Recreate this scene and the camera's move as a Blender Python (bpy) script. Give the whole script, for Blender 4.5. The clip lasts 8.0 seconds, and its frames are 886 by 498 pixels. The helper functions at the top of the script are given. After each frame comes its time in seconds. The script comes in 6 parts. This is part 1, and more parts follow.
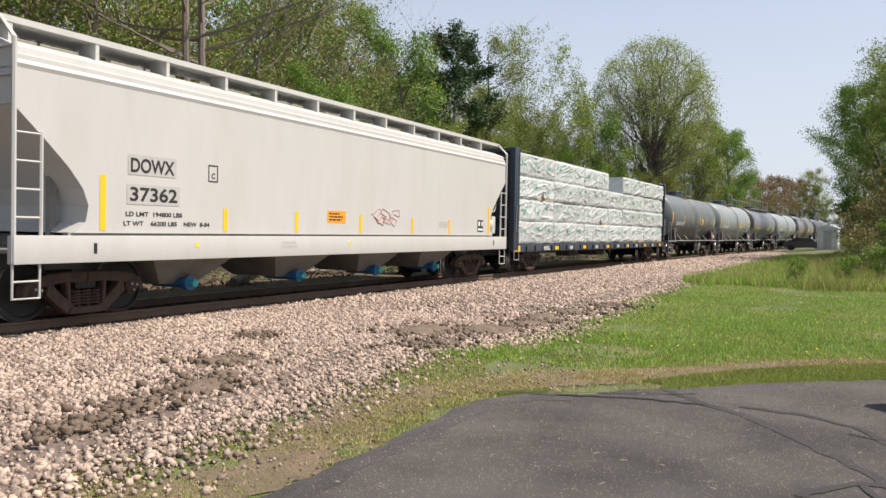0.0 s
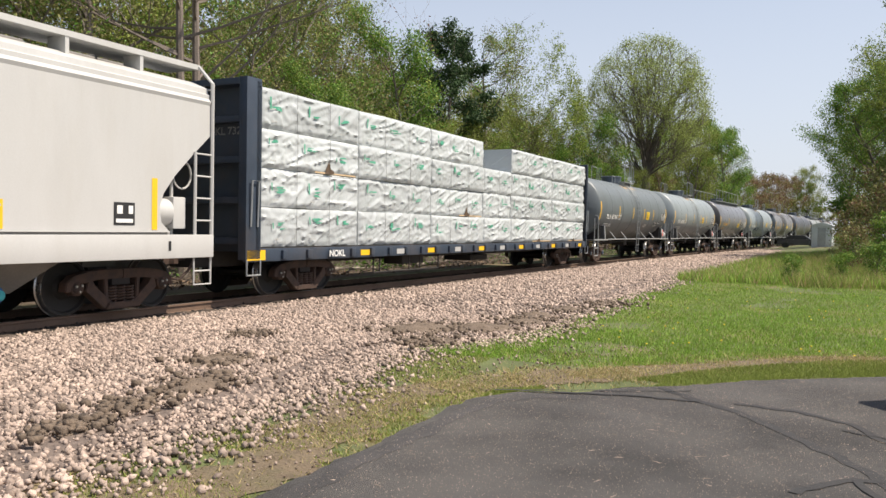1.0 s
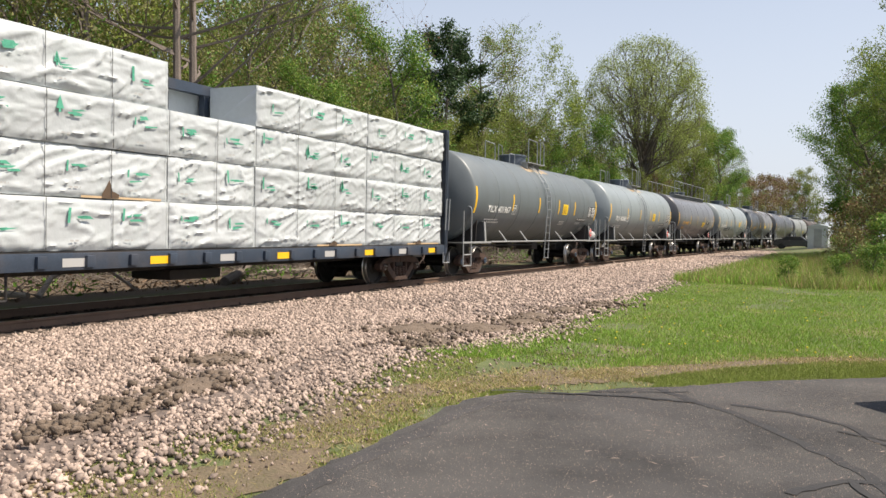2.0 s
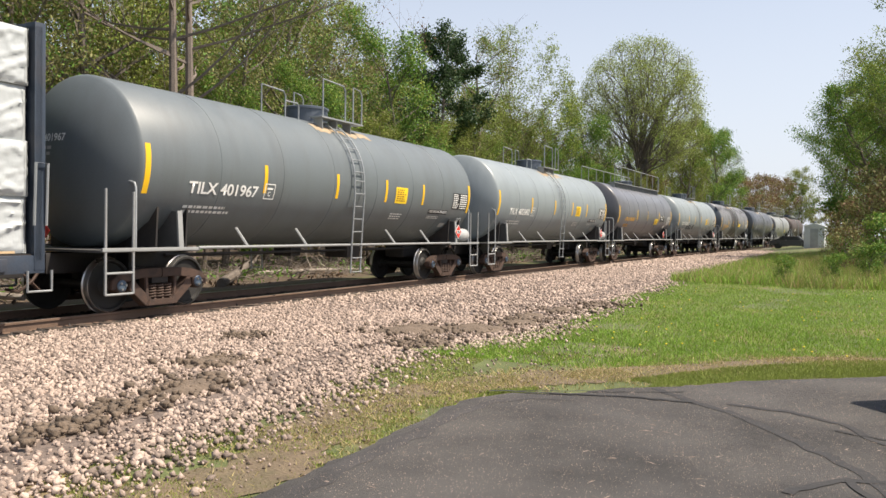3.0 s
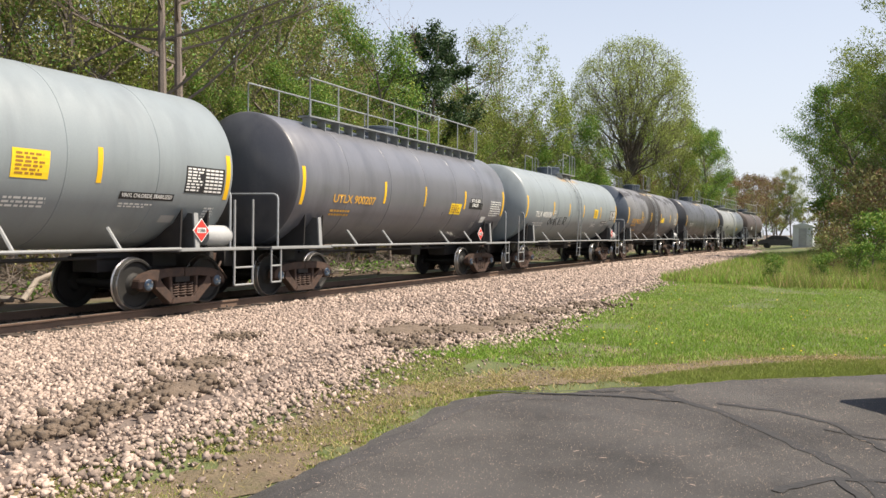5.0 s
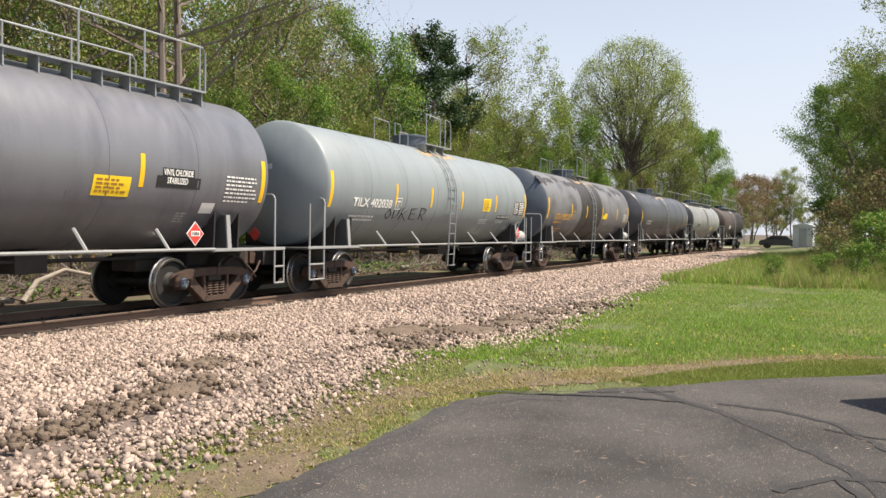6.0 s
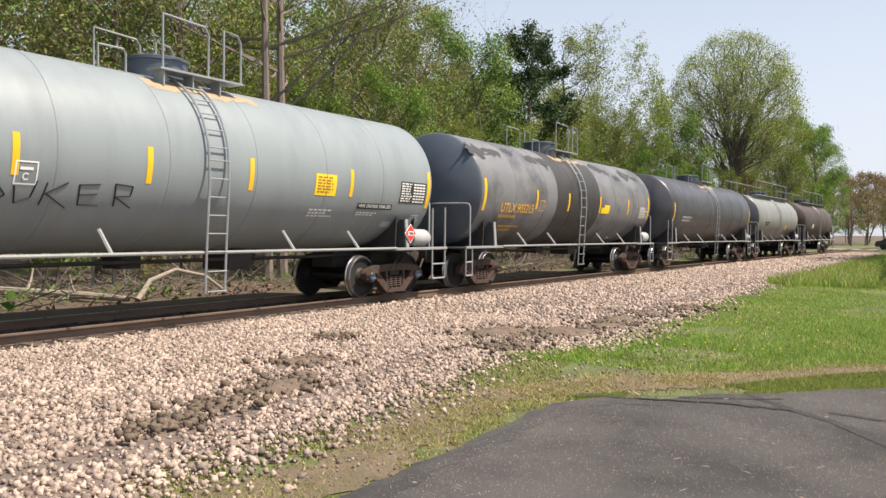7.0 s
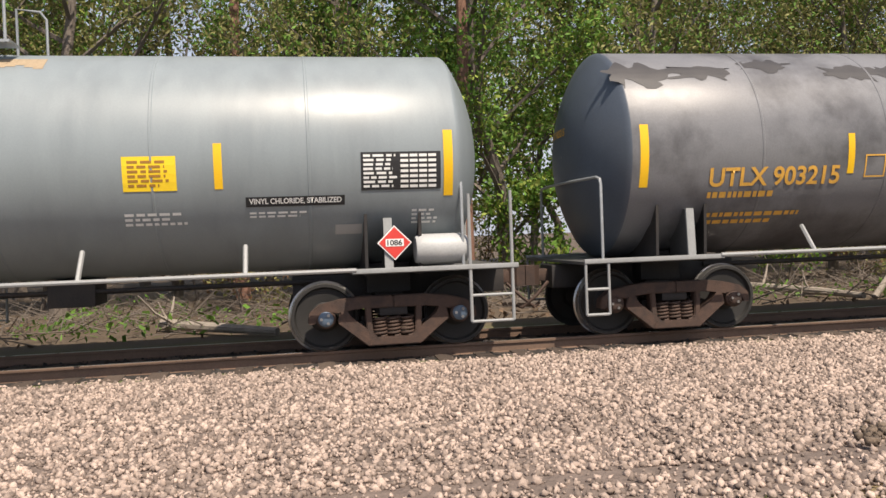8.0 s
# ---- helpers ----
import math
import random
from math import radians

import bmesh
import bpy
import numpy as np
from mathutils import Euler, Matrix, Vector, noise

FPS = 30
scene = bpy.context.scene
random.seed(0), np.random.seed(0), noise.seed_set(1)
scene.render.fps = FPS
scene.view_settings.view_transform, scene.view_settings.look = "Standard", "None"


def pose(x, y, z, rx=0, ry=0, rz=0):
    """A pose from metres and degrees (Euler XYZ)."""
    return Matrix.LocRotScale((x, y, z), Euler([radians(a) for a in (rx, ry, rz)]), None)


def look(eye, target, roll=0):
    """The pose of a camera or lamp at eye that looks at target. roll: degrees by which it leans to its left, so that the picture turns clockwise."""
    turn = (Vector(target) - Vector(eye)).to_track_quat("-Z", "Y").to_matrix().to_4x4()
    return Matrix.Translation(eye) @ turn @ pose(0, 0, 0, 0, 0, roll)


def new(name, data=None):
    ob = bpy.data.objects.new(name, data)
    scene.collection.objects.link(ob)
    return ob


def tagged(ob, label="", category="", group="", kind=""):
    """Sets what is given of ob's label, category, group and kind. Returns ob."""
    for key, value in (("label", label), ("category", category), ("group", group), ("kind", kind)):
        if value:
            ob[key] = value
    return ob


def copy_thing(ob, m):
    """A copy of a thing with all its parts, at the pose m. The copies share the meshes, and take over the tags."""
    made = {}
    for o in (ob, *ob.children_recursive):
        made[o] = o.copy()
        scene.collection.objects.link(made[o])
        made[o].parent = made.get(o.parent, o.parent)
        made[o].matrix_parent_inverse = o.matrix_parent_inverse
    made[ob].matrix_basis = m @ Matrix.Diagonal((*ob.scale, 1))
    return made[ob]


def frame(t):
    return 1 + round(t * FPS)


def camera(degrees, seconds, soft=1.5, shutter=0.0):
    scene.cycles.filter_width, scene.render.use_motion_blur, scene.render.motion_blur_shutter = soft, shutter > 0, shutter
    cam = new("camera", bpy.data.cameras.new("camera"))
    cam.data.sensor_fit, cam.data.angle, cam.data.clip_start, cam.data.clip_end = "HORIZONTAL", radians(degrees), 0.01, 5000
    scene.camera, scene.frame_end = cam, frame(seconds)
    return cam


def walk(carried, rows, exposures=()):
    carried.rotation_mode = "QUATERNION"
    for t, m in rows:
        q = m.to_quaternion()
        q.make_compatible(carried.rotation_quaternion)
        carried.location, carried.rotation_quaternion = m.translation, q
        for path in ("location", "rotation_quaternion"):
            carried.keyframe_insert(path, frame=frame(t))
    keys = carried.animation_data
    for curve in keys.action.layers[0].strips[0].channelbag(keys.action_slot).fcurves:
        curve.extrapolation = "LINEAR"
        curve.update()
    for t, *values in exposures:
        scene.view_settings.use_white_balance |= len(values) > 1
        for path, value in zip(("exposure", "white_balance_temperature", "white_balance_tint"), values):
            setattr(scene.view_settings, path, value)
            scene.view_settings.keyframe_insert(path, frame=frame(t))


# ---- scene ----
# ======== camera and its walk ========
cam = camera(57.44, 8.0)
EYE_Z = 1.6


def turn(yaw, pitch, roll):
    return pose(0, 0, EYE_Z, 90 + pitch, roll, yaw)


PATH = [
    (0.0, turn(25.81, -1.35, -1.08)), (0.5, turn(25.57, -1.43, -1.02)), (1.0, turn(25.47, -1.47, -0.96)),
    (1.5, turn(25.31, -1.46, -1.05)), (3.0, turn(25.03, -1.38, -0.92)), (3.5, turn(24.69, -1.45, -0.67)),
    (4.0, turn(24.44, -1.44, -0.61)), (4.5, turn(24.37, -1.37, -0.79)), (6.0, turn(24.36, -1.29, -0.68)),
    (6.5, turn(25.48, -1.24, -0.67)), (6.8, turn(28.30, -1.26, -0.65)), (7.0, turn(31.13, -1.28, -0.60)),
    (7.1, turn(33.41, -1.25, -0.45)), (7.2, turn(37.40, -1.20, -0.20)), (7.3, turn(41.38, -1.17, 0.11)),
    (7.4, turn(45.90, -1.16, 0.50)), (7.5, turn(50.25, -1.15, 0.84)), (7.6, turn(53.65, -1.10, 1.40)),
    (7.7, turn(59.00, -1.00, 1.90)), (7.8, turn(64.80, -0.90, 2.15)), (7.9, turn(72.90, -0.92, 2.15)),
    (8.0, turn(79.80, -0.93, 2.09)),
]
EXPOSURES = [(0.0, 0.42, 6950, 11), (1.5, 0.42, 6950, 11), (3.0, 0.57, 7080, 11), (6.5, 0.6, 7120, 11), (7.5, 0.46, 7050, 12), (8.0, 0.3, 7100, 13)]
walk(cam, PATH, EXPOSURES)

# ======== world, sun, exposure ========
SUN = Vector((0.50, 0.17, 0.85)).normalized()
world = bpy.data.worlds.new("sky")
scene.world = world
world.use_nodes = True
wn = world.node_tree.nodes
sky = wn.new("ShaderNodeTexSky")
sky.sky_type = 'NISHITA'
sky.sun_disc = False
sky.sun_elevation = math.asin(SUN.z)
sky.sun_rotation = math.atan2(SUN.x, SUN.y)
sky.air_density, sky.dust_density, sky.ozone_density = 1.0, 1.6, 1.8
wn["Background"].inputs[1].default_value = 0.118
# thin bright spring haze, thickest low over the horizon
wl = world.node_tree.links
way = wn.new("ShaderNodeTexCoord")
height = wn.new("ShaderNodeSeparateXYZ")
wl.new(way.outputs["Generated"], height.inputs[0])
thin = wn.new("ShaderNodeMapRange")
thin.interpolation_type = 'SMOOTHSTEP'
for k, value in ((1, 0.0), (2, 0.75), (3, 0.8), (4, 0.0)):
    thin.inputs[k].default_value = value
wl.new(height.outputs[2], thin.inputs[0])
veil = wn.new("ShaderNodeMix")
veil.data_type = 'RGBA'
veil.inputs["B"].default_value = (4.6, 5.1, 6.1, 1)
wl.new(thin.outputs[0], veil.inputs["Factor"])
wl.new(sky.outputs[0], veil.inputs["A"])
wl.new(veil.outputs["Result"], wn["Background"].inputs[0])
sun_data = bpy.data.lights.new("sun", 'SUN')
sun_data.energy, sun_data.angle, sun_data.color = 4.9, radians(0.6), (1.0, 0.93, 0.83)
sun = new("sun", sun_data)
sun.matrix_world = look(SUN * 60, (0, 0, 0))


# ======== materials ========
def mat(name, color, rough=0.6, metal=0.0, vary=0.15, scale=3.0, fine=40.0, bump=0.15, stain=None, stain_amount=0.35,
        stain_scale=1.2, stretch=(1, 1, 1), spec=0.5, island=0.0, per_object=0.0):
    """A painted or raw surface with variation at two scales, optional stains of another colour, and fine relief."""
    m = bpy.data.materials.new(name)
    m.use_nodes = True
    nt = m.node_tree
    n, l = nt.nodes, nt.links
    b = n["Principled BSDF"]
    tc = n.new("ShaderNodeTexCoord")
    mp = n.new("ShaderNodeMapping")
    mp.inputs["Scale"].default_value = stretch
    l.new(tc.outputs["Object"], mp.inputs[0])
    big = n.new("ShaderNodeTexNoise")
    big.inputs["Scale"].default_value, big.inputs["Detail"].default_value = scale, 6
    small = n.new("ShaderNodeTexNoise")
    small.inputs["Scale"].default_value, small.inputs["Detail"].default_value = fine, 4
    l.new(mp.outputs[0], big.inputs[0])
    l.new(tc.outputs["Object"], small.inputs[0])
    add = n.new("ShaderNodeMath")
    add.operation = 'ADD'
    l.new(big.outputs[0], add.inputs[0])
    l.new(small.outputs[0], add.inputs[1])
    rng = n.new("ShaderNodeMapRange")
    rng.inputs[1].default_value, rng.inputs[2].default_value = 0.6, 1.4
    rng.inputs[3].default_value, rng.inputs[4].default_value = 1 - vary, 1 + vary
    l.new(add.outputs[0], rng.inputs[0])
    val = rng.outputs[0]
    if island or per_object:
        src = n.new("ShaderNodeNewGeometry").outputs["Random Per Island"] if island else n.new("ShaderNodeObjectInfo").outputs["Random"]
        r2 = n.new("ShaderNodeMapRange")
        r2.inputs[3].default_value, r2.inputs[4].default_value = 1 - (island or per_object), 1 + (island or per_object)
        l.new(src, r2.inputs[0])
        mul = n.new("ShaderNodeMath")
        mul.operation = 'MULTIPLY'
        l.new(val, mul.inputs[0])
        l.new(r2.outputs[0], mul.inputs[1])
        val = mul.outputs[0]
    mixc = n.new("ShaderNodeVectorMath")
    mixc.operation = 'SCALE'
    mixc.inputs[0].default_value = color
    l.new(val, mixc.inputs["Scale"])
    out = mixc.outputs[0]
    if stain:
        st = n.new("ShaderNodeTexNoise")
        st.inputs["Scale"].default_value, st.inputs["Detail"].default_value, st.inputs["Roughness"].default_value = stain_scale, 8, 0.65
        l.new(mp.outputs[0], st.inputs[0])
        ramp = n.new("ShaderNodeMapRange")
        ramp.inputs[1].default_value, ramp.inputs[2].default_value, ramp.inputs[4].default_value = 0.47, 0.68, stain_amount
        l.new(st.outputs[0], ramp.inputs[0])
        mx = n.new("ShaderNodeMix")
        mx.data_type = 'RGBA'
        mx.inputs["B"].default_value = (*stain, 1)
        l.new(ramp.outputs[0], mx.inputs["Factor"])
        l.new(out, mx.inputs["A"])
        out = mx.outputs["Result"]
    l.new(out, b.inputs["Base Color"])
    rr = n.new("ShaderNodeMapRange")
    rr.inputs[3].default_value, rr.inputs[4].default_value = max(0.02, rough - 0.12), min(1, rough + 0.12)
    l.new(big.outputs[0], rr.inputs[0])
    l.new(rr.outputs[0], b.inputs["Roughness"])
    b.inputs["Metallic"].default_value = metal
    b.inputs["Specular IOR Level"].default_value = spec
    if bump:
        bp = n.new("ShaderNodeBump")
        bp.inputs["Strength"].default_value, bp.inputs["Distance"].default_value = bump, 0.02
        l.new(small.outputs[0], bp.inputs["Height"])
        l.new(bp.outputs[0], b.inputs["Normal"])
    return m


M = {}
M["hopper"] = mat("white_car_paint", (0.50, 0.50, 0.49), 0.45, vary=0.05, bump=0.03, stain=(0.36, 0.33, 0.28), stain_amount=0.18, stretch=(1, 1, 0.25))
M["hopper_grey"] = mat("hopper_chute_paint", (0.25, 0.24, 0.23), 0.6, vary=0.2, bump=0.1, stain=(0.12, 0.1, 0.08))
M["navy"] = mat("navy_car_paint", (0.035, 0.05, 0.075), 0.5, vary=0.25, bump=0.08, stain=(0.1, 0.08, 0.07))
M["wrap"] = mat("white_lumber_wrap", (0.46, 0.49, 0.5), 0.42, vary=0.06, scale=1.5, fine=9, bump=0.35, spec=0.5, per_object=0.08, stain=(0.43, 0.49, 0.48), stain_amount=0.3, stain_scale=2.2)
M["wrap_green"] = mat("green_print", (0.08, 0.36, 0.24), 0.5, vary=0.3, bump=0)
M["lumber_dark"] = mat("shaded_board_ends", (0.1, 0.065, 0.04), 0.8, fine=60)
M["lumber"] = mat("sawn_lumber", (0.55, 0.4, 0.24), 0.7, fine=60)
M["tank_grey"] = mat("grey_tank_paint", (0.236, 0.272, 0.288), 0.4, vary=0.06, bump=0.03, spec=0.6, stain=(0.165, 0.188, 0.2), stain_amount=0.4, stretch=(1, 1.6, 0.3))
M["tank_dull"] = mat("dull_grey_tank_paint", (0.128, 0.15, 0.16), 0.45, vary=0.08, bump=0.03, stain=(0.105, 0.115, 0.118), stain_amount=0.5, stretch=(1, 1.6, 0.3), spec=0.6)
M["tank_violet"] = mat("violet_grey_tank_paint", (0.145, 0.15, 0.17), 0.33, vary=0.1, bump=0.03, spec=0.9, stain=(0.07, 0.074, 0.088), stain_amount=0.5, stretch=(1, 1.6, 0.3))
M["tank_pale"] = mat("pale_tank_paint", (0.22, 0.23, 0.225), 0.33, vary=0.08, bump=0.03, stain=(0.3, 0.3, 0.28), stain_amount=0.5, stretch=(1, 1.6, 0.3))
M["tank_dark"] = mat("dark_tank_paint", (0.06, 0.062, 0.072), 0.34, vary=0.15, bump=0.03, stain=(0.12, 0.12, 0.125), stain_amount=0.5, stretch=(1, 1.6, 0.4))
M["tank_worn"] = mat("worn_tank_paint", (0.175, 0.178, 0.188), 0.42, vary=0.12, bump=0.05, stain=(0.045, 0.042, 0.045), stain_amount=0.8, stain_scale=0.7)
M["tank_band"] = mat("black_tank_band", (0.045, 0.042, 0.042), 0.5, vary=0.2, bump=0.05)
M["tank_head"] = mat("blue_grey_tank_head", (0.08, 0.098, 0.125), 0.4, vary=0.15, bump=0.04, stain=(0.07, 0.08, 0.1))
M["car_brown"] = mat("dark_brown_car_paint", (0.06, 0.045, 0.04), 0.6, vary=0.25, bump=0.1)
M["black"] = mat("grimy_black_steel", (0.022, 0.02, 0.02), 0.7, vary=0.4, bump=0.2, stain=(0.08, 0.06, 0.045))
M["cast"] = mat("rusty_cast_steel", (0.07, 0.041, 0.03), 0.75, vary=0.3, bump=0.3, fine=60, stain=(0.022, 0.018, 0.017), stain_amount=0.7, stain_scale=5)
M["wheel"] = mat("wheel_steel", (0.02, 0.019, 0.018), 0.7, metal=0.0, vary=0.25, bump=0.1)
M["tread"] = mat("polished_tread", (0.45, 0.44, 0.43), 0.3, metal=0.9, vary=0.1, bump=0)
M["cap"] = mat("blue_bearing_cap", (0.09, 0.13, 0.18), 0.45, metal=0.2, vary=0.2, bump=0.05)
M["reservoir"] = mat("grey_reservoir_paint", (0.4, 0.41, 0.41), 0.5, vary=0.15, bump=0.05)
M["pipe"] = mat("pale_pipe_paint", (0.29, 0.3, 0.3), 0.5, vary=0.15, bump=0.05)
M["platform"] = mat("grimy_grey_steel", (0.085, 0.085, 0.083), 0.6, vary=0.3, bump=0.1, stain=(0.04, 0.036, 0.033))
M["galv"] = mat("galvanised_steel", (0.34, 0.36, 0.37), 0.45, metal=0.4, vary=0.2, bump=0.05)
M["yellow"] = mat("yellow_reflective_sheet", (0.85, 0.5, 0.02), 0.4, vary=0.08, bump=0)
M["sticker"] = mat("yellow_sticker", (0.9, 0.62, 0.03), 0.45, vary=0.05, bump=0)
M["orange"] = mat("orange_sticker", (0.85, 0.33, 0.03), 0.45, vary=0.05, bump=0)
M["white"] = mat("white_stencil", (0.78, 0.78, 0.76), 0.6, vary=0.08, bump=0)
M["inkb"] = mat("black_stencil", (0.02, 0.02, 0.022), 0.6, vary=0.1, bump=0)
M["greyp"] = mat("grey_patch", (0.42, 0.42, 0.41), 0.6, vary=0.05, bump=0)
M["gold"] = mat("faded_gold_stencil", (0.7, 0.38, 0.07), 0.6, vary=0.2, bump=0)
M["brown"] = mat("brown_print", (0.35, 0.17, 0.03), 0.6, vary=0.1, bump=0)
M["red"] = mat("red_placard", (0.62, 0.05, 0.04), 0.5, vary=0.05, bump=0)
M["pink"] = mat("red_paint_scrawl", (0.5, 0.22, 0.22), 0.6, vary=0.1, bump=0)
M["teal"] = mat("teal_valve_paint", (0.04, 0.42, 0.46), 0.4, vary=0.2, bump=0.1)
M["bluev"] = mat("blue_valve_paint", (0.03, 0.14, 0.35), 0.45, vary=0.2, bump=0.1)
M["rustspill"] = mat("tan_spill_stain", (0.36, 0.275, 0.18), 0.7, vary=0.2, bump=0)
M["rail"] = mat("rusty_rail", (0.15, 0.095, 0.066), 0.75, vary=0.25, bump=0.2, stain=(0.07, 0.048, 0.038))
M["tie"] = mat("weathered_tie", (0.075, 0.055, 0.043), 0.9, vary=0.35, fine=50, bump=0.5, per_object=0.3, stretch=(0.3, 1, 1))
M["bark"] = mat("grey_bark", (0.15, 0.125, 0.105), 0.9, vary=0.35, scale=4, fine=30, bump=0.7, stretch=(1, 1, 0.25))
M["bark_red"] = mat("red_pine_bark", (0.22, 0.12, 0.085), 0.9, vary=0.35, scale=5, fine=30, bump=0.7, stretch=(1, 1, 0.25))
M["bark_dead"] = mat("grey_brown_dead_bark", (0.2, 0.165, 0.14), 0.9, vary=0.45, scale=5, fine=30, bump=0.7, stretch=(1, 1, 0.25))
M["litter"] = mat("brown_leaf_litter", (0.15, 0.1, 0.065), 0.9, vary=0.3, bump=0.2, island=0.4)
M["bark_pale"] = mat("pale_dead_wood", (0.3, 0.26, 0.22), 0.9, vary=0.3, scale=5, fine=40, bump=0.5, stretch=(1, 1, 0.3))


def leaf_mat(name, color, vary=0.4, glow=0.26):
    m = mat(name, color, 0.6, vary=0.15, scale=0.4, fine=2, bump=0, island=vary, spec=0.25)
    nt = m.node_tree
    n, l = nt.nodes, nt.links
    b = n["Principled BSDF"]
    tr = n.new("ShaderNodeBsdfTranslucent")
    mx = n.new("ShaderNodeMixShader")
    mx.inputs[0].default_value = glow
    l.new(b.inputs["Base Color"].links[0].from_socket, tr.inputs[0])
    l.new(b.outputs[0], mx.inputs[1])
    l.new(tr.outputs[0], mx.inputs[2])
    l.new(mx.outputs[0], n["Material Output"].inputs[0])
    return m


M["leaf_mid"] = leaf_mat("green_leaves", (0.12, 0.235, 0.04))
M["leaf_lime"] = leaf_mat("lime_leaves", (0.24, 0.3, 0.06))
M["leaf_pale"] = leaf_mat("pale_maple_leaves", (0.285, 0.34, 0.095))
M["leaf_olive"] = leaf_mat("olive_leaves", (0.22, 0.215, 0.08))
M["leaf_red"] = leaf_mat("reddish_buds", (0.19, 0.11, 0.06))
M["needle"] = leaf_mat("pine_needles", (0.045, 0.085, 0.032), glow=0.2)
M["blade"] = leaf_mat("grass_blades", (0.26, 0.39, 0.07), vary=0.3)
M["blade_dry"] = leaf_mat("dry_grass_blades", (0.38, 0.31, 0.15), vary=0.3)
M["turf"] = leaf_mat("worn_turf_blades", (0.25, 0.3, 0.075), vary=0.35)
M["dandelion"] = mat("dandelion_yellow", (0.8, 0.6, 0.03), 0.6, bump=0)
M["stone"] = mat("pink_grey_stone", (0.335, 0.26, 0.217), 0.9, vary=0.25, scale=0.6, fine=50, bump=0.4, island=0.55)
M["shed"] = mat("pale_shed_metal", (0.55, 0.58, 0.6), 0.5, vary=0.1, bump=0.05)
M["carpaint"] = mat("dark_car_paint", (0.05, 0.05, 0.055), 0.25, vary=0.05, bump=0)
M["glass"] = mat("dark_glass", (0.02, 0.025, 0.03), 0.08, vary=0.05, bump=0)
M["concrete"] = mat("pale_road", (0.4, 0.38, 0.35), 0.85, vary=0.15)


def ground_mat():
    """Soil with grass, bare and dry patches, and leaf litter under the woods."""
    m = mat("meadow_ground", (0.095, 0.115, 0.04), 0.95, vary=0.45, scale=1.4, fine=45, bump=0.6)
    nt = m.node_tree
    n, l = nt.nodes, nt.links
    b = n["Principled BSDF"]
    base = b.inputs["Base Color"].links[0].from_socket
    tc = n.new("ShaderNodeTexCoord")
    sep = n.new("ShaderNodeSeparateXYZ")
    l.new(tc.outputs["Object"], sep.inputs[0])
    nz = n.new("ShaderNodeTexNoise")
    nz.inputs["Scale"].default_value, nz.inputs["Detail"].default_value = 0.5, 8
    l.new(tc.outputs["Object"], nz.inputs[0])

    def mask(value, lo, hi):
        r = n.new("ShaderNodeMapRange")
        r.inputs[1].default_value, r.inputs[2].default_value = lo, hi
        l.new(value, r.inputs[0])
        return r.outputs[0]

    def mixin(a, fac, col):
        x = n.new("ShaderNodeMix")
        x.data_type = 'RGBA'
        x.inputs["B"].default_value = (*col, 1)
        l.new(a, x.inputs["A"])
        l.new(fac, x.inputs["Factor"])
        return x.outputs["Result"]

    wob = n.new("ShaderNodeMath")
    wob.operation = 'MULTIPLY_ADD'
    wob.inputs[1].default_value = 3.0
    l.new(nz.outputs[0], wob.inputs[0])
    l.new(sep.outputs[0], wob.inputs[2])
    woods = mask(wob.outputs[0], -11.5, -13.0)
    dry = mask(nz.outputs[0], 0.54, 0.66)
    out = mixin(base, dry, (0.2, 0.155, 0.085))
    out = mixin(out, woods, (0.1, 0.073, 0.05))
    l.new(out, b.inputs["Base Color"])
    return m


M["ground"] = ground_mat()
M["soil"] = mat("dry_soil", (0.14, 0.105, 0.068), 0.95, vary=0.5, scale=3, fine=45, bump=0.7, stain=(0.105, 0.1, 0.045), stain_amount=0.6, stain_scale=2.5)
M["mud"] = mat("dark_mud", (0.14, 0.105, 0.078), 0.95, vary=0.4, scale=4, fine=30, bump=0.9)
# bed kept darker than its stones, painting shade into the gaps between them
M["ballast"] = mat("ballast_bed", (0.15, 0.116, 0.098), 0.95, vary=0.35, scale=5, fine=24, bump=1.0)
M["asphalt"] = mat("old_asphalt", (0.078, 0.074, 0.072), 0.9, vary=0.95, scale=0.8, fine=190, bump=1.0, stain=(0.14, 0.13, 0.12), stain_amount=0.6, stain_scale=0.6)
# oily stone, darkened further for the train's shade between the rails
M["shaded_oily"] = mat("train_shade_oily_ballast", (0.034, 0.029, 0.026), 0.9, vary=0.4, scale=3, fine=40, bump=1.0, island=0.5)
M["sealed"] = mat("sealed_asphalt", (0.055, 0.052, 0.052), 0.85, vary=0.6, scale=2, fine=110, bump=0.8)
M["tar"] = mat("crack_sealant", (0.026, 0.025, 0.025), 0.75, vary=0.3, bump=0.3)


# ======== mesh helpers ========
def mesh_ob(name, bm, materials, parent=None, smooth=True, angle=35):
    me = bpy.data.meshes.new(name)
    bm.normal_update()
    bm.to_mesh(me)
    bm.free()
    for m in materials if isinstance(materials, (list, tuple)) else [materials]:
        me.materials.append(m)
    if smooth:
        me.polygons.foreach_set("use_smooth", [True] * len(me.polygons))
        me.set_sharp_from_angle(angle=radians(angle))
    ob = new(name, me)
    if parent:
        ob.parent = parent
    return ob


def part(name, bm, material, parent, label="", smooth=True):
    ob = mesh_ob(name, bm, material, parent, smooth)
    if label:
        ob["label"] = label
    return ob


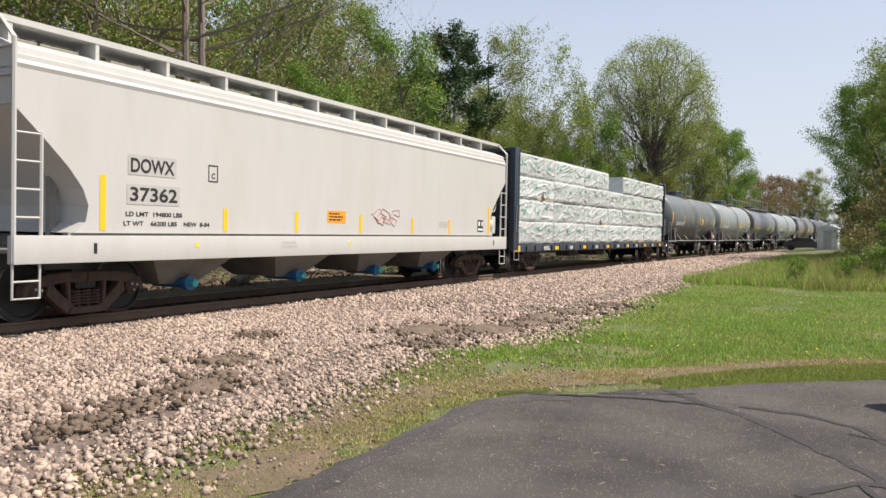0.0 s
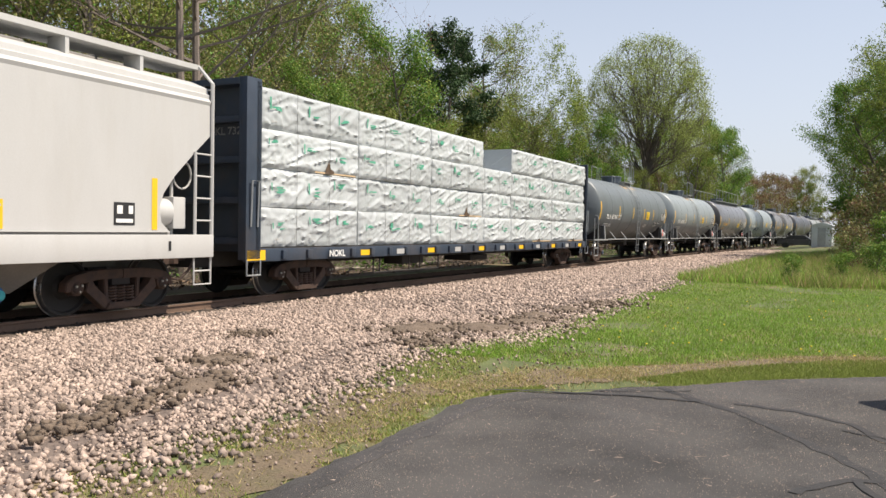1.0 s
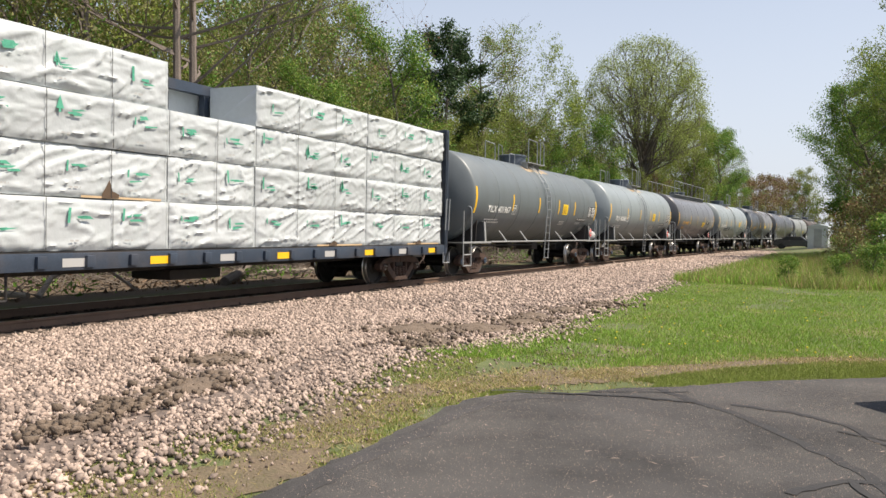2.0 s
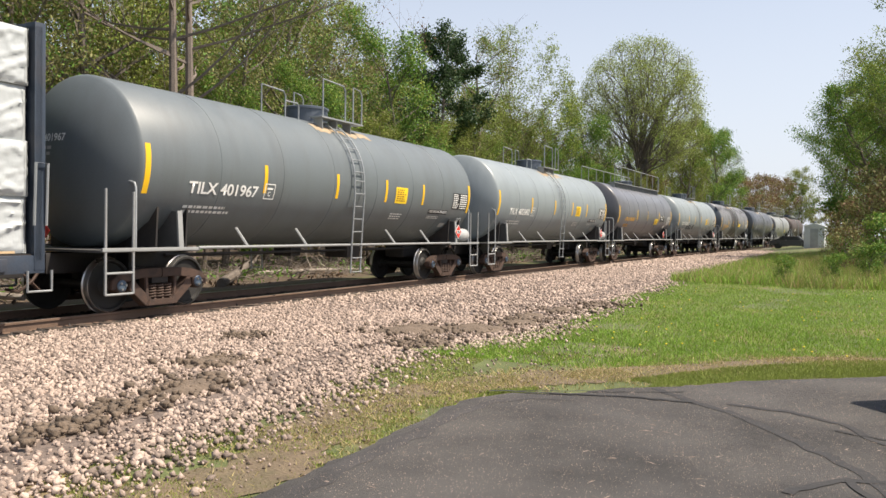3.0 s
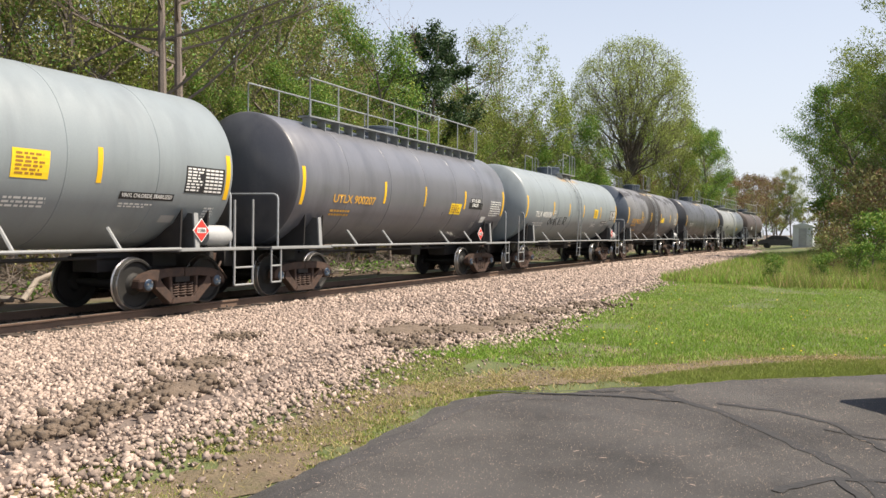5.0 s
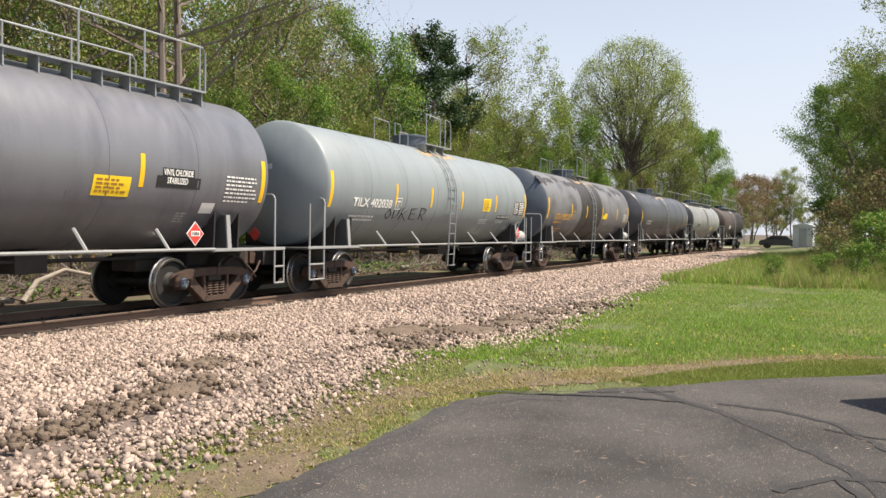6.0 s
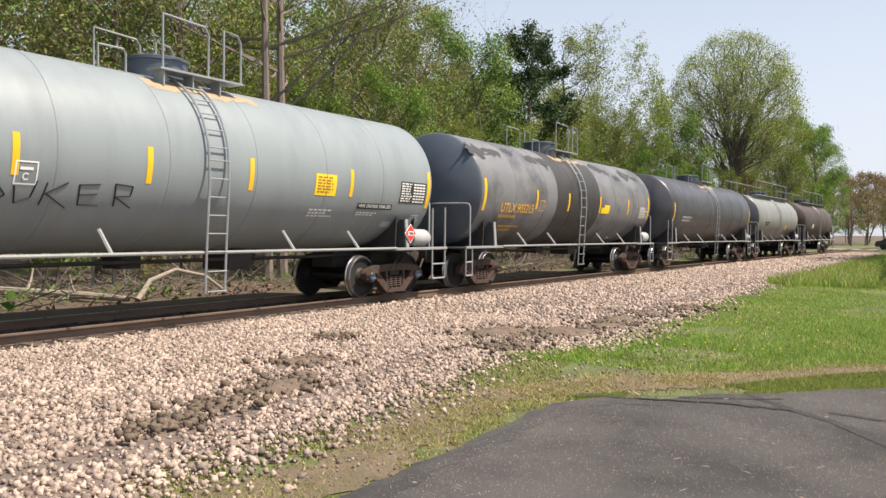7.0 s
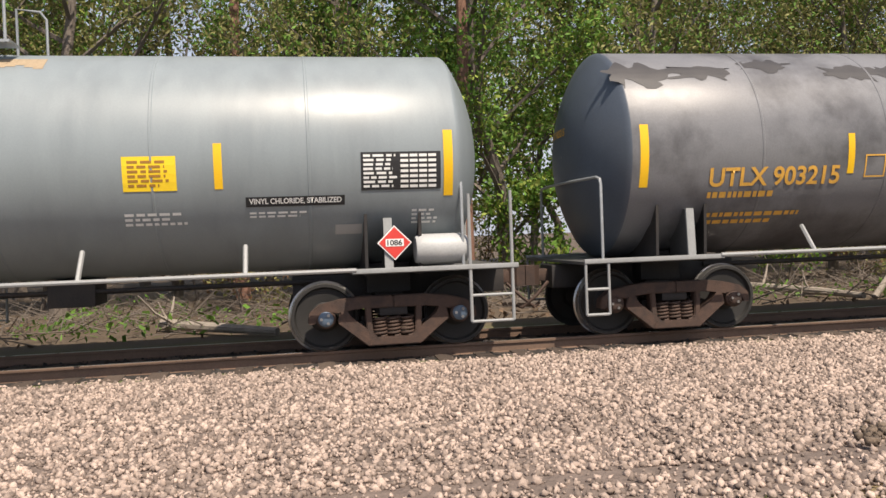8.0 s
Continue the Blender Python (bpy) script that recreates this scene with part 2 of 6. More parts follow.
def box(bm, x0, x1, y0, y1, z0, z1, bevel=0.0, mi=0):
    vs = [bm.verts.new((x, y, z)) for x in (x0, x1) for y in (y0, y1) for z in (z0, z1)]
    fs = []
    for q in ((0, 1, 3, 2), (4, 6, 7, 5), (0, 4, 5, 1), (2, 3, 7, 6), (0, 2, 6, 4), (1, 5, 7, 3)):
        f = bm.faces.new([vs[i] for i in q])
        f.material_index = mi
        fs.append(f)
    if bevel:
        es = list({e for f in fs for e in f.edges})
        bmesh.ops.bevel(bm, geom=es, offset=bevel, segments=2, affect='EDGES', profile=0.6, material=-1)
    return fs


def tube(bm, pts, r, n=8, mi=0, taper=None, cap=True):
    """A round bar along pts; taper gives a radius for each point."""
    pts = [Vector(p) for p in pts]
    rings = []
    for i, p in enumerate(pts):
        d = (pts[min(i + 1, len(pts) - 1)] - pts[max(i - 1, 0)]).normalized()
        a = d.orthogonal().normalized() if i == 0 else (prev - d * prev.dot(d)).normalized()
        prev = a
        c = d.cross(a)
        rad = taper[i] if taper else r
        rings.append([bm.verts.new(p + (a * math.cos(k * math.tau / n) + c * math.sin(k * math.tau / n)) * rad) for k in range(n)])
    for p, q in zip(rings, rings[1:]):
        for k in range(n):
            f = bm.faces.new((p[k], p[(k + 1) % n], q[(k + 1) % n], q[k]))
            f.material_index = mi
    if cap:
        bm.faces.new(rings[0][::-1]).material_index = mi
        bm.faces.new(rings[-1]).material_index = mi


def lathe(bm, profile, axis, n=24, mi=0, origin=(0, 0, 0)):
    """Turns (along, radius) pairs round the x, y or z axis; a pair may carry a material as its third value."""
    o = Vector(origin)
    rings = []
    for a, r, *_ in profile:
        ring = []
        for k in range(n):
            c, s = math.cos(k * math.tau / n) * r, math.sin(k * math.tau / n) * r
            v = (a, c, s) if axis == 'x' else (s, a, c) if axis == 'y' else (c, s, a)
            ring.append(bm.verts.new(o + Vector(v)))
        rings.append(ring)
    for i, (p, q) in enumerate(zip(rings, rings[1:])):
        for k in range(n):
            f = bm.faces.new((p[k], p[(k + 1) % n], q[(k + 1) % n], q[k]))
            f.material_index = profile[i][2] if len(profile[i]) > 2 else mi
    bm.faces.new(rings[0][::-1]).material_index = mi
    bm.faces.new(rings[-1]).material_index = mi


def plate(bm, pts, axis, a, b, mi=0):
    """Extrudes a polygon from a to b along an axis. Points are (y, z) for x, (x, z) for y, (x, y) for z."""
    def place(p, w):
        return (w, p[0], p[1]) if axis == 'x' else (p[0], w, p[1]) if axis == 'y' else (p[0], p[1], w)
    v0 = [bm.verts.new(place(p, a)) for p in pts]
    v1 = [bm.verts.new(place(p, b)) for p in pts]
    fs = [bm.faces.new(v0[::-1]), bm.faces.new(v1)]
    for i in range(len(pts)):
        j = (i + 1) % len(pts)
        fs.append(bm.faces.new((v0[i], v0[j], v1[j], v1[i])))
    for f in fs:
        f.material_index = mi
    bmesh.ops.recalc_face_normals(bm, faces=fs)


def arrays_ob(name, verts, faces, materials, mat_index=None, smooth=False):
    """A mesh from arrays; faces all have the same number of corners."""
    me = bpy.data.meshes.new(name)
    verts, faces = np.asarray(verts, np.float32), np.asarray(faces, np.int32)
    k = faces.shape[1]
    me.vertices.add(len(verts))
    me.vertices.foreach_set("co", verts.ravel())
    me.loops.add(faces.size)
    me.loops.foreach_set("vertex_index", faces.ravel())
    me.polygons.add(len(faces))
    me.polygons.foreach_set("loop_start", np.arange(0, faces.size, k, dtype=np.int32))
    for m in materials:
        me.materials.append(m)
    if mat_index is not None:
        me.polygons.foreach_set("material_index", np.asarray(mat_index, np.int32))
    if smooth:
        me.polygons.foreach_set("use_smooth", np.ones(len(faces), bool))
    me.update(calc_edges=True)
    return new(name, me)


def text_bm(words, height, width=None):
    """Flat lettering as a bmesh: x along the line from 0, y up from 0, scaled to a cap height and a width."""
    cu = bpy.data.curves.new("lettering", 'FONT')
    cu.body, cu.size, cu.offset = words, 1.0, 0.022
    ob = new("lettering", cu)
    dg = bpy.context.evaluated_depsgraph_get()
    me = bpy.data.meshes.new_from_object(ob.evaluated_get(dg))
    bm = bmesh.new()
    bm.from_mesh(me)
    bpy.data.objects.remove(ob)
    bpy.data.curves.remove(cu)
    bpy.data.meshes.remove(me)
    xs, ys = [v.co.x for v in bm.verts], [v.co.y for v in bm.verts]
    sx = (width / (max(xs) - min(xs))) if width else height / (max(ys) - min(ys))
    sy = height / (max(ys) - min(ys))
    x0, y0 = min(xs), min(ys)
    for v in bm.verts:
        v.co = Vector(((v.co.x - x0) * sx, (v.co.y - y0) * sy, 0))
    return bm


# ======== the track's line ========
RAIL_TOP = 0.115
NEAR_RAIL, BEND, EASE = -10.92, 0.001202, -5.28e-6
HALF_GAUGE = 0.7525


def centre_x(y):
    return NEAR_RAIL - HALF_GAUGE + BEND * y * y / 2 + EASE * y ** 3 / 6


LINE_Y = np.linspace(-140, 260, 4001)
LINE_X = np.array([centre_x(max(y, -60)) + (min(y + 60, 0)) * (BEND * -60 + EASE * 1800) for y in LINE_Y])
_steps = np.hypot(np.diff(LINE_X), np.diff(LINE_Y))
LINE_S = np.concatenate(([0], np.cumsum(_steps)))
LINE_S -= np.interp(0.0, LINE_Y, LINE_S)


def on_line(s):
    return Vector((np.interp(s, LINE_S, LINE_X), np.interp(s, LINE_S, LINE_Y), RAIL_TOP))


def side_of(y, o):
    """The point o metres to the camera's side of the track's centre, at y along it."""
    x = np.interp(y, LINE_Y, LINE_X)
    d = (np.interp(y + 0.5, LINE_Y, LINE_X) - np.interp(y - 0.5, LINE_Y, LINE_X))
    n = Vector((1, -d, 0)).normalized()
    return Vector((x, y, 0)) + n * o

# ======== railway cars ========
SPEED_T = (0.0, 0.5, 1.0, 1.5, 3.0, 3.5, 4.5, 6.0, 6.5, 7.0, 7.5, 8.0)
SPEED_S = (-85.97, -79.12, -72.46, -65.8, -45.85, -39.23, -26.35, -6.45, 0.0, 6.5, 13.6, 20.55)
WHEEL_R = 0.457


def run(t):
    """How far the train has run, in metres, at t seconds."""
    return float(np.interp(t, SPEED_T, SPEED_S))


def car_pose(u, half, t):
    a, b = on_line(u - half - run(t)), on_line(u + half - run(t))
    d = b - a
    mid = (a + b) / 2
    return pose(mid.x, mid.y, mid.z, 0, 0, math.degrees(math.atan2(-d.x, d.y)))


MOVERS = []      # (object, u, half wheelbase, offset in the car's space)
WHEELS = []      # wheelsets that roll


def wheelset_mesh():
    bm = bmesh.new()
    lathe(bm, [(-1.0, 0.07), (1.0, 0.07)], 'x', 12, 0)
    for s in (-1, 1):
        prof = [(0.60, 0.1), (0.62, 0.16), (0.69, 0.19), (0.71, 0.38), (0.69, 0.41), (0.672, 0.455), (0.68, 0.485), (0.70, 0.483, 1),
                (0.715, 0.462, 1), (0.80, 0.454, 1), (0.812, 0.445), (0.812, 0.405), (0.765, 0.38), (0.745, 0.2), (0.80, 0.15), (0.81, 0.1)]
        lathe(bm, [(s * p[0], *p[1:]) for p in prof], 'x', 36, 0)
        lathe(bm, [(s * 0.92, 0.1, 2), (s * 1.10, 0.1, 2), (s * 1.115, 0.085, 2), (s * 1.125, 0.05, 2)], 'x', 16, 2)
        for k in range(3):
            a = k * math.tau / 3
            c = Vector((0, math.cos(a), math.sin(a))) * 0.06
            lathe(bm, [(s * 1.11, 0.02, 1), (s * 1.14, 0.02, 1)], 'x', 6, 1, (0, c.y, c.z))
    bmesh.ops.recalc_face_normals(bm, faces=bm.faces)
    me = bpy.data.meshes.new("wheelset")
    bm.to_mesh(me)
    bm.free()
    me.polygons.foreach_set("use_smooth", [True] * len(me.polygons))
    me.set_sharp_from_angle(angle=radians(35))
    return me


def side_frame_mesh():
    """A cast side frame with its two windows, spring opening, pedestals and journal ends, centred on x = 0."""
    bm = bmesh.new()
    w = 0.18
    for s in (-1, 1):
        # top chord, arched down to the pedestal
        pts = [(0.0, 0.73), (0.42 * s, 0.73), (0.72 * s, 0.70), (0.97 * s, 0.64), (1.10 * s, 0.54)]
        lo = [(1.12 * s, 0.40), (1.02 * s, 0.40), (1.0 * s, 0.48), (0.86 * s, 0.54), (0.74 * s, 0.52), (0.70 * s, 0.54), (0.42 * s, 0.57), (0.0, 0.57)]
        plate(bm, pts + lo, 'x', -w / 2, w / 2)
        # inner pedestal leg down to the bottom chord
        plate(bm, [(0.70 * s, 0.56), (0.74 * s, 0.40), (0.66 * s, 0.34), (0.36 * s, 0.08), (0.20 * s, 0.08), (0.22 * s, 0.2), (0.56 * s, 0.47), (0.62 * s, 0.57)], 'x', -w / 2, w / 2)
        # column beside the springs
        plate(bm, [(0.38 * s, 0.61), (0.30 * s, 0.61), (0.27 * s, 0.17), (0.36 * s, 0.24)], 'x', -w / 2 + 0.01, w / 2 - 0.01)
        # bearing adapter and end lug
        lathe(bm, [(-0.09, 0.13), (0.07, 0.13), (0.09, 0.11)], 'x', 14, 0, (0, 0.889 * s, 0.457))
        box(bm, -0.07, 0.07, 0.78 * s if s > 0 else 1.0 * s, 1.0 * s if s > 0 else 0.78 * s, 0.50, 0.60)
    plate(bm, [(-0.36, 0.08), (0.36, 0.08), (0.30, 0.19), (-0.30, 0.19)], 'x', -w / 2 - 0.03, w / 2 + 0.03)
    bmesh.ops.bevel(bm, geom=[e for e in bm.edges if e.calc_length() > 0.12 and e.is_manifold and e.calc_face_angle(0) > 0.7], offset=0.014, segments=2, affect='EDGES')
    bmesh.ops.recalc_face_normals(bm, faces=bm.faces)
    me = bpy.data.meshes.new("side_frame")
    bm.to_mesh(me)
    bm.free()
    me.polygons.foreach_set("use_smooth", [True] * len(me.polygons))
    me.set_sharp_from_angle(angle=radians(35))
    return me


def spring_mesh():
    bm = bmesh.new()
    tube(bm, [(0.085 * math.cos(a), 0.085 * math.sin(a), 0.19 + 0.26 * a / (5.5 * math.tau)) for a in np.linspace(0, 5.5 * math.tau, 56)], 0.019, 6)
    me = bpy.data.meshes.new("spring")
    bm.to_mesh(me)
    bm.free()
    me.polygons.foreach_set("use_smooth", [True] * len(me.polygons))
    return me


WHEELSET, SIDE_FRAME, SPRING = wheelset_mesh(), side_frame_mesh(), spring_mesh()
for me, ms in ((WHEELSET, ("wheel", "tread", "cap")), (SIDE_FRAME, ("cast",)), (SPRING, ("cast",))):
    for k in ms:
        me.materials.append(M[k])
WHEELSET_PLAIN = WHEELSET.copy()
WHEELSET_PLAIN.materials[2] = M["cast"]


def add_truck(car, y, caps=True):
    bm = bmesh.new()
    box(bm, -1.05, 1.05, -0.19, 0.19, 0.46, 0.62, 0.03)
    box(bm, -0.5, 0.5, -0.2, 0.2, 0.6, 0.74, 0.03)
    for s in (-1, 1):
        tube(bm, [(-0.9, 0.42 * s, 0.34), (0.9, 0.42 * s, 0.34)], 0.05, 8)
        box(bm, -0.86, 0.86, 0.36 * s - 0.05, 0.36 * s + 0.05, 0.38, 0.46)
    truck = part("truck", bm, M["black"], car, "rusty cast-steel two-axle truck")
    truck.location = (0, y, 0)
    for x in (-1.0, 1.0):
        f = new("side_frame", SIDE_FRAME)
        f.parent, f.location = truck, (x, 0, 0)
        for q in (-0.18, 0.0, 0.18):
            g = new("spring", SPRING)
            g.parent, g.location = truck, (x, q, 0)
    for s in (-1, 1):
        w = new("wheelset", WHEELSET if caps else WHEELSET_PLAIN)
        w.parent, w.location = truck, (0, 0.889 * s, WHEEL_R)
        WHEELS.append((w, 0.889 * s))
    return truck


def add_coupler(car, y, s, z=0.86):
    bm = bmesh.new()
    box(bm, -0.09, 0.09, min(y, y + s * 0.45), max(y, y + s * 0.45), z - 0.1, z + 0.08, 0.02)
    plate(bm, [(-0.16, y + s * 0.42), (0.17, y + s * 0.42), (0.19, y + s * 0.55), (0.08, y + s * 0.66), (0.02, y + s * 0.58), (-0.1, y + s * 0.6), (-0.18, y + s * 0.56)], 'z', z - 0.15, z + 0.14)
    # hanging air hose
    tube(bm, [(0.25, y + s * 0.1, z - 0.1), (0.3, y + s * 0.3, z - 0.3), (0.26, y + s * 0.5, z - 0.46), (0.1, y + s * 0.62, z - 0.42)], 0.025, 6)
    return part("coupler", bm, M["cast"], car, "rusty steel coupler with an air hose")


def wrap_round(bm, radius, zc, y, z, off=0.006):
    """Bends a flat bmesh (x along, y up) on to the car's barrel, its origin at (y, z) on the camera's side."""
    ys = [v.co.y for v in bm.verts]
    lo, hi = min(ys), max(ys)
    k = int((hi - lo) / 0.12)
    for i in range(1, k + 1):
        h = lo + (hi - lo) * i / (k + 1)
        bmesh.ops.bisect_plane(bm, geom=bm.verts[:] + bm.edges[:] + bm.faces[:], plane_co=(0, h, 0), plane_no=(0, 1, 0))
    t0 = math.asin(max(-1, min(1, (z - zc) / radius)))
    for v in bm.verts:
        a = t0 + v.co.y / radius
        v.co = Vector(((radius + off + v.co.z) * math.cos(a), y + v.co.x, zc + (radius + off + v.co.z) * math.sin(a)))
    return bm


def flat_side(bm, x, y, z):
    for v in bm.verts:
        v.co = Vector((x + v.co.z, y + v.co.x, z + v.co.y))
    return bm


def rects(*rs):
    """Flat rectangles (x0, y0, x1, y1) as a bmesh."""
    bm = bmesh.new()
    for x0, y0, x1, y1 in rs:
        bm.faces.new([bm.verts.new(p) for p in ((x0, y0, 0), (x1, y0, 0), (x1, y1, 0), (x0, y1, 0))])
    return bm


def words_bars(w, h, lines, rng, fill=0.9):
    """Rows of short bars in place of writing too small to read."""
    out, step = [], h / lines
    for i in range(lines):
        x = 0
        end = w * rng.uniform(0.7, 1.0)
        while x < end:
            d = min(rng.uniform(0.03, 0.12) + h * 0.1, end - x)
            out.append((x, i * step + step * 0.25, x + d * fill, i * step + step * 0.8))
            x += d + 0.02
    return rects(*out)


HEAD = 0.5


def dome_depth(rho, r):
    """How far a tank's head stands out at rho metres from its axis: a rounded rim, then a shallow dome."""
    rim = r - 0.06
    return 0.075 + (HEAD - 0.075) * (1 - (min(rho, rim) / rim) ** 2.3)


def tank_profile(y0, y1, r, bands=()):
    rim = r - 0.06
    end = [(HEAD, 0.02)] + [(dome_depth(rim * k / 9, r), rim * k / 9) for k in range(1, 10)] + [(0.045, r - 0.028), (0.02, r - 0.009)]
    pts = [(y0 - d, q, 1) for d, q in end] + [(y0, r, 0)]
    # girth seams: a slight raised bead
    n = max(3, int((y1 - y0) / 1.82))
    for i in range(1, n):
        c = y0 + (y1 - y0) * i / n
        pts += [(c - 0.02, r, 0), (c - 0.013, r + 0.007, 0), (c + 0.013, r + 0.007, 0), (c + 0.02, r, 0)]
    pts += [(y1, r, 1)] + [(y1 + d, q, 1) for d, q in end[::-1]]
    out = [(y, q, 2 if any(b0 <= y < b1 for b0, b1 in bands) else m) for y, q, m in pts]
    for b0, b1 in bands:
        out += [(b0, r, 2), (b1, r, 0)]
    out.sort(key=lambda v: v[0])
    return out


def tank_car(name, label, y0, y1, half, paint, head_paint=None, r=1.49, zc=2.57, bands=(), top="dome", end_rail=7.36, ladder_y=0.0, dome_y=0.0, caps=True, fittings=True, side_ladder=True, posts=True, trim=None):
    car = new(name)
    tagged(car, label, "tank car", "tank cars in the train")
    bm = bmesh.new()
    lathe(bm, tank_profile(y0, y1, r, bands=bands), 'y', 64)
    for v in bm.verts:
        v.co.z += zc
    bmesh.ops.recalc_face_normals(bm, faces=bm.faces)
    part("tank", bm, [paint, head_paint or paint, M["tank_band"]], car)
    # stub sills, saddles, cross beams
    for s in (-1, 1):
        bm = bmesh.new()
        e = end_rail
        box(bm, -0.3, 0.3, min(s * (half - 1.3), s * (e + 0.1)), max(s * (half - 1.3), s * (e + 0.1)), 0.66, 1.0, 0.02)
        for q in (half - 0.35, half + 0.35):
            plate(bm, [(-1.3, 1.0), (1.3, 1.0), (1.34, 1.8), (1.15, 1.55), (0.6, 1.2), (-0.6, 1.2), (-1.15, 1.55), (-1.34, 1.8)], 'y', s * q - 0.02, s * q + 0.02)
        box(bm, -0.6, 0.6, s * half - 0.3, s * half + 0.3, 0.74, 1.15, 0.02)
        part("stub_sill", bm, M["black"], car)
        bm = bmesh.new()
        a, b = sorted((s * (half - 0.55), s * e))
        box(bm, -1.43, 1.43, a, b, 1.03, 1.07)
        part("end_platform", bm, M["platform"], car, "grimy grey steel end platform")
        for x in (-1.47, 1.43):
            bm = bmesh.new()
            box(bm, x, x + 0.04, a, b, 1.045, 1.105, 0.006)
            part("platform_edge", bm, trim or M["pipe"], car, "pale steel edge angle")
        # end handrails, one on each side
        for x in (-1.44, 1.44):
            bm = bmesh.new()
            q, q2 = (s * (e - 0.08), s * (e - 0.64)) if posts else (s * (e - 0.02), s * (e - 0.34))
            if posts:
                tube(bm, [(x, q, 0.36), (x, q, 2.05)], 0.023, 8)
                tube(bm, [(x, q2, 0.36), (x, q2, 2.02)], 0.023, 8)
            else:
                tube(bm, [(x, q, 1.04), (x, q, 0.36)], 0.02, 8)
                tube(bm, [(x, q2, 1.04), (x, q2, 0.36)], 0.02, 8)
            for z in (0.36, 0.7):
                tube(bm, [(x, q, z), (x, q2, z)], 0.02, 8)
            part("grab_rail", bm, M["pipe"], car, "pale steel grab rail and step")
        bm = bmesh.new()
        q = s * (e - (0.72 if posts else 0.28))
        tube(bm, [(1.4, q, 1.05), (1.4, q, 2.1), (1.37, q, 2.17), (1.3, q + s * 0.02, 2.2), (0.5, q + s * 0.1, 2.2), (-0.5, q + s * 0.1, 2.2), (-1.3, q + s * 0.02, 2.2), (-1.37, q, 2.17), (-1.4, q, 2.1), (-1.4, q, 1.05)], 0.022, 8)
        part("end_handrail", bm, M["galv"], car)
        for x in (-1, 1):
            bm = bmesh.new()
            c = s * (half - 0.08)
            plate(bm, [(x * 0.8, 1.07), (x * 1.43, 1.07), (x * 1.39, 1.72), (x * 1.24, 1.74), (x * 0.8, 1.38)], 'y', c - 0.012, c + 0.012)
            web = part("side_bracket", bm, M["platform"], car, "grey steel saddle bracket", smooth=False)
            bm = bmesh.new()
            plate(bm, [(x * 1.435, 1.07), (x * 1.47, 1.07), (x * 1.42, 1.74), (x * 1.385, 1.74)], 'y', c - 0.055, c + 0.055)
            part("flange", bm, trim or M["pipe"], web, smooth=False)
        add_coupler(car, s * (e + 0.05), s)
        add_truck(car, s * half, caps)
    # long side pipes with short struts up to the barrel
    for x in (-1, 1):
        bm = bmesh.new()
        tube(bm, [(x * 1.46, -(half - 0.5), 1.09), (x * 1.46, half - 0.5, 1.09)], 0.028, 8)
        part("side_pipe", bm, M["pipe"], car, "pale painted side pipe")
        for k in (-2, -1, 1, 2):
            yy = k * half * 0.338
            bm = bmesh.new()
            tube(bm, [(x * 1.46, yy, 1.08), (x * 1.15, yy, 1.45)], 0.032, 6)
            part("strut", bm, M["pipe"], car)
    # ladders over both shoulders
    for x in (-1, 1) if side_ladder else ():
        bm = bmesh.new()
        for q in (-0.21, 0.21):
            pts = [(x * (r + 0.07) * math.cos(a), ladder_y + q, zc + (r + 0.07) * math.sin(a)) for a in np.linspace(radians(70), radians(6), 10)]
            pts += [(x * (r + 0.08), ladder_y + q, zc - 0.3), (x * (r + 0.03), ladder_y + q, 1.5), (x * (r - 0.02), ladder_y + q, 0.42)]
            tube(bm, pts, 0.022, 6)
        ladder = part("ladder", bm, M["galv"], car, "grey steel ladder")
        for a in (66, 54, 42, 31, 20, 9):
            c = radians(a)
            p = (x * (r + 0.07) * math.cos(c), zc + (r + 0.07) * math.sin(c))
            bm = bmesh.new()
            tube(bm, [(p[0], ladder_y - 0.21, p[1]), (p[0], ladder_y + 0.21, p[1])], 0.013, 6)
            part("rung", bm, M["galv"], ladder)
        for z in (2.6, 2.3, 2.0, 1.7, 1.4, 1.1, 0.78, 0.45):
            f = r + 0.08 if z > 2.2 else r + 0.03
            bm = bmesh.new()
            tube(bm, [(x * f, ladder_y - 0.21, z), (x * f, ladder_y + 0.21, z)], 0.013, 6)
            part("rung", bm, M["galv"], ladder)
    zt = zc + r
    if top in ("dome", "walk"):
        bm = bmesh.new()
        lathe(bm, [(zt - 0.25, 0.52), (zt + 0.27, 0.52), (zt + 0.28, 0.55), (zt + 0.33, 0.55), (zt + 0.35, 0.5), (zt + 0.36, 0.1)], 'z', 28, 0, (0, dome_y, 0))
        part("valve_housing", bm, M["tank_head"], car, "blue-grey round valve housing")
        p0, p1 = (dome_y - 0.65, dome_y + 1.15) if top == "dome" else (y0 + 1.2, y1 - 1.2)
        for x0, x1 in ((-0.92, -0.56), (0.56, 0.92)):
            bm = bmesh.new()
            box(bm, x0, x1, p0, p1, zt + 0.0, zt + 0.035)
            for q in np.arange(p0 + 0.1, p1, 0.6):
                box(bm, x0 + 0.06, x1 - 0.06, q, q + 0.025, zt - 0.26, zt + 0.0)
            part("top_platform", bm, M["galv"], car, "grey grating beside the valve housing")
        rails = ((dome_y - 0.6, dome_y + 0.35), (dome_y + 0.7, dome_y + 1.1)) if top == "dome" else ((p0, p1),)
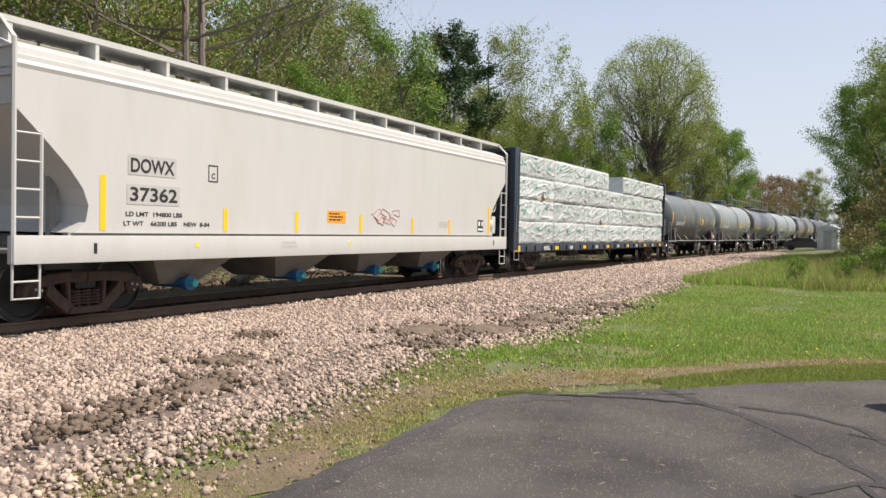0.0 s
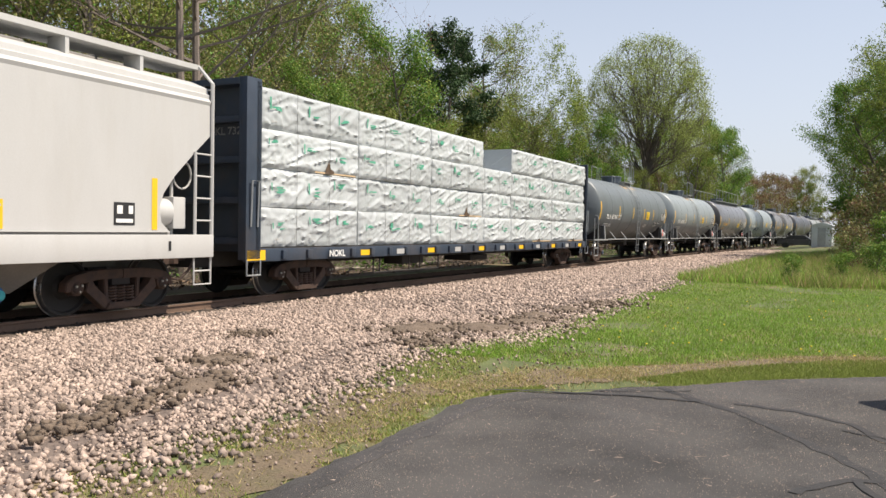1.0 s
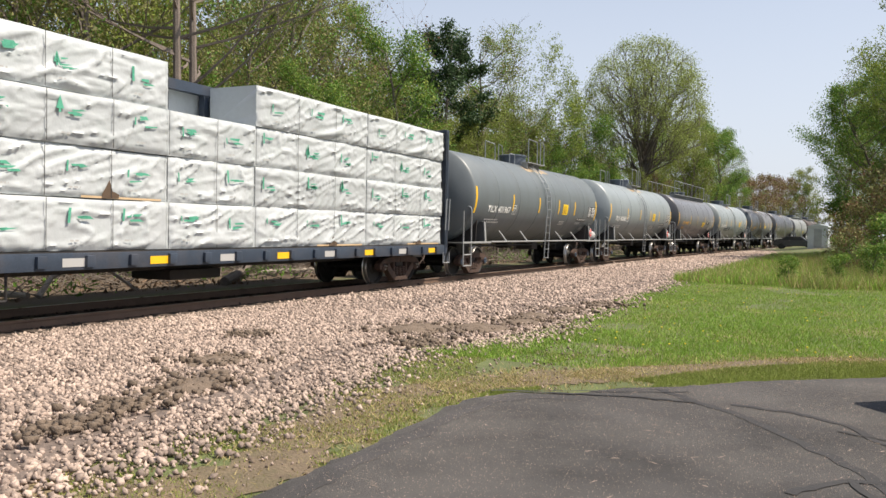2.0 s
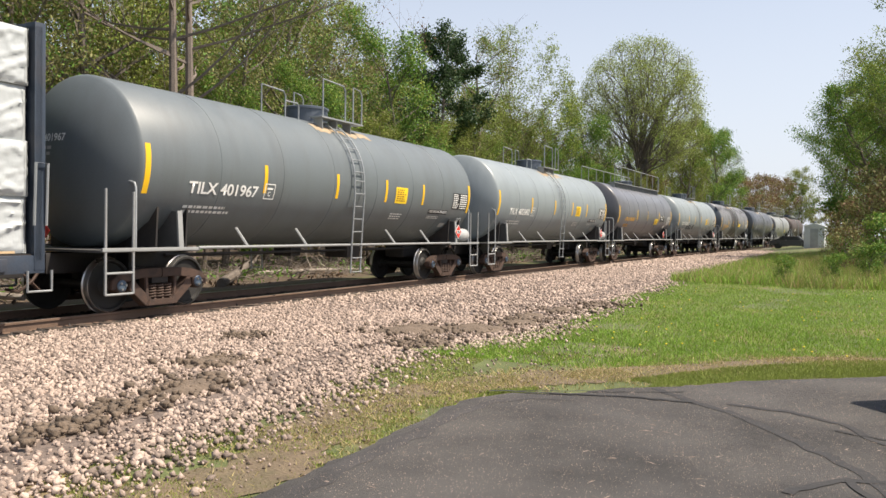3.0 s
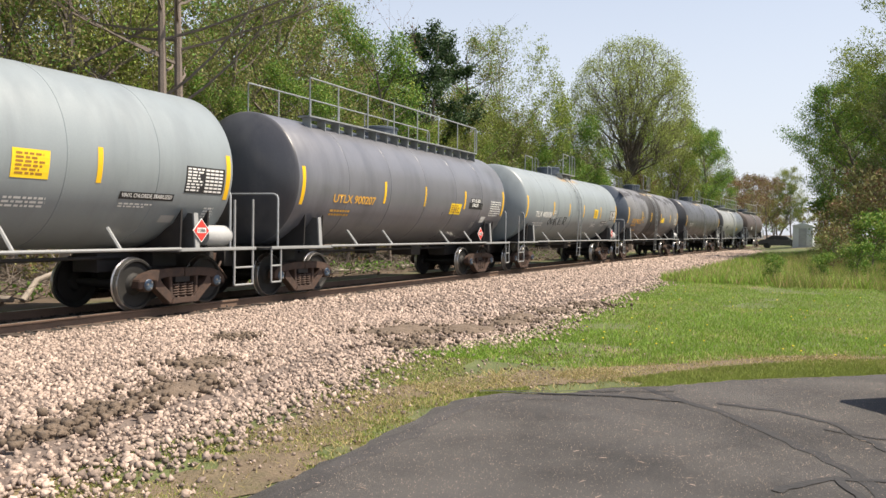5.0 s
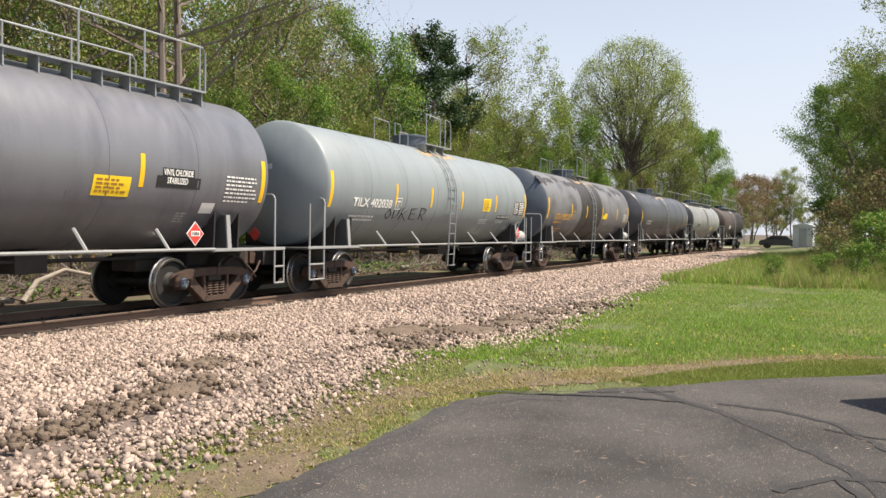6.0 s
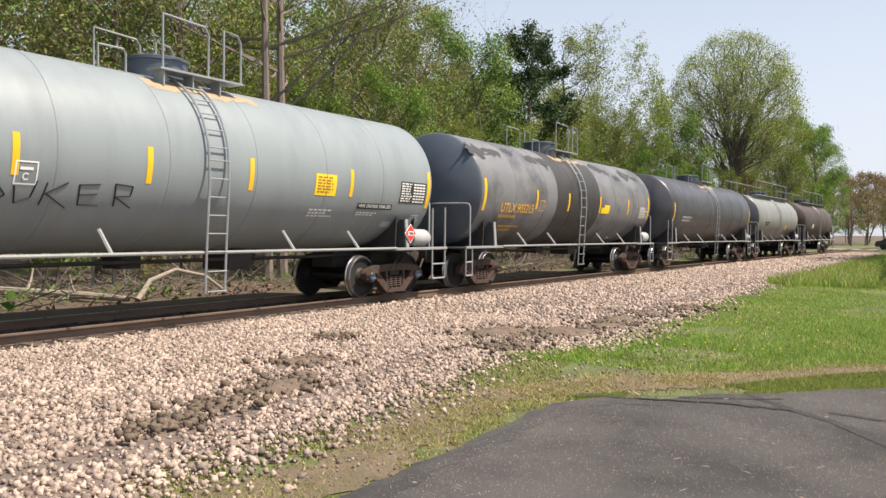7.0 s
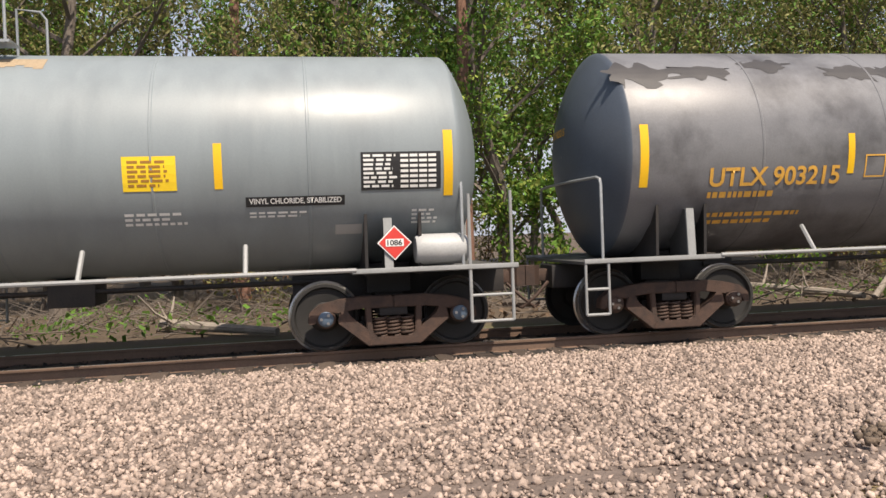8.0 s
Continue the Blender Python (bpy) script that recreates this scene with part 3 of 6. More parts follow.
        for x in (-0.9, 0.9):
            for q0, q1 in rails:
                bm = bmesh.new()
                tube(bm, [(x, q1, zt), (x, q1, zt + 0.75), (x, q1 - 0.08, zt + 0.86), (x, q0, zt + 0.9), (x, q0, zt)], 0.02, 8)
                if top == "walk":
                    for q in np.arange(q0 + 1.2, q1, 1.4):
                        tube(bm, [(x, q, zt), (x, q, zt + 0.89)], 0.018, 6)
                part("top_railing", bm, M["galv"], car, "bent-pipe safety railing")
        if top == "dome":
            bm = bmesh.new()
            tube(bm, [(0.5, dome_y - 1.5, zt - 0.1), (0.5, dome_y - 1.5, zt + 0.28), (0.5, dome_y - 1.05, zt + 0.28), (0.5, dome_y - 1.0, zt + 0.22), (0.5, dome_y - 1.0, zt - 0.1)], 0.018, 8)
            part("top_railing", bm, M["galv"], car)
        if top == "dome":
            bm = bmesh.new()
            w0 = dome_y - 0.9
            bm = rects(*[(w0 + i * 0.11, 0.0, w0 + i * 0.11 + 0.115, 0.3 + 0.03 * math.sin(i * 1.9) + 0.05 * math.sin(i * 0.6)) for i in range(22)])
            for v in bm.verts:
                v.co.y = -v.co.y
            part("spill_stain", wrap_round(bm, r, zc, 0, zc + r * math.sin(radians(63)), 0.003), M["rustspill"], car, "tan spill stain below the platform")
    # underside: brake pipe, bottom fitting
    bm = bmesh.new()
    tube(bm, [(0.35, -half + 0.8, 0.92), (0.35, half - 0.8, 0.92)], 0.03, 8)
    tube(bm, [(-0.5, -half + 0.8, 0.86), (-0.5, half - 0.8, 0.86)], 0.025, 8)
    box(bm, -0.3, 0.4, 1.3, 1.9, 0.72, 1.08, 0.03)
    box(bm, -0.25, 0.25, -0.9, -0.5, 0.8, 1.1, 0.03)
    part("brake_rigging", bm, M["black"], car)
    if fittings:
        bm = bmesh.new()
        q = half + 0.27
        lathe(bm, [(q - 0.0, 0.04), (q + 0.02, 0.17), (q + 0.10, 0.2), (q + 0.62, 0.2), (q + 0.7, 0.17), (q + 0.72, 0.04)], 'y', 20, 0, (1.24, 0, 1.32))
        bmesh.ops.recalc_face_normals(bm, faces=bm.faces)
        part("air_reservoir", bm, M["reservoir"], car, "grey brake air reservoir")
    return car


def stripes(car, ys, r, zc, z=2.43, h=0.56, w=0.1):
    for y in ys:
        part("reflective_stripe", wrap_round(rects((0, -h / 2, w, h / 2)), r, zc, y - w / 2, z, 0.005), M["yellow"], car)


def mark(car, words, y, z, height, width, ink, r=None, zc=None, side=None, name="lettering"):
    bm = text_bm(words, height, width)
    bm = wrap_round(bm, r, zc, y, z, 0.009) if r else flat_side(bm, side, y, z)
    return part(name, bm, ink, car, smooth=False)


def panel(car, rs, y, z, ink, r=None, zc=None, side=None, off=0.006, name="marking"):
    bm = rects(*rs)
    bm = wrap_round(bm, r, zc, y, z, off) if r else flat_side(bm, side, y, z)
    return part(name, bm, ink, car, smooth=False)


def bars(car, w, h, lines, y, z, ink, r=None, zc=None, side=None, seed=1, off=0.009):
    bm = words_bars(w, h, lines, random.Random(seed))
    bm = wrap_round(bm, r, zc, y, z, off) if r else flat_side(bm, side, y, z)
    return part("small_print", bm, ink, car, smooth=False)


def placard(car, y, z, x, size=0.2, number=""):
    bm = bmesh.new()
    s = size
    plate(bm, [(y - s - 0.02, z), (y, z - s - 0.02), (y + s + 0.02, z), (y, z + s + 0.02)], 'x', x - 0.012, x)
    bd = part("placard", bm, M["white"], car, "red diamond hazard placard", smooth=False)
    bm = bmesh.new()
    plate(bm, [(y - s, z), (y, z - s), (y + s, z), (y, z + s)], 'x', x, x + 0.004)
    part("red_face", bm, M["red"], bd, smooth=False)
    bm = flat_side(rects((-0.115, -0.045, 0.115, 0.05)), x + 0.008, y, z)
    part("number_panel", bm, M["white"], bd, smooth=False)
    if number:
        part("number", flat_side(text_bm(number, 0.07, 0.19), x + 0.011, y - 0.095, z - 0.032), M["inkb"], bd, smooth=False)


def vinyl_markings(car, r, zc, seed, ink, sticker_y):
    """The product name, data table, telephone sticker, inspection lines and placard of a pressure tank car."""
    panel(car, [(0, 0, 0.62, 0.42)], sticker_y, 2.15, M["sticker"], r, zc, name="sticker")
    bars(car, 0.5, 0.34, 6, sticker_y + 0.06, 2.19, M["brown"], r, zc, None, seed)
    panel(car, [(0, 0, 1.22, 0.13)], 3.92, 1.93, M["inkb"], r, zc)
    mark(car, "VINYL CHLORIDE, STABILIZED", 3.96, 1.953, 0.085, 1.14, M["white"], r, zc)
    bars(car, 0.75, 0.1, 2, 3.96, 1.79, ink, r, zc, None, seed + 1)
    bars(car, 0.75, 0.2, 3, sticker_y - 0.02, 1.73, ink, r, zc, None, seed + 2)
    panel(car, [(0, 0, 1.02, 0.48)], 5.35, 2.1, M["inkb"], r, zc)
    bars(car, 0.44, 0.44, 8, 5.38, 2.12, ink, r, zc, None, seed + 3)
    panel(car, [(0.45 + 0.12 * i, 0.025 + 0.065 * j, 0.45 + 0.12 * i + 0.1, 0.025 + 0.065 * j + 0.035) for i in range(4) for j in range(7)], 5.4, 2.1, ink, r, zc, None, 0.009)
    bars(car, 0.35, 0.24, 4, 6.0, 1.66, ink, r, zc, None, seed + 4)
    panel(car, [(0, 0, 0.34, 0.16)], 5.02, 1.56, M["greyp"], r, zc)
    placard(car, 5.74, 1.42, 1.485, 0.2, "1086")


def reporting(car, words, r, zc, ink, seed, y=-5.48, z=2.06, h=0.23, w=1.9):
    mark(car, words, y, z, h, w, ink, r, zc)
    bars(car, 1.5, 0.2, 2, y, z - 0.36, ink, r, zc, None, seed)
    panel(car, [(0, 0, 0.32, 0.02), (0, 0.3, 0.32, 0.32), (0, 0, 0.02, 0.32), (0.3, 0, 0.32, 0.32), (0.07, 0.2, 0.25, 0.24)], y + w + 0.2, z - 0.02, ink, r, zc, name="stencil_box")
    mark(car, "C", y + w + 0.31, z + 0.04, 0.1, 0.08, ink, r, zc)


def on_head(bm, y, r, zc, x0, z0):
    """Lays flat lettering on the domed front head, its origin at x0, z0 from the axis."""
    for v in bm.verts:
        x, z = v.co.x + x0, v.co.y + z0
        v.co = Vector((x, y - dome_depth(math.hypot(x, z), r) - 0.01, zc + z))
    return bm


def pressure_car(u, words, seed, scrawl=False, second=-0.8, third=1.42, fourth=3.44, sticker_y=1.9, paint=None):
    car = tank_car("tank_car", "grey pressure tank car with yellow reflective stripes", -6.54, 6.58, 5.745, paint or M["tank_grey"])
    r, zc = 1.49, 2.57
    stripes(car, (-3.38, second, third, fourth), r, zc)
    stripes(car, (-6.46, 6.47), r, zc, 2.42, 0.85, 0.12)
    reporting(car, words, r, zc, M["white"], seed)
    vinyl_markings(car, r, zc, seed * 7, M["white"], sticker_y)
    # number on the end
    bm = text_bm(words, 0.13, 0.95)
    part("lettering", on_head(bm, -6.54, r, zc, -0.75, 0.3), M["white"], car, smooth=False)
    part("small_print", on_head(words_bars(0.75, 0.2, 2, random.Random(seed)), -6.54, r, zc, -0.75, 0.04), M["greyp"], car, smooth=False)
    bm = bmesh.new()
    plate(bm, [(-0.38, 1.36), (-0.22, 1.2), (-0.06, 1.36), (-0.22, 1.52)], 'y', -7.12, -7.1)
    part("end_placard", bm, M["red"], car, "red diamond hazard placard on the end", smooth=False)
    if scrawl:
        bm = bmesh.new()
        zz = 2.0
        for stroke in (((-3.35, .02), (-3.3, -.2), (-3.1, -.12), (-3.05, .1)), ((-2.9, .08), (-2.95, -.22)), ((-2.6, .1), (-2.9, -.06), (-2.55, -.25)),
                       ((-2.1, .1), (-2.42, .08), (-2.38, -.2), (-2.05, -.2)), ((-2.4, -.06), (-2.12, -.04)), ((-1.8, -.2), (-1.85, .12), (-1.55, .1), (-1.56, -.04), (-1.82, -.06), (-1.5, -.22)),
                       ((-3.6, .05), (-3.75, -.1), (-3.6, -.22), (-3.45, -.1), (-3.6, .05))):
            for (a, b), (c, d) in zip(stroke, stroke[1:]):
                def on(yy, q):
                    zq = zz + q
                    return Vector((math.sqrt(r * r - (zq - zc) ** 2) + 0.004, yy, zq))
                k = 4
                pts = [on(a + (c - a) * i / k, b + (d - b) * i / k) for i in range(k + 1)]
                tube(bm, pts, 0.012, 5)
        part("spray_scrawl", bm, M["inkb"], car)
    MOVERS.append((car, u, 5.745, None))
    return car


def hopper_car(u):
    car = new("covered_hopper_car")
    tagged(car, "clean white covered hopper car with grey stencilled panels", "hopper car")
    half = 7.15
    W = 1.58
    y0, y1 = -8.75, 8.65
    # barrel: side outline with the cut-away lower corners, swept across, then the roof
    side = [(y0, 3.62), (y0, 3.06), (y0 + 0.42, 2.7), (y0 + 0.85, 2.3), (y0 + 1.1, 2.0), (y0 + 1.2, 1.75), (y0 + 1.15, 1.5), (y0 + 0.95, 1.34)]
    mid = [(-5.9, 1.34), (5.9, 1.34)]
    other = [(y1 + y0 - v[0], v[1]) for v in side[::-1]]
    bm = bmesh.new()
    plate(bm, side + mid + other, 'x', -W, W)
    bmesh.ops.recalc_face_normals(bm, faces=bm.faces)
    part("body", bm, M["hopper"], car, smooth=False)
    bm = bmesh.new()
    prof = [(-W, 3.60), (-W - 0.02, 3.66), (-W + 0.02, 3.72), (-W + 0.02, 3.79), (-W + 0.06, 3.81), (-W + 0.07, 3.9), (-W + 0.12, 3.93), (-1.15, 4.05), (-0.6, 4.13), (0, 4.16)]
    prof = prof + [(-x, z) for x, z in prof[-2::-1]]
    plate(bm, prof, 'y', y0, y1)
    part("roof", bm, M["hopper"], car, smooth=False)
    # running boards on stands, with roof hatches between
    for s in (-1, 1):
        bm = bmesh.new()
        a, b = sorted((s * 0.5, s * 1.27))
        box(bm, a, b, y0 - 0.05, y1 + 0.05, 4.27, 4.3)
        box(bm, s * 1.27 - 0.02, s * 1.27 + 0.02, y0 - 0.05, y1 + 0.05, 4.26, 4.35)
        for q in np.arange(y0 + 0.1, y1, 1.45):
            plate(bm, [(s * 1.28, 4.34), (s * 1.28, 3.98), (s * 0.9, 4.05), (s * 0.9, 4.27)], 'y', q, q + 0.07)
        part("running_board", bm, M["hopper"], car, "white roof running board on stands", smooth=False)
    for k in range(8):
        bm = bmesh.new()
        c = y0 + 1.2 + k * 2.1
        box(bm, -0.45, 0.45, c - 0.75, c + 0.75, 4.13, 4.27, 0.04)
        tube(bm, [(-0.5, c, 4.29), (0.5, c, 4.29)], 0.025, 6)
        part("roof_hatch", bm, M["hopper_grey"], car)
    for s in (-1, 1):
        bm = bmesh.new()
        a, b = sorted((s * 1.5, s * 1.64))
        box(bm, a, b, y0 - 0.05, y1 + 0.05, 0.9, 1.3, 0.012)
        part("side_sill", bm, M["hopper"], car)
        # darker grey strip in the gap stands for the shadow line above the sill
        bm = bmesh.new()
        box(bm, min(s * 1.4, s * 1.52), max(s * 1.4, s * 1.52), y0 + 0.9, y1 - 0.9, 1.28, 1.345)
        part("sill_shade_strip", bm, M["hopper_grey"], car)
        for e in (-1, 1):
            ye = y0 - 0.03 if e < 0 else y1 + 0.03
            bm = bmesh.new()
            pts = [(s * 1.6, ye, 0.92), (s * 1.6, ye, 4.0), (s * 1.3, ye, 4.3), (s * 1.0, ye, 4.36)]
            tube(bm, pts, 0.035, 6)
            yi = ye - e * 0.42
            tube(bm, [(s * 1.6, yi, 1.3), (s * 1.6, yi, 2.75)], 0.028, 6)
            for z in np.arange(1.55, 3.95, 0.39):
                far = yi if z < 2.8 else ye
                tube(bm, [(s * 1.6, ye, z), (s * 1.6, far, z)] if far != ye else [(s * 1.6, ye, z), (s * 1.15, ye, z)], 0.017, 6)
            tube(bm, [(s * 1.58, ye, 0.92), (s * 1.58, ye, 0.42), (s * 1.58, yi, 0.42), (s * 1.58, yi, 0.92)], 0.02, 6)
            tube(bm, [(s * 1.58, ye, 0.66), (s * 1.58, yi, 0.66)], 0.015, 6)
            part("corner_ladder", bm, M["hopper"], car)
    for e in (-1, 1):
        bm = bmesh.new()
        ye = y0 if e < 0 else y1
        a, b = sorted((ye, ye - e * 1.6))
        box(bm, -1.5, 1.5, a, b, 1.05, 1.1)
        box(bm, -0.32, 0.32, min(e * 5.6, ye), max(e * 5.6, ye), 0.68, 1.04, 0.02)
        box(bm, -0.55, 0.55, e * half - 0.35, e * half + 0.35, 0.74, 1.3, 0.02)
        for x in (-1.0, 1.0):
            box(bm, x - 0.05, x + 0.05, ye - e * 1.0 - 0.05, ye - e * 1.0 + 0.05, 1.1, 2.6)
        part("end_sill", bm, M["hopper_grey"], car)
        add_coupler(car, ye - e * 0.1, e)
        add_truck(car, e * half, False)
    # brake gear standing on the end platform
    bm = bmesh.new()
    lathe(bm, [(7.35, 0.05), (7.38, 0.2), (7.55, 0.24), (7.85, 0.24), (7.95, 0.1)], 'y', 20, 0, (1.28, 0, 1.68))
    bmesh.ops.recalc_face_normals(bm, faces=bm.faces)
    box(bm, 1.1, 1.45, 7.9, 8.2, 1.4, 1.95, 0.03)
    tube(bm, [(1.3, 8.0, 1.1), (1.3, 8.0, 2.5)], 0.03, 8)
    tube(bm, [(1.35, 7.6, 1.1), (1.35, 7.6, 1.5)], 0.05, 8)
    ring = [(1.35, 8.2 + 0.22 * math.cos(a), 2.35 + 0.25 * math.sin(a)) for a in np.linspace(0, math.tau, 17)]
    tube(bm, ring, 0.018, 6)
    part("brake_gear", bm, M["hopper"], car, "white brake cylinder and hand wheel")
    # discharge chutes with coloured valves
    for k, c in enumerate((-4.75, -1.45, 1.8, 5.0)):
        bm = bmesh.new()
        top, low = 1.36, 0.4
        vs = [bm.verts.new(p) for p in ((-1.45, c - 1.55, top), (1.45, c - 1.55, top), (1.45, c + 1.55, top), (-1.45, c + 1.55, top),
                                        (-0.6, c - 0.45, low), (0.6, c - 0.45, low), (0.6, c + 0.45, low), (-0.6, c + 0.45, low))]
        for q in ((0, 1, 5, 4), (1, 2, 6, 5), (2, 3, 7, 6), (3, 0, 4, 7), (4, 5, 6, 7)):
            bm.faces.new([vs[i] for i in q])
        bmesh.ops.recalc_face_normals(bm, faces=bm.faces)
        chute = part("discharge_chute", bm, M["hopper_grey"], car, "grey tapered discharge chute", smooth=False)
        bm = bmesh.new()
        lathe(bm, [(-0.45, 0.1), (0.36, 0.1), (0.38, 0.14), (0.46, 0.14), (0.47, 0.02)], 'x', 18, 0, (0.45, c, 0.42))
        bmesh.ops.recalc_face_normals(bm, faces=bm.faces)
        part("outlet_valve", bm, M["bluev"], chute, "blue outlet valve")
        bm = bmesh.new()
        lathe(bm, [(0.46, 0.075), (0.58, 0.075), (0.6, 0.04)], 'x', 14, 0, (0.45, c, 0.42))
        part("valve_cap", bm, M["teal"], chute, "bright teal valve cap")
    # markings
    x = W + 0.006
    panel(car, [(0, 0, 1.02, 0.32)], -6.82, 2.27, M["greyp"], None, None, x)
    mark(car, "DOWX", -6.77, 2.31, 0.23, 0.92, M["inkb"], side=x + 0.004)
    panel(car, [(0, 0, 1.12, 0.32)], -6.84, 1.8, M["greyp"], None, None, x)
    mark(car, "37362", -6.78, 1.85, 0.23, 1.0, M["inkb"], side=x + 0.004)
    mark(car, "LD LMT  194800 LBS", -6.86, 1.61, 0.075, 1.2, M["inkb"], side=x)
    mark(car, "LT WT    66200 LBS    NEW  8-84", -6.9, 1.46, 0.075, 1.9, M["inkb"], side=x)
    panel(car, [(0, 0, 0.24, 0.02), (0, 0.28, 0.24, 0.3), (0, 0, 0.02, 0.3), (0.22, 0, 0.24, 0.3)], -5.04, 2.26, M["inkb"], None, None, x)
    mark(car, "C", -4.96, 2.32, 0.1, 0.09, M["inkb"], side=x)
    for q, h in ((-7.35, 0.85), (-4.65, 0.42), (-2.53, 0.42), (-0.1, 0.42), (2.37, 0.4), (4.52, 0.4)):
        part("reflective_stripe", flat_side(rects((0, 0, 0.11, h)), x, q, 1.38), M["yellow"], car, smooth=False)
    part("reflective_stripe", flat_side(rects((0, 0, 0.12, 0.85)), x, 7.28, 1.38), M["yellow"], car, smooth=False)
    panel(car, [(0, 0, 0.7, 0.26)], -1.38, 1.6, M["orange"], None, None, x, name="sticker")
    bars(car, 0.54, 0.2, 3, -1.32, 1.63, M["inkb"], None, None, x + 0.004, 5)
    panel(car, [(0, 0, 0.42, 0.36)], 6.5, 1.45, M["inkb"], None, None, x)
    panel(car, [(0.04, 0.04, 0.23, 0.1), (0.23, 0.04, 0.38, 0.1), (0.06, 0.18, 0.17, 0.31), (0.29, 0.18, 0.38, 0.31)], 6.5, 1.45, M["white"], None, None, x + 0.004)
    bars(car, 0.7, 0.18, 3, 3.95, 1.55, M["greyp"], None, None, x, 8)
    bars(car, 0.6, 0.16, 2, -3.0, 1.05, M["greyp"], None, None, 1.644, 9)
    panel(car, [(0, 0, 0.06, 0.16)], -7.5, 1.03, M["inkb"], None, None, 1.645)
    panel(car, [(0, 0, 0.06, 0.16)], 7.6, 1.03, M["inkb"], None, None, 1.645)
    panel(car, [(0, 0, 0.08, 0.08)], -5.4, 1.1, M["sticker"], None, None, 1.645)
    panel(car, [(0, 0, 0.08, 0.08)], -0.6, 1.1, M["sticker"], None, None, 1.645)
    bm = bmesh.new()
    rng = random.Random(4)
    for k in range(7):
        a = 0.62 + k * 0.15
        pts = [(x + 0.003, a + 0.25 * math.sin(i * 1.3 + k), 1.5 + 0.28 * abs(math.sin(i * 0.9 + k * 2)) + 0.2 * (k % 3 == 0)) for i in range(5)]
        tube(bm, pts, 0.007, 4)
    part("spray_scrawl", bm, M["pink"], car, "faint red spray-paint scrawl")
    MOVERS.append((car, u, half, None))
    return car


def bundle_mesh(length, height, seed):
    """A wrapped bundle of boards: slack, creased film over a block; x is its depth towards -x, y its length."""
    rng = random.Random(seed)
    bm = bmesh.new()
    ny, nz, depth = max(8, int(length / 0.04)), max(6, int(height / 0.04)), 1.2
    off = Vector((rng.uniform(0, 50), rng.uniform(0, 50), rng.uniform(0, 50)))
    grid = []
    for i in range(ny + 1):
        row = []
        for j in range(nz + 1):
            y, z = length * i / ny, height * j / nz
            edge = min(i, ny - i, 2) / 2 * min(j, nz - j, 2) / 2
            p = Vector((0, y * 0.55 + z * 0.5, z * 2.4 - y * 0.75)) + off
            warp = p + Vector((0, noise.noise(p * 0.9), noise.noise(p * 0.9 + off))) * 0.6
            fold = max(0.0, 1 - abs(noise.noise(warp * 1.6)) * 7) * 0.036 + max(0.0, 1 - abs(noise.noise(warp * 3.1)) * 6) * 0.024
            crease = fold + 0.02 * noise.noise(p * 0.8) + 0.004 * noise.noise(p * 6)
            d = -0.03 * (1 - edge) + crease * (0.3 + 0.7 * edge)
            row.append(bm.verts.new((d, y, z + (0.02 * noise.noise(p * 0.7) if j == nz else 0))))
        grid.append(row)
    for i in range(ny):
        for j in range(nz):
            bm.faces.new((grid[i][j], grid[i + 1][j], grid[i + 1][j + 1], grid[i][j + 1]))
    back = [[bm.verts.new((-depth, p.co.y, p.co.z)) for p in (grid[0][0], grid[-1][0], grid[-1][-1], grid[0][-1])]][0]
    bm.faces.new([grid[i][-1] for i in range(ny + 1)] + [back[2], back[3]])
    bm.faces.new([grid[i][0] for i in range(ny, -1, -1)] + [back[0], back[1]])
    bm.faces.new([grid[0][j] for j in range(nz + 1)] + [back[3], back[0]])
    bm.faces.new([grid[-1][j] for j in range(nz, -1, -1)] + [back[1], back[2]])
    bm.faces.new(back[::-1])
    bmesh.ops.recalc_face_normals(bm, faces=bm.faces)
    return bm


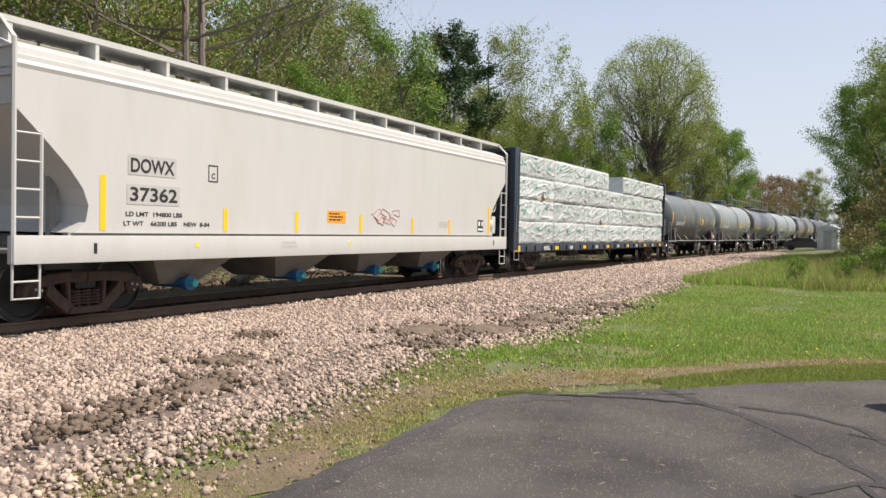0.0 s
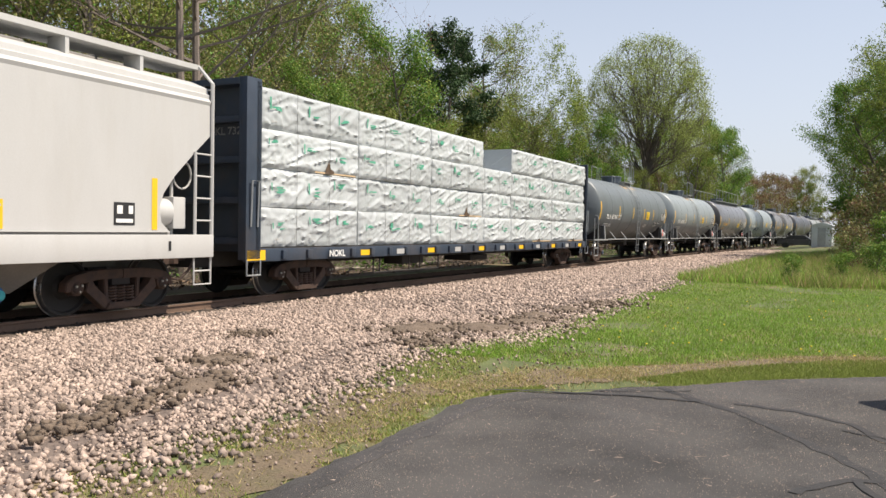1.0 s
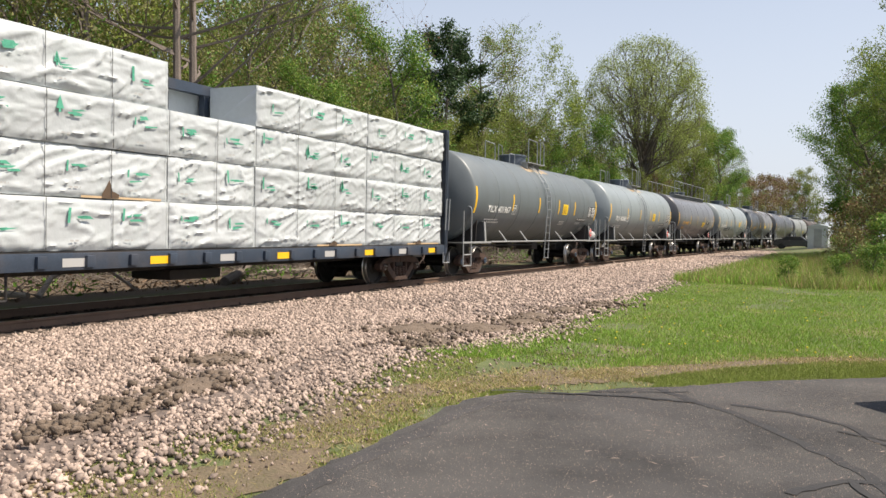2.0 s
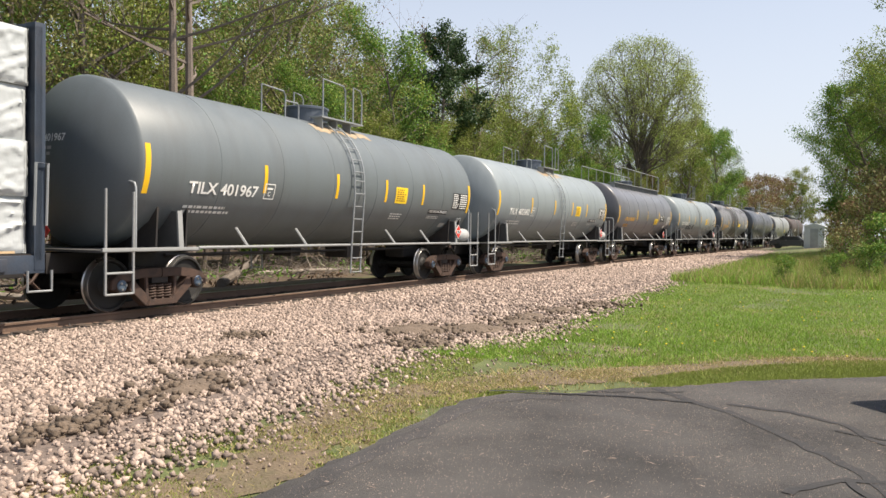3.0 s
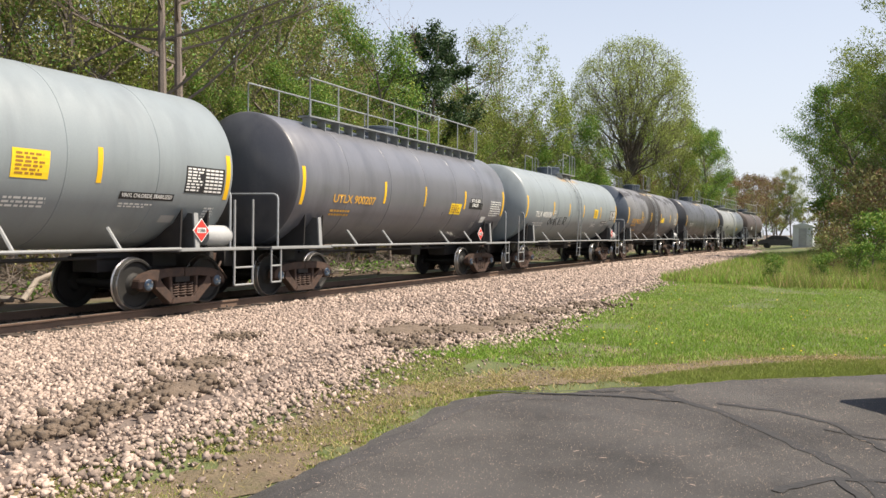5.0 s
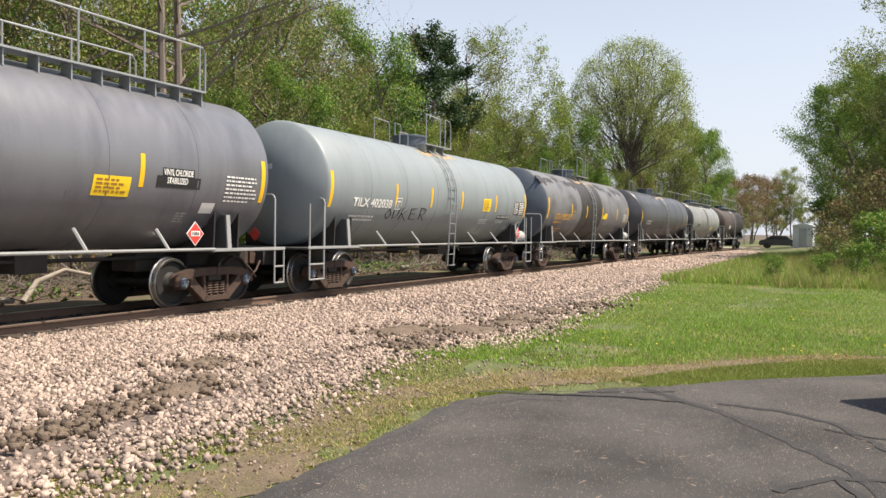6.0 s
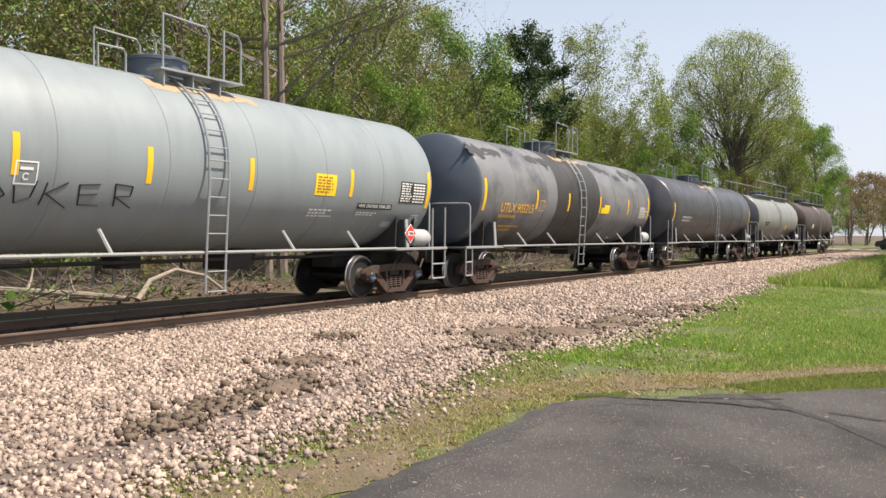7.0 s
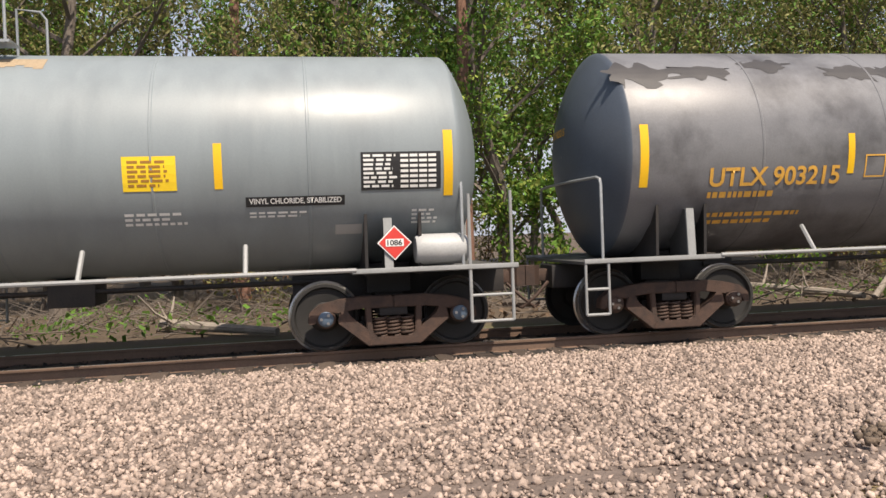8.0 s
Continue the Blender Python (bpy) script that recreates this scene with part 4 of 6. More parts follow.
def lumber_bundle(length, height, seed):
    bundle = mesh_ob("lumber_pack", bundle_mesh(length, height, seed), M["wrap"], None, True, 60)
    tagged(bundle, "lumber bundle in creased white film with green print", "lumber bundle", "wrapped bundles on the centrebeam car")
    rng = random.Random(seed + 100)
    # straps
    for f in ((0.32, 0.655, 0.985) if length > 3 else (0.5, 0.98)):
        part("strap", flat_side(rects((0, 0.01, 0.012, height - 0.01)), 0.035, length * f, 0), M["inkb"], bundle, smooth=False)
    if seed % 7 == 3:
        # flat patch on the film, the shade inside the tear painted as dark lumber
        bm = bmesh.new()
        bm.faces.new([bm.verts.new(v) for v in ((-0.05, 0, 0), (0.28, 0.01, 0), (0.3, 0.07, 0), (0.16, 0.12, 0), (0.1, 0.3, 0), (0.02, 0.16, 0), (-0.03, 0.1, 0))])
        part("torn_gap", flat_side(bm, 0.03, length * 0.62, 0.0), M["lumber_dark"], bundle, "dark tear in the film", smooth=False)
        part("bare_board", flat_side(rects((0, 0, length * 0.45, 0.035)), 0.026, length * 0.5, 0.0), M["lumber"], bundle, "bare sawn board edge", smooth=False)
    # printed marks: broken bars and a pointed shape, never twice alike
    for f in ((0.06, 0.4, 0.73) if length > 3 else (0.1, 0.6)):
        yb, zb, s = length * (f + rng.uniform(-0.03, 0.05)), height * rng.uniform(0.38, 0.6), rng.uniform(0.7, 1.15)
        k = rng.choice((0, 1, 1, 1, 2))
        bm = rects((0, 0, 0.045 * s, 0.22 * s)) if k else rects((0, 0, 0.03, 0.12 * s))
        for i in range(rng.randint(2, 4)):
            x0 = 0.06 + rng.uniform(0, 0.2)
            z0 = rng.uniform(-0.04, 0.12)
            bm2 = [bm.verts.new(p) for p in ((x0, z0, 0), (x0 + rng.uniform(0.1, 0.3), z0 + rng.uniform(-0.02, 0.04), 0), (x0 + rng.uniform(0.1, 0.28), z0 + 0.045, 0), (x0 - 0.02, z0 + 0.03, 0))]
            bm.faces.new(bm2)
        if k == 2:
            bm.faces.new([bm.verts.new(p) for p in ((-0.05 * s, 0.06 * s, 0), (0.1 * s, 0.06 * s, 0), (0.02 * s, 0.28 * s, 0))])
        for v in bm.verts:
            v.co.x += 0.12 * v.co.y * math.sin(seed)
        part("printed_mark", flat_side(bm, 0.04, yb, zb), M["wrap_green"], bundle, smooth=False)
        bm = words_bars(0.22, 0.05, 1, rng)
        part("small_print", flat_side(bm, 0.038, yb + 0.05, height * 0.16), M["greyp"], bundle, smooth=False)
    return bundle


def centrebeam_car(u):
    car = new("centrebeam_flat_car")
    tagged(car, "navy blue centrebeam flat car loaded with lumber bundles", "flat car")
    half = 8.85
    for s in (-1, 1):
        bm = bmesh.new()
        a, b = sorted((s * (11.3 if s < 0 else 11.0), s * (10.86 if s < 0 else 10.82)))
        box(bm, -1.45, 1.45, a + (0.3 if s < 0 else 0), b - (0.06 if s > 0 else 0), 0.95, 4.3)
        bh = part("bulkhead", bm, M["navy"], car, "navy steel end bulkhead with ribs")
        for x in (-1.45, 1.25):
            bm = bmesh.new()
            box(bm, x, x + 0.2, a, b, 0.8, 4.36, 0.015)
            part("corner_post", bm, M["navy"], bh)
        for z, w in ((1.1, 0.08), (1.9, 0.08), (2.7, 0.08), (3.5, 0.08), (4.22, 0.004)):
            bm = bmesh.new()
            box(bm, -1.25, 1.25, a + min(w, 0.02 if s > 0 else w), b - min(w, 0.02 if s > 0 else w), z, z + 0.13, 0.01)
            part("rib", bm, M["navy"], bh)
        bm = bmesh.new()
        yy = -11.08 if s < 0 else 10.9
        tube(bm, [(1.47, yy - 0.1, 1.45), (1.5, yy - 0.1, 2.35), (1.5, yy + 0.1, 2.35), (1.47, yy + 0.1, 1.45)], 0.02, 6)
        tube(bm, [(1.46, yy - 0.2, 0.8), (1.46, yy - 0.2, 0.5), (1.46, yy + 0.2, 0.5), (1.46, yy + 0.2, 0.8)], 0.02, 6)
        part("grab_iron", bm, M["galv"], bh)
    # deck, side sills with winch pockets, centre sill
    bm = bmesh.new()
    box(bm, -1.4, 1.4, -10.86, 10.86, 0.95, 1.04)
    box(bm, -0.35, 0.35, -11.5, 11.5, 0.62, 0.95, 0.02)
    plate(bm, [(-8, 0.95), (-6.5, 0.62), (6.5, 0.62), (8, 0.95)], 'x', -0.3, 0.3)
    part("deck", bm, M["black"], car)
    for s in (-1, 1):
        bm = bmesh.new()
        a, b = sorted((s * 1.36, s * 1.44))
        box(bm, a, b, -11.28, 11.0, 0.76, 1.02, 0.01)
        for q in np.arange(-10.2, 10.4, 0.85):
            box(bm, min(s * 1.43, s * 1.5), max(s * 1.43, s * 1.5), q, q + 0.16, 0.8, 0.98, 0.01)
        part("side_sill", bm, M["navy"], car)
    bm = bmesh.new()
    box(bm, -0.08, 0.08, -10.6, 10.6, 4.1, 4.3)
    for q in np.arange(-9.6, 10, 2.4):
        box(bm, -0.07, 0.07, q - 0.07, q + 0.07, 1.04, 4.1)
    part("centre_beam", bm, M["navy"], car)
    # stanchion skirts and hoses below the deck
    for s in (-1, 1):
        add_coupler(car, s * 11.35, s)
        add_truck(car, s * half, False)
    bm = bmesh.new()
    for q in (-6.4, -6.1, -4.6, -4.0, -2.9):
        tube(bm, [(1.3, q, 0.95), (1.3, q, 0.36)], 0.02, 6)
    tube(bm, [(1.3, -6.4, 0.36), (1.3, -2.9, 0.36)], 0.02, 6)
    box(bm, 0.5, 1.1, -4.6, -3.4, 0.5, 0.9, 0.03)
    box(bm, -0.5, 0.5, 1.0, 2.4, 0.42, 0.62, 0.05)
    part("brake_rigging", bm, M["black"], car)
    x = 1.446
    panel(car, [(0, 0, 0.55, 0.2)], -11.26, 0.79, M["yellow"], None, None, x + 0.004, name="reflective_stripe")
    mark(car, "NOKL", -8.57, 0.81, 0.15, 0.62, M["white"], side=1.506)
    for k, q in enumerate(np.arange(-7.4, 10.5, 1.7)):
        panel(car, [(0, 0, 0.42, 0.13)], q + 0.2, 0.81, M["yellow"] if k % 2 == 0 else M["greyp"], None, None, x, name="reflective_stripe")
    bm = text_bm("NOKL 7323", 0.16, 1.15)
    for v in bm.verts:
        v.co = Vector((v.co.x + 0.0, -11.0, v.co.y + 3.28))
    part("lettering", bm, M["greyp"], car, smooth=False)
    MOVERS.append((car, u, half, None))
    # the load: four tiers each side of the beam; one place in the top tier is empty
    lengths, rows = (3.57, 3.7, 3.6, 2.3, 4.2, 4.2), ((1.05, 0.81), (1.86, 0.79), (2.65, 0.79), (3.44, 0.82))
    bank = {}
    y = -10.78
    for c, ln in enumerate(lengths):
        for t, (z, h) in enumerate(rows):
            key = (ln, t)
            for s in (1, -1):
                if s == 1 and c == 3 and t == 3:
                    continue
                if key not in bank:
                    ob = bank[key] = lumber_bundle(ln - 0.012, h - 0.01, len(bank) * 13 + 5)
                else:
                    ob = copy_thing(bank[key], Matrix())
                jog = 0.02 * math.sin(c * 7.1 + t * 3.3)
                m = pose(1.36 + jog, y, z) if s == 1 else pose(-1.36 - jog, y + ln, z, 0, 0, 180)
                MOVERS.append((ob, u, half, m))
        y += ln
    return car


hopper_car(-69.8)
centrebeam_car(-48.65)
pressure_car(-29.26, "TILX 401967", 11, paint=M["tank_dull"])
pressure_car(-13.81, "TILX 402002", 12)
violet = tank_car("tank_car", "violet-grey tank car with a railed roof walkway", -5.95, 6.2, 5.15, M["tank_violet"], M["tank_dark"], top="walk", end_rail=6.85, r=1.5, zc=2.58, side_ladder=False, posts=False, fittings=False)
stripes(violet, (-2.2, 0.1, 2.83), 1.5, 2.58)
stripes(violet, (-5.78, 6.05), 1.5, 2.58, 2.42, 0.85, 0.12)
mark(violet, "UTLX 900207", -4.55, 2.1, 0.2, 1.9, M["gold"], 1.5, 2.58)
bars(violet, 1.1, 0.2, 2, -4.55, 1.78, M["gold"], 1.5, 2.58, None, 3)
panel(violet, [(0, 0, 0.76, 0.34)], 1.85, 1.98, M["sticker"], 1.5, 2.58, name="sticker")
bars(violet, 0.64, 0.26, 4, 1.91, 2.02, M["brown"], 1.5, 2.58, None, 22)
panel(violet, [(0, 0, 0.78, 0.3), (-0.12, -0.04, 0.95, 0.16)], 3.29, 2.22, M["inkb"], 1.5, 2.58)
mark(violet, "VINYL CHLORIDE", 3.31, 2.39, 0.11, 0.72, M["white"], 1.5, 2.58)
mark(violet, "STABILIZED", 3.41, 2.25, 0.11, 0.5, M["white"], 1.5, 2.58)
bars(violet, 0.3, 0.24, 4, 3.85, 1.58, M["greyp"], 1.5, 2.58, None, 24)
panel(violet, [(0, 0, 0.36, 0.22)], 4.4, 1.76, M["white"], 1.5, 2.58)
for k in range(7):
    bars(violet, 0.98, 0.06, 1, 4.94, 1.98 + 0.075 * k, M["white"], 1.5, 2.58, None, 21 + k)
placard(violet, 4.1, 1.38, 1.485, 0.2, "1086")
MOVERS.append((violet, 0.93, 5.15, None))
pressure_car(16.01, "TILX 402038", 13, True, -1.3, 0.82, 3.61, 2.5)
worn = tank_car("tank_car", "worn grey tank car with a black middle band", -6.65, 6.65, 5.9, M["tank_worn"], M["tank_head"], bands=((-2.05, 1.4),), end_rail=7.35, dome_y=-0.3, ladder_y=-0.18, r=1.52, zc=2.6, posts=False, caps=False)
stripes(worn, (-3.42, -1.15, 1.45, 4.2), 1.52, 2.6)
stripes(worn, (-6.48, 6.45), 1.52, 2.6, 2.45, 0.85, 0.12)
mark(worn, "UTLX 903215", -5.53, 2.02, 0.27, 1.95, M["gold"], 1.52, 2.6)
bars(worn, 1.4, 0.16, 1, -5.53, 1.84, M["gold"], 1.52, 2.6, None, 31)
bars(worn, 1.5, 0.26, 2, -5.53, 1.5, M["gold"], 1.52, 2.6, None, 32)
panel(worn, [(0, 0, 0.75, 0.2), (0.25, 0.2, 0.75, 0.3)], 1.6, 2.15, M["sticker"], 1.52, 2.6, name="sticker")
panel(worn, [(0, 0, 0.32, 0.02), (0, 0.3, 0.32, 0.32), (0, 0, 0.02, 0.32), (0.3, 0, 0.32, 0.32)], -3.2, 2.1, M["gold"], 1.52, 2.6, name="stencil_box")
bars(worn, 0.8, 0.44, 7, 5.5, 2.05, M["white"], 1.52, 2.6, None, 33)
part("lettering", on_head(text_bm("UTLX 903215", 0.12, 0.8), -6.65, 1.52, 2.6, -0.65, 0.3), M["gold"], worn, smooth=False)
rw = random.Random(61)
for k in range(13):
    yc = -6.4 + k * 1.02 + rw.uniform(-0.3, 0.3)
    if -2.2 < yc < 1.5:
        continue
    n = 40
    bm = bmesh.new()
    w, h = rw.uniform(0.4, 0.85), rw.uniform(0.16, 0.34)
    bm.faces.new([bm.verts.new((w * math.cos(i * math.tau / n) * (0.7 + 0.55 * noise.noise((math.cos(i * math.tau / n) * 2.2, math.sin(i * math.tau / n) * 2.2, k))), h * math.sin(i * math.tau / n) * (0.7 + 0.8 * noise.noise((math.cos(i * math.tau / n) * 2.6, math.sin(i * math.tau / n) * 2.6, k + 9))), 0)) for i in range(n)])
    part("paint_patch", wrap_round(bm, 1.52, 2.6, yc, 2.6 + 1.52 * math.sin(radians(rw.uniform(34, 60))), 0.004), M["tank_band"], worn)
MOVERS.append((worn, 31.65, 5.9, None))
dark = tank_car("tank_car", "dark grey tank car in two shades", -6.8, 6.9, 6.3, M["tank_dark"], M["tank_dark"], end_rail=7.4, r=1.5, zc=2.58, bands=())
bars(dark, 1.4, 0.3, 2, -5.4, 2.0, M["greyp"], 1.5, 2.58, None, 41)
stripes(dark, (-6.6, 6.7), 1.5, 2.58, 2.4, 0.8, 0.1)
MOVERS.append((dark, 48.2, 6.3, None))
pale = tank_car("tank_car", "pale grey tank car with a railed walkway", -5.5, 5.6, 4.9, M["tank_pale"], M["tank_dark"], end_rail=6.5, top="walk", r=1.42, zc=2.5)
bars(pale, 1.2, 0.3, 2, -3.8, 2.0, M["inkb"], 1.42, 2.5, None, 51)
panel(pale, [(0, 0, 0.5, 0.3)], 1.9, 1.8, M["sticker"], 1.42, 2.5, name="sticker")
MOVERS.append((pale, 63.2, 4.9, None))
last = tank_car("tank_car", "dark brown tank car at the train's end", -5.2, 5.2, 4.6, M["car_brown"], M["car_brown"], end_rail=6.2, top="walk", r=1.42, zc=2.5)
panel(last, [(0, 0, 0.5, 0.3)], -2.6, 2.0, M["white"], 1.42, 2.5)
MOVERS.append((last, 76.9, 4.6, None))


def motions():
    """The train runs; its wheels roll; its load goes with its car."""
    times = [i * 0.5 for i in range(17)]
    for ob, u, half, m in MOVERS:
        walk(ob, [(t, car_pose(u, half, t) @ m if m else car_pose(u, half, t)) for t in times])
    for w, y in WHEELS:
        walk(w, [(i / 30, pose(0, y, WHEEL_R, math.degrees(run(i / 30) / WHEEL_R))) for i in range(241)])

# ======== ground, lot, ballast, track ========
rng0 = np.random.default_rng(7)


def ballast_edge(y):
    """Where the ballast gives way to grass on the camera's side."""
    return np.interp(y, (-40, 3, 6.5, 8.4, 9.5, 11, 13, 18, 30, 45, 90, 150), (-4.6, -4.25, -4.4, -4.9, -5.0, -4.3, -4.1, -4.4, -4.7, -4.2, -3.0, 1.0))


bm = bmesh.new()
xs = [-900, -300, -120, -60, -35, -25, -20, -16, -12, -8, -4, 0, 4, 8, 14, 30, 60, 120, 300, 900]
ys = [-600, -200, -80, -40, -20, -10, 0, 10, 20, 30, 40, 50, 60, 75, 90, 105, 120, 160, 250, 500, 1200, 2500]


def land_z(x, y):
    rise = 0.5 * max(0, min(1, (x + 1.5) / 4)) * max(0, min(1, (y - 30) / 15)) if y < 400 else 0.0
    back = 0.25 * max(0, min(1, (-17 - x) / 12))
    far = 0.35 * max(0, min(1, (y - 60) / 30)) * max(0, min(1, (x + 5) / 3))
    return -0.045 + rise + back + far + (0.08 * noise.noise((x * 0.1, y * 0.1, 3)) if (x < -16 or y > 30) else 0)


gv = [[bm.verts.new((x, y, land_z(x, y))) for y in ys] for x in xs]
for i in range(len(xs) - 1):
    for j in range(len(ys) - 1):
        bm.faces.new((gv[i][j], gv[i + 1][j], gv[i + 1][j + 1], gv[i][j + 1]))
tagged(mesh_ob("ground", bm, M["ground"]), "grass and leaf-strewn ground beside the track", "ground", kind="structure")

# asphalt lot with a ragged edge
rr = random.Random(2)
edge = [(-3.0, -15), (-3.0, 1.0), (-3.0, 3.8), (-3.0, 4.8), (-3.0, 5.6), (-3.02, 6.6), (-2.98, 7.0), (-2.68, 7.5), (-2.2, 7.8), (-1.8, 8.3), (-1.3, 8.7), (-0.8, 9.3), (-0.2, 9.75), (0.8, 10.6), (3, 12.2), (9, 16), (20, 22), (20, -15)]
outline = []
for p, q in zip(edge, edge[1:] + edge[:1]):
    k = max(1, min(30, int(math.dist(p, q) / 0.12))) if p[0] < 5 and p[1] > 0 and q[0] < 5 else 1
    for i in range(k):
        f = i / k
        j = 0.035 if k > 1 else 0
        outline.append((p[0] + (q[0] - p[0]) * f + rr.uniform(-j, j), p[1] + (q[1] - p[1]) * f + rr.uniform(-j, j)))
bm = bmesh.new()
plate(bm, outline, 'z', -0.3, 0.0)
lot = tagged(mesh_ob("parking_lot", bm, M["asphalt"], smooth=False), "old cracked asphalt parking lot with tar lines", "parking lot", kind="structure")


def ribbon(name, pts, w, z, material, parent=None, label="", seed=1):
    """A flat strip with a wavering edge."""
    r = random.Random(seed)
    dense = []
    for p, q in zip(pts, pts[1:]):
        k = max(2, int(math.dist(p, q) / 0.09))
        dense += [(p[0] + (q[0] - p[0]) * i / k, p[1] + (q[1] - p[1]) * i / k) for i in range(k)]
    dense.append(pts[-1])
    bm = bmesh.new()
    prev = None
    for i, p in enumerate(dense):
        a, b = dense[max(0, i - 1)], dense[min(len(dense) - 1, i + 1)]
        d = Vector((b[0] - a[0], b[1] - a[1])).normalized()
        n = Vector((-d.y, d.x))
        j = (0.025 if w < 0.3 else 0.06) * r.uniform(-1, 1)
        lo, hi = w * (0.5 + 0.35 * noise.noise((i * 0.12, seed, 0))) * r.uniform(0.8, 1.2), w * (0.5 + 0.35 * noise.noise((i * 0.12, seed, 7))) * r.uniform(0.8, 1.2)
        pair = [bm.verts.new((p[0] + n.x * (hi + j), p[1] + n.y * (hi + j), z)), bm.verts.new((p[0] - n.x * (lo - j), p[1] - n.y * (lo - j), z))]
        if prev:
            bm.faces.new((prev[0], prev[1], pair[1], pair[0]))
        prev = pair
    bmesh.ops.recalc_face_normals(bm, faces=bm.faces)
    ob = mesh_ob(name, bm, material, parent, smooth=False)
    if label:
        ob["label"] = label
    return ob


for k, (pts, w) in enumerate(((((-1.5, 8.45), (-1.1, 8.0), (-0.6, 7.5), (-0.2, 6.9), (0.2, 6.3), (0.45, 5.7), (0.6, 4.6)), 0.1),
                              (((-0.75, 8.0), (-0.2, 7.9), (0.2, 7.6), (0.5, 7.0), (0.8, 6.4)), 0.08),
                              (((-0.14, 5.4), (-0.06, 5.6), (0.2, 5.91), (0.5, 5.95)), 0.07), (((0.2, 5.88), (0.3, 5.55), (0.36, 5.2)), 0.06),
                              (((0.15, 7.35), (0.5, 7.2), (0.9, 7.2)), 0.03),
                              (((-2.95, 7.45), (-2.2, 7.7), (-1.6, 7.85), (-1.05, 7.9)), 0.05), (((-2.7, 7.55), (-2.0, 7.95), (-1.5, 8.2), (-1.2, 8.4)), 0.03))):
    ribbon("tar_line", pts, w, 0.004 + 0.0012 * k, M["tar"], lot, "black sealed crack", k + 3)

ribbon("sealed_edge", ((-2.86, 0.5), (-2.84, 4.0), (-2.83, 6.4), (-2.76, 7.0), (-2.5, 7.35), (-2.1, 7.55)), 0.15, 0.003, M["sealed"], lot, "darker sealed asphalt margin", 17)

# bare soil along the lot's edge
ribbon("soil_strip", ((-3.35, 1.0), (-3.4, 3.5), (-3.55, 5.0), (-3.75, 6.4), (-3.7, 7.4), (-3.1, 8.2), (-2.5, 8.9), (-1.9, 9.6), (-1.3, 10.4), (-0.2, 11.7), (0.9, 12.1), (3, 13.4)), 0.7, -0.036, M["soil"], None, "", 5)
tagged(bpy.data.objects["soil_strip"], "bare dry soil along the asphalt edge", "soil", kind="structure")

# ballast bed: a bumpy sheet from beyond the far rail to the grass
bm = bmesh.new()
ys = list(np.arange(-25, 30, 0.28)) + list(np.arange(30, 150, 1.2))
rows = []
for y in ys:
    near = ballast_edge(y) + 0.22 * noise.noise((0, y * 0.9, 1)) + 0.1 * noise.noise((0, y * 3, 4))
    a, b = side_of(y, -3.0).x, near
    row = []
    n = 34
    for i in range(n + 1):
        x = a + (b - a) * i / n
        o = x - np.interp(y, LINE_Y, LINE_X)
        z = -0.062 + 0.036 * max(0, min(1, (o - 1.15) / 0.6)) + 0.018 * noise.noise((x * 1.7, y * 1.7, 0)) + 0.012 * noise.noise((x * 6, y * 6, 2))
        if i in (0, n):
            z = -0.075
        row.append(bm.verts.new((x, y, z)))
    rows.append(row)
for p, q in zip(rows, rows[1:]):
    for i in range(len(p) - 1):
        bm.faces.new((p[i], p[i + 1], q[i + 1], q[i]))
ballast = tagged(mesh_ob("ballast_bed", bm, M["ballast"], angle=80), "pinkish grey crushed-stone ballast bed", "ballast", kind="structure")


def stones(name, y0, y1, per_m2, lo, hi, seed, o0=1.05, spill=0.35, reach=None, stuff="stone"):
    """Loose angular stones over the bed, each its own block."""
    r = np.random.default_rng(seed)
    n = int((y1 - y0) * 6.6 * per_m2)
    y = r.uniform(y0, y1, n)
    cx = np.interp(y, LINE_Y, LINE_X)
    e = ballast_edge(y)
    e = cx + reach if reach else e
    f = r.uniform(0, 1, n)
    x = cx + o0 + (e - cx - o0) * f + spill * np.abs(r.normal(0, 1.0, n)) * (f > 0.86)
    size = lo + (hi - lo) * r.random(n) ** 2.2
    octa = np.array([(1, 0, 0), (-1, 0, 0), (0, 1, 0), (0, -1, 0), (0, 0, 1), (0, 0, -1)], float)
    v = (octa[None] * r.uniform(0.75, 1.45, (n, 6, 1)) + r.uniform(-0.3, 0.3, (n, 6, 3))) * size[:, None, None] * r.uniform(0.7, 1.3, (n, 1, 3))
    ax = r.normal(size=(n, 3))
    ax /= np.linalg.norm(ax, axis=1)[:, None]
    an = r.uniform(0, math.tau, n)
    c, s = np.cos(an)[:, None, None], np.sin(an)[:, None, None]
    k = ax[:, None, :]
    v = v * c + np.cross(np.broadcast_to(k, v.shape), v) * s + k * (v * k).sum(-1, keepdims=True) * (1 - c)
    z = -0.055 + 0.034 * np.clip((x - cx - 1.15) / 0.6, 0, 1) + size * 0.15 - 0.012 * (f > 0.97)
    v += np.stack([x, y, z], 1)[:, None, :]
    tris = np.array([(0, 2, 4), (2, 1, 4), (1, 3, 4), (3, 0, 4), (2, 0, 5), (1, 2, 5), (3, 1, 5), (0, 3, 5)])
    ob = arrays_ob(name, v.reshape(-1, 3), (tris[None] + (np.arange(n) * 6)[:, None, None]).reshape(-1, 3), [M[stuff]])
    return tagged(ob, "loose pinkish grey ballast stones beside the rail" if stuff == "stone" else "oily ballast stones darkened for the train's shade", "stones", kind="stuff")


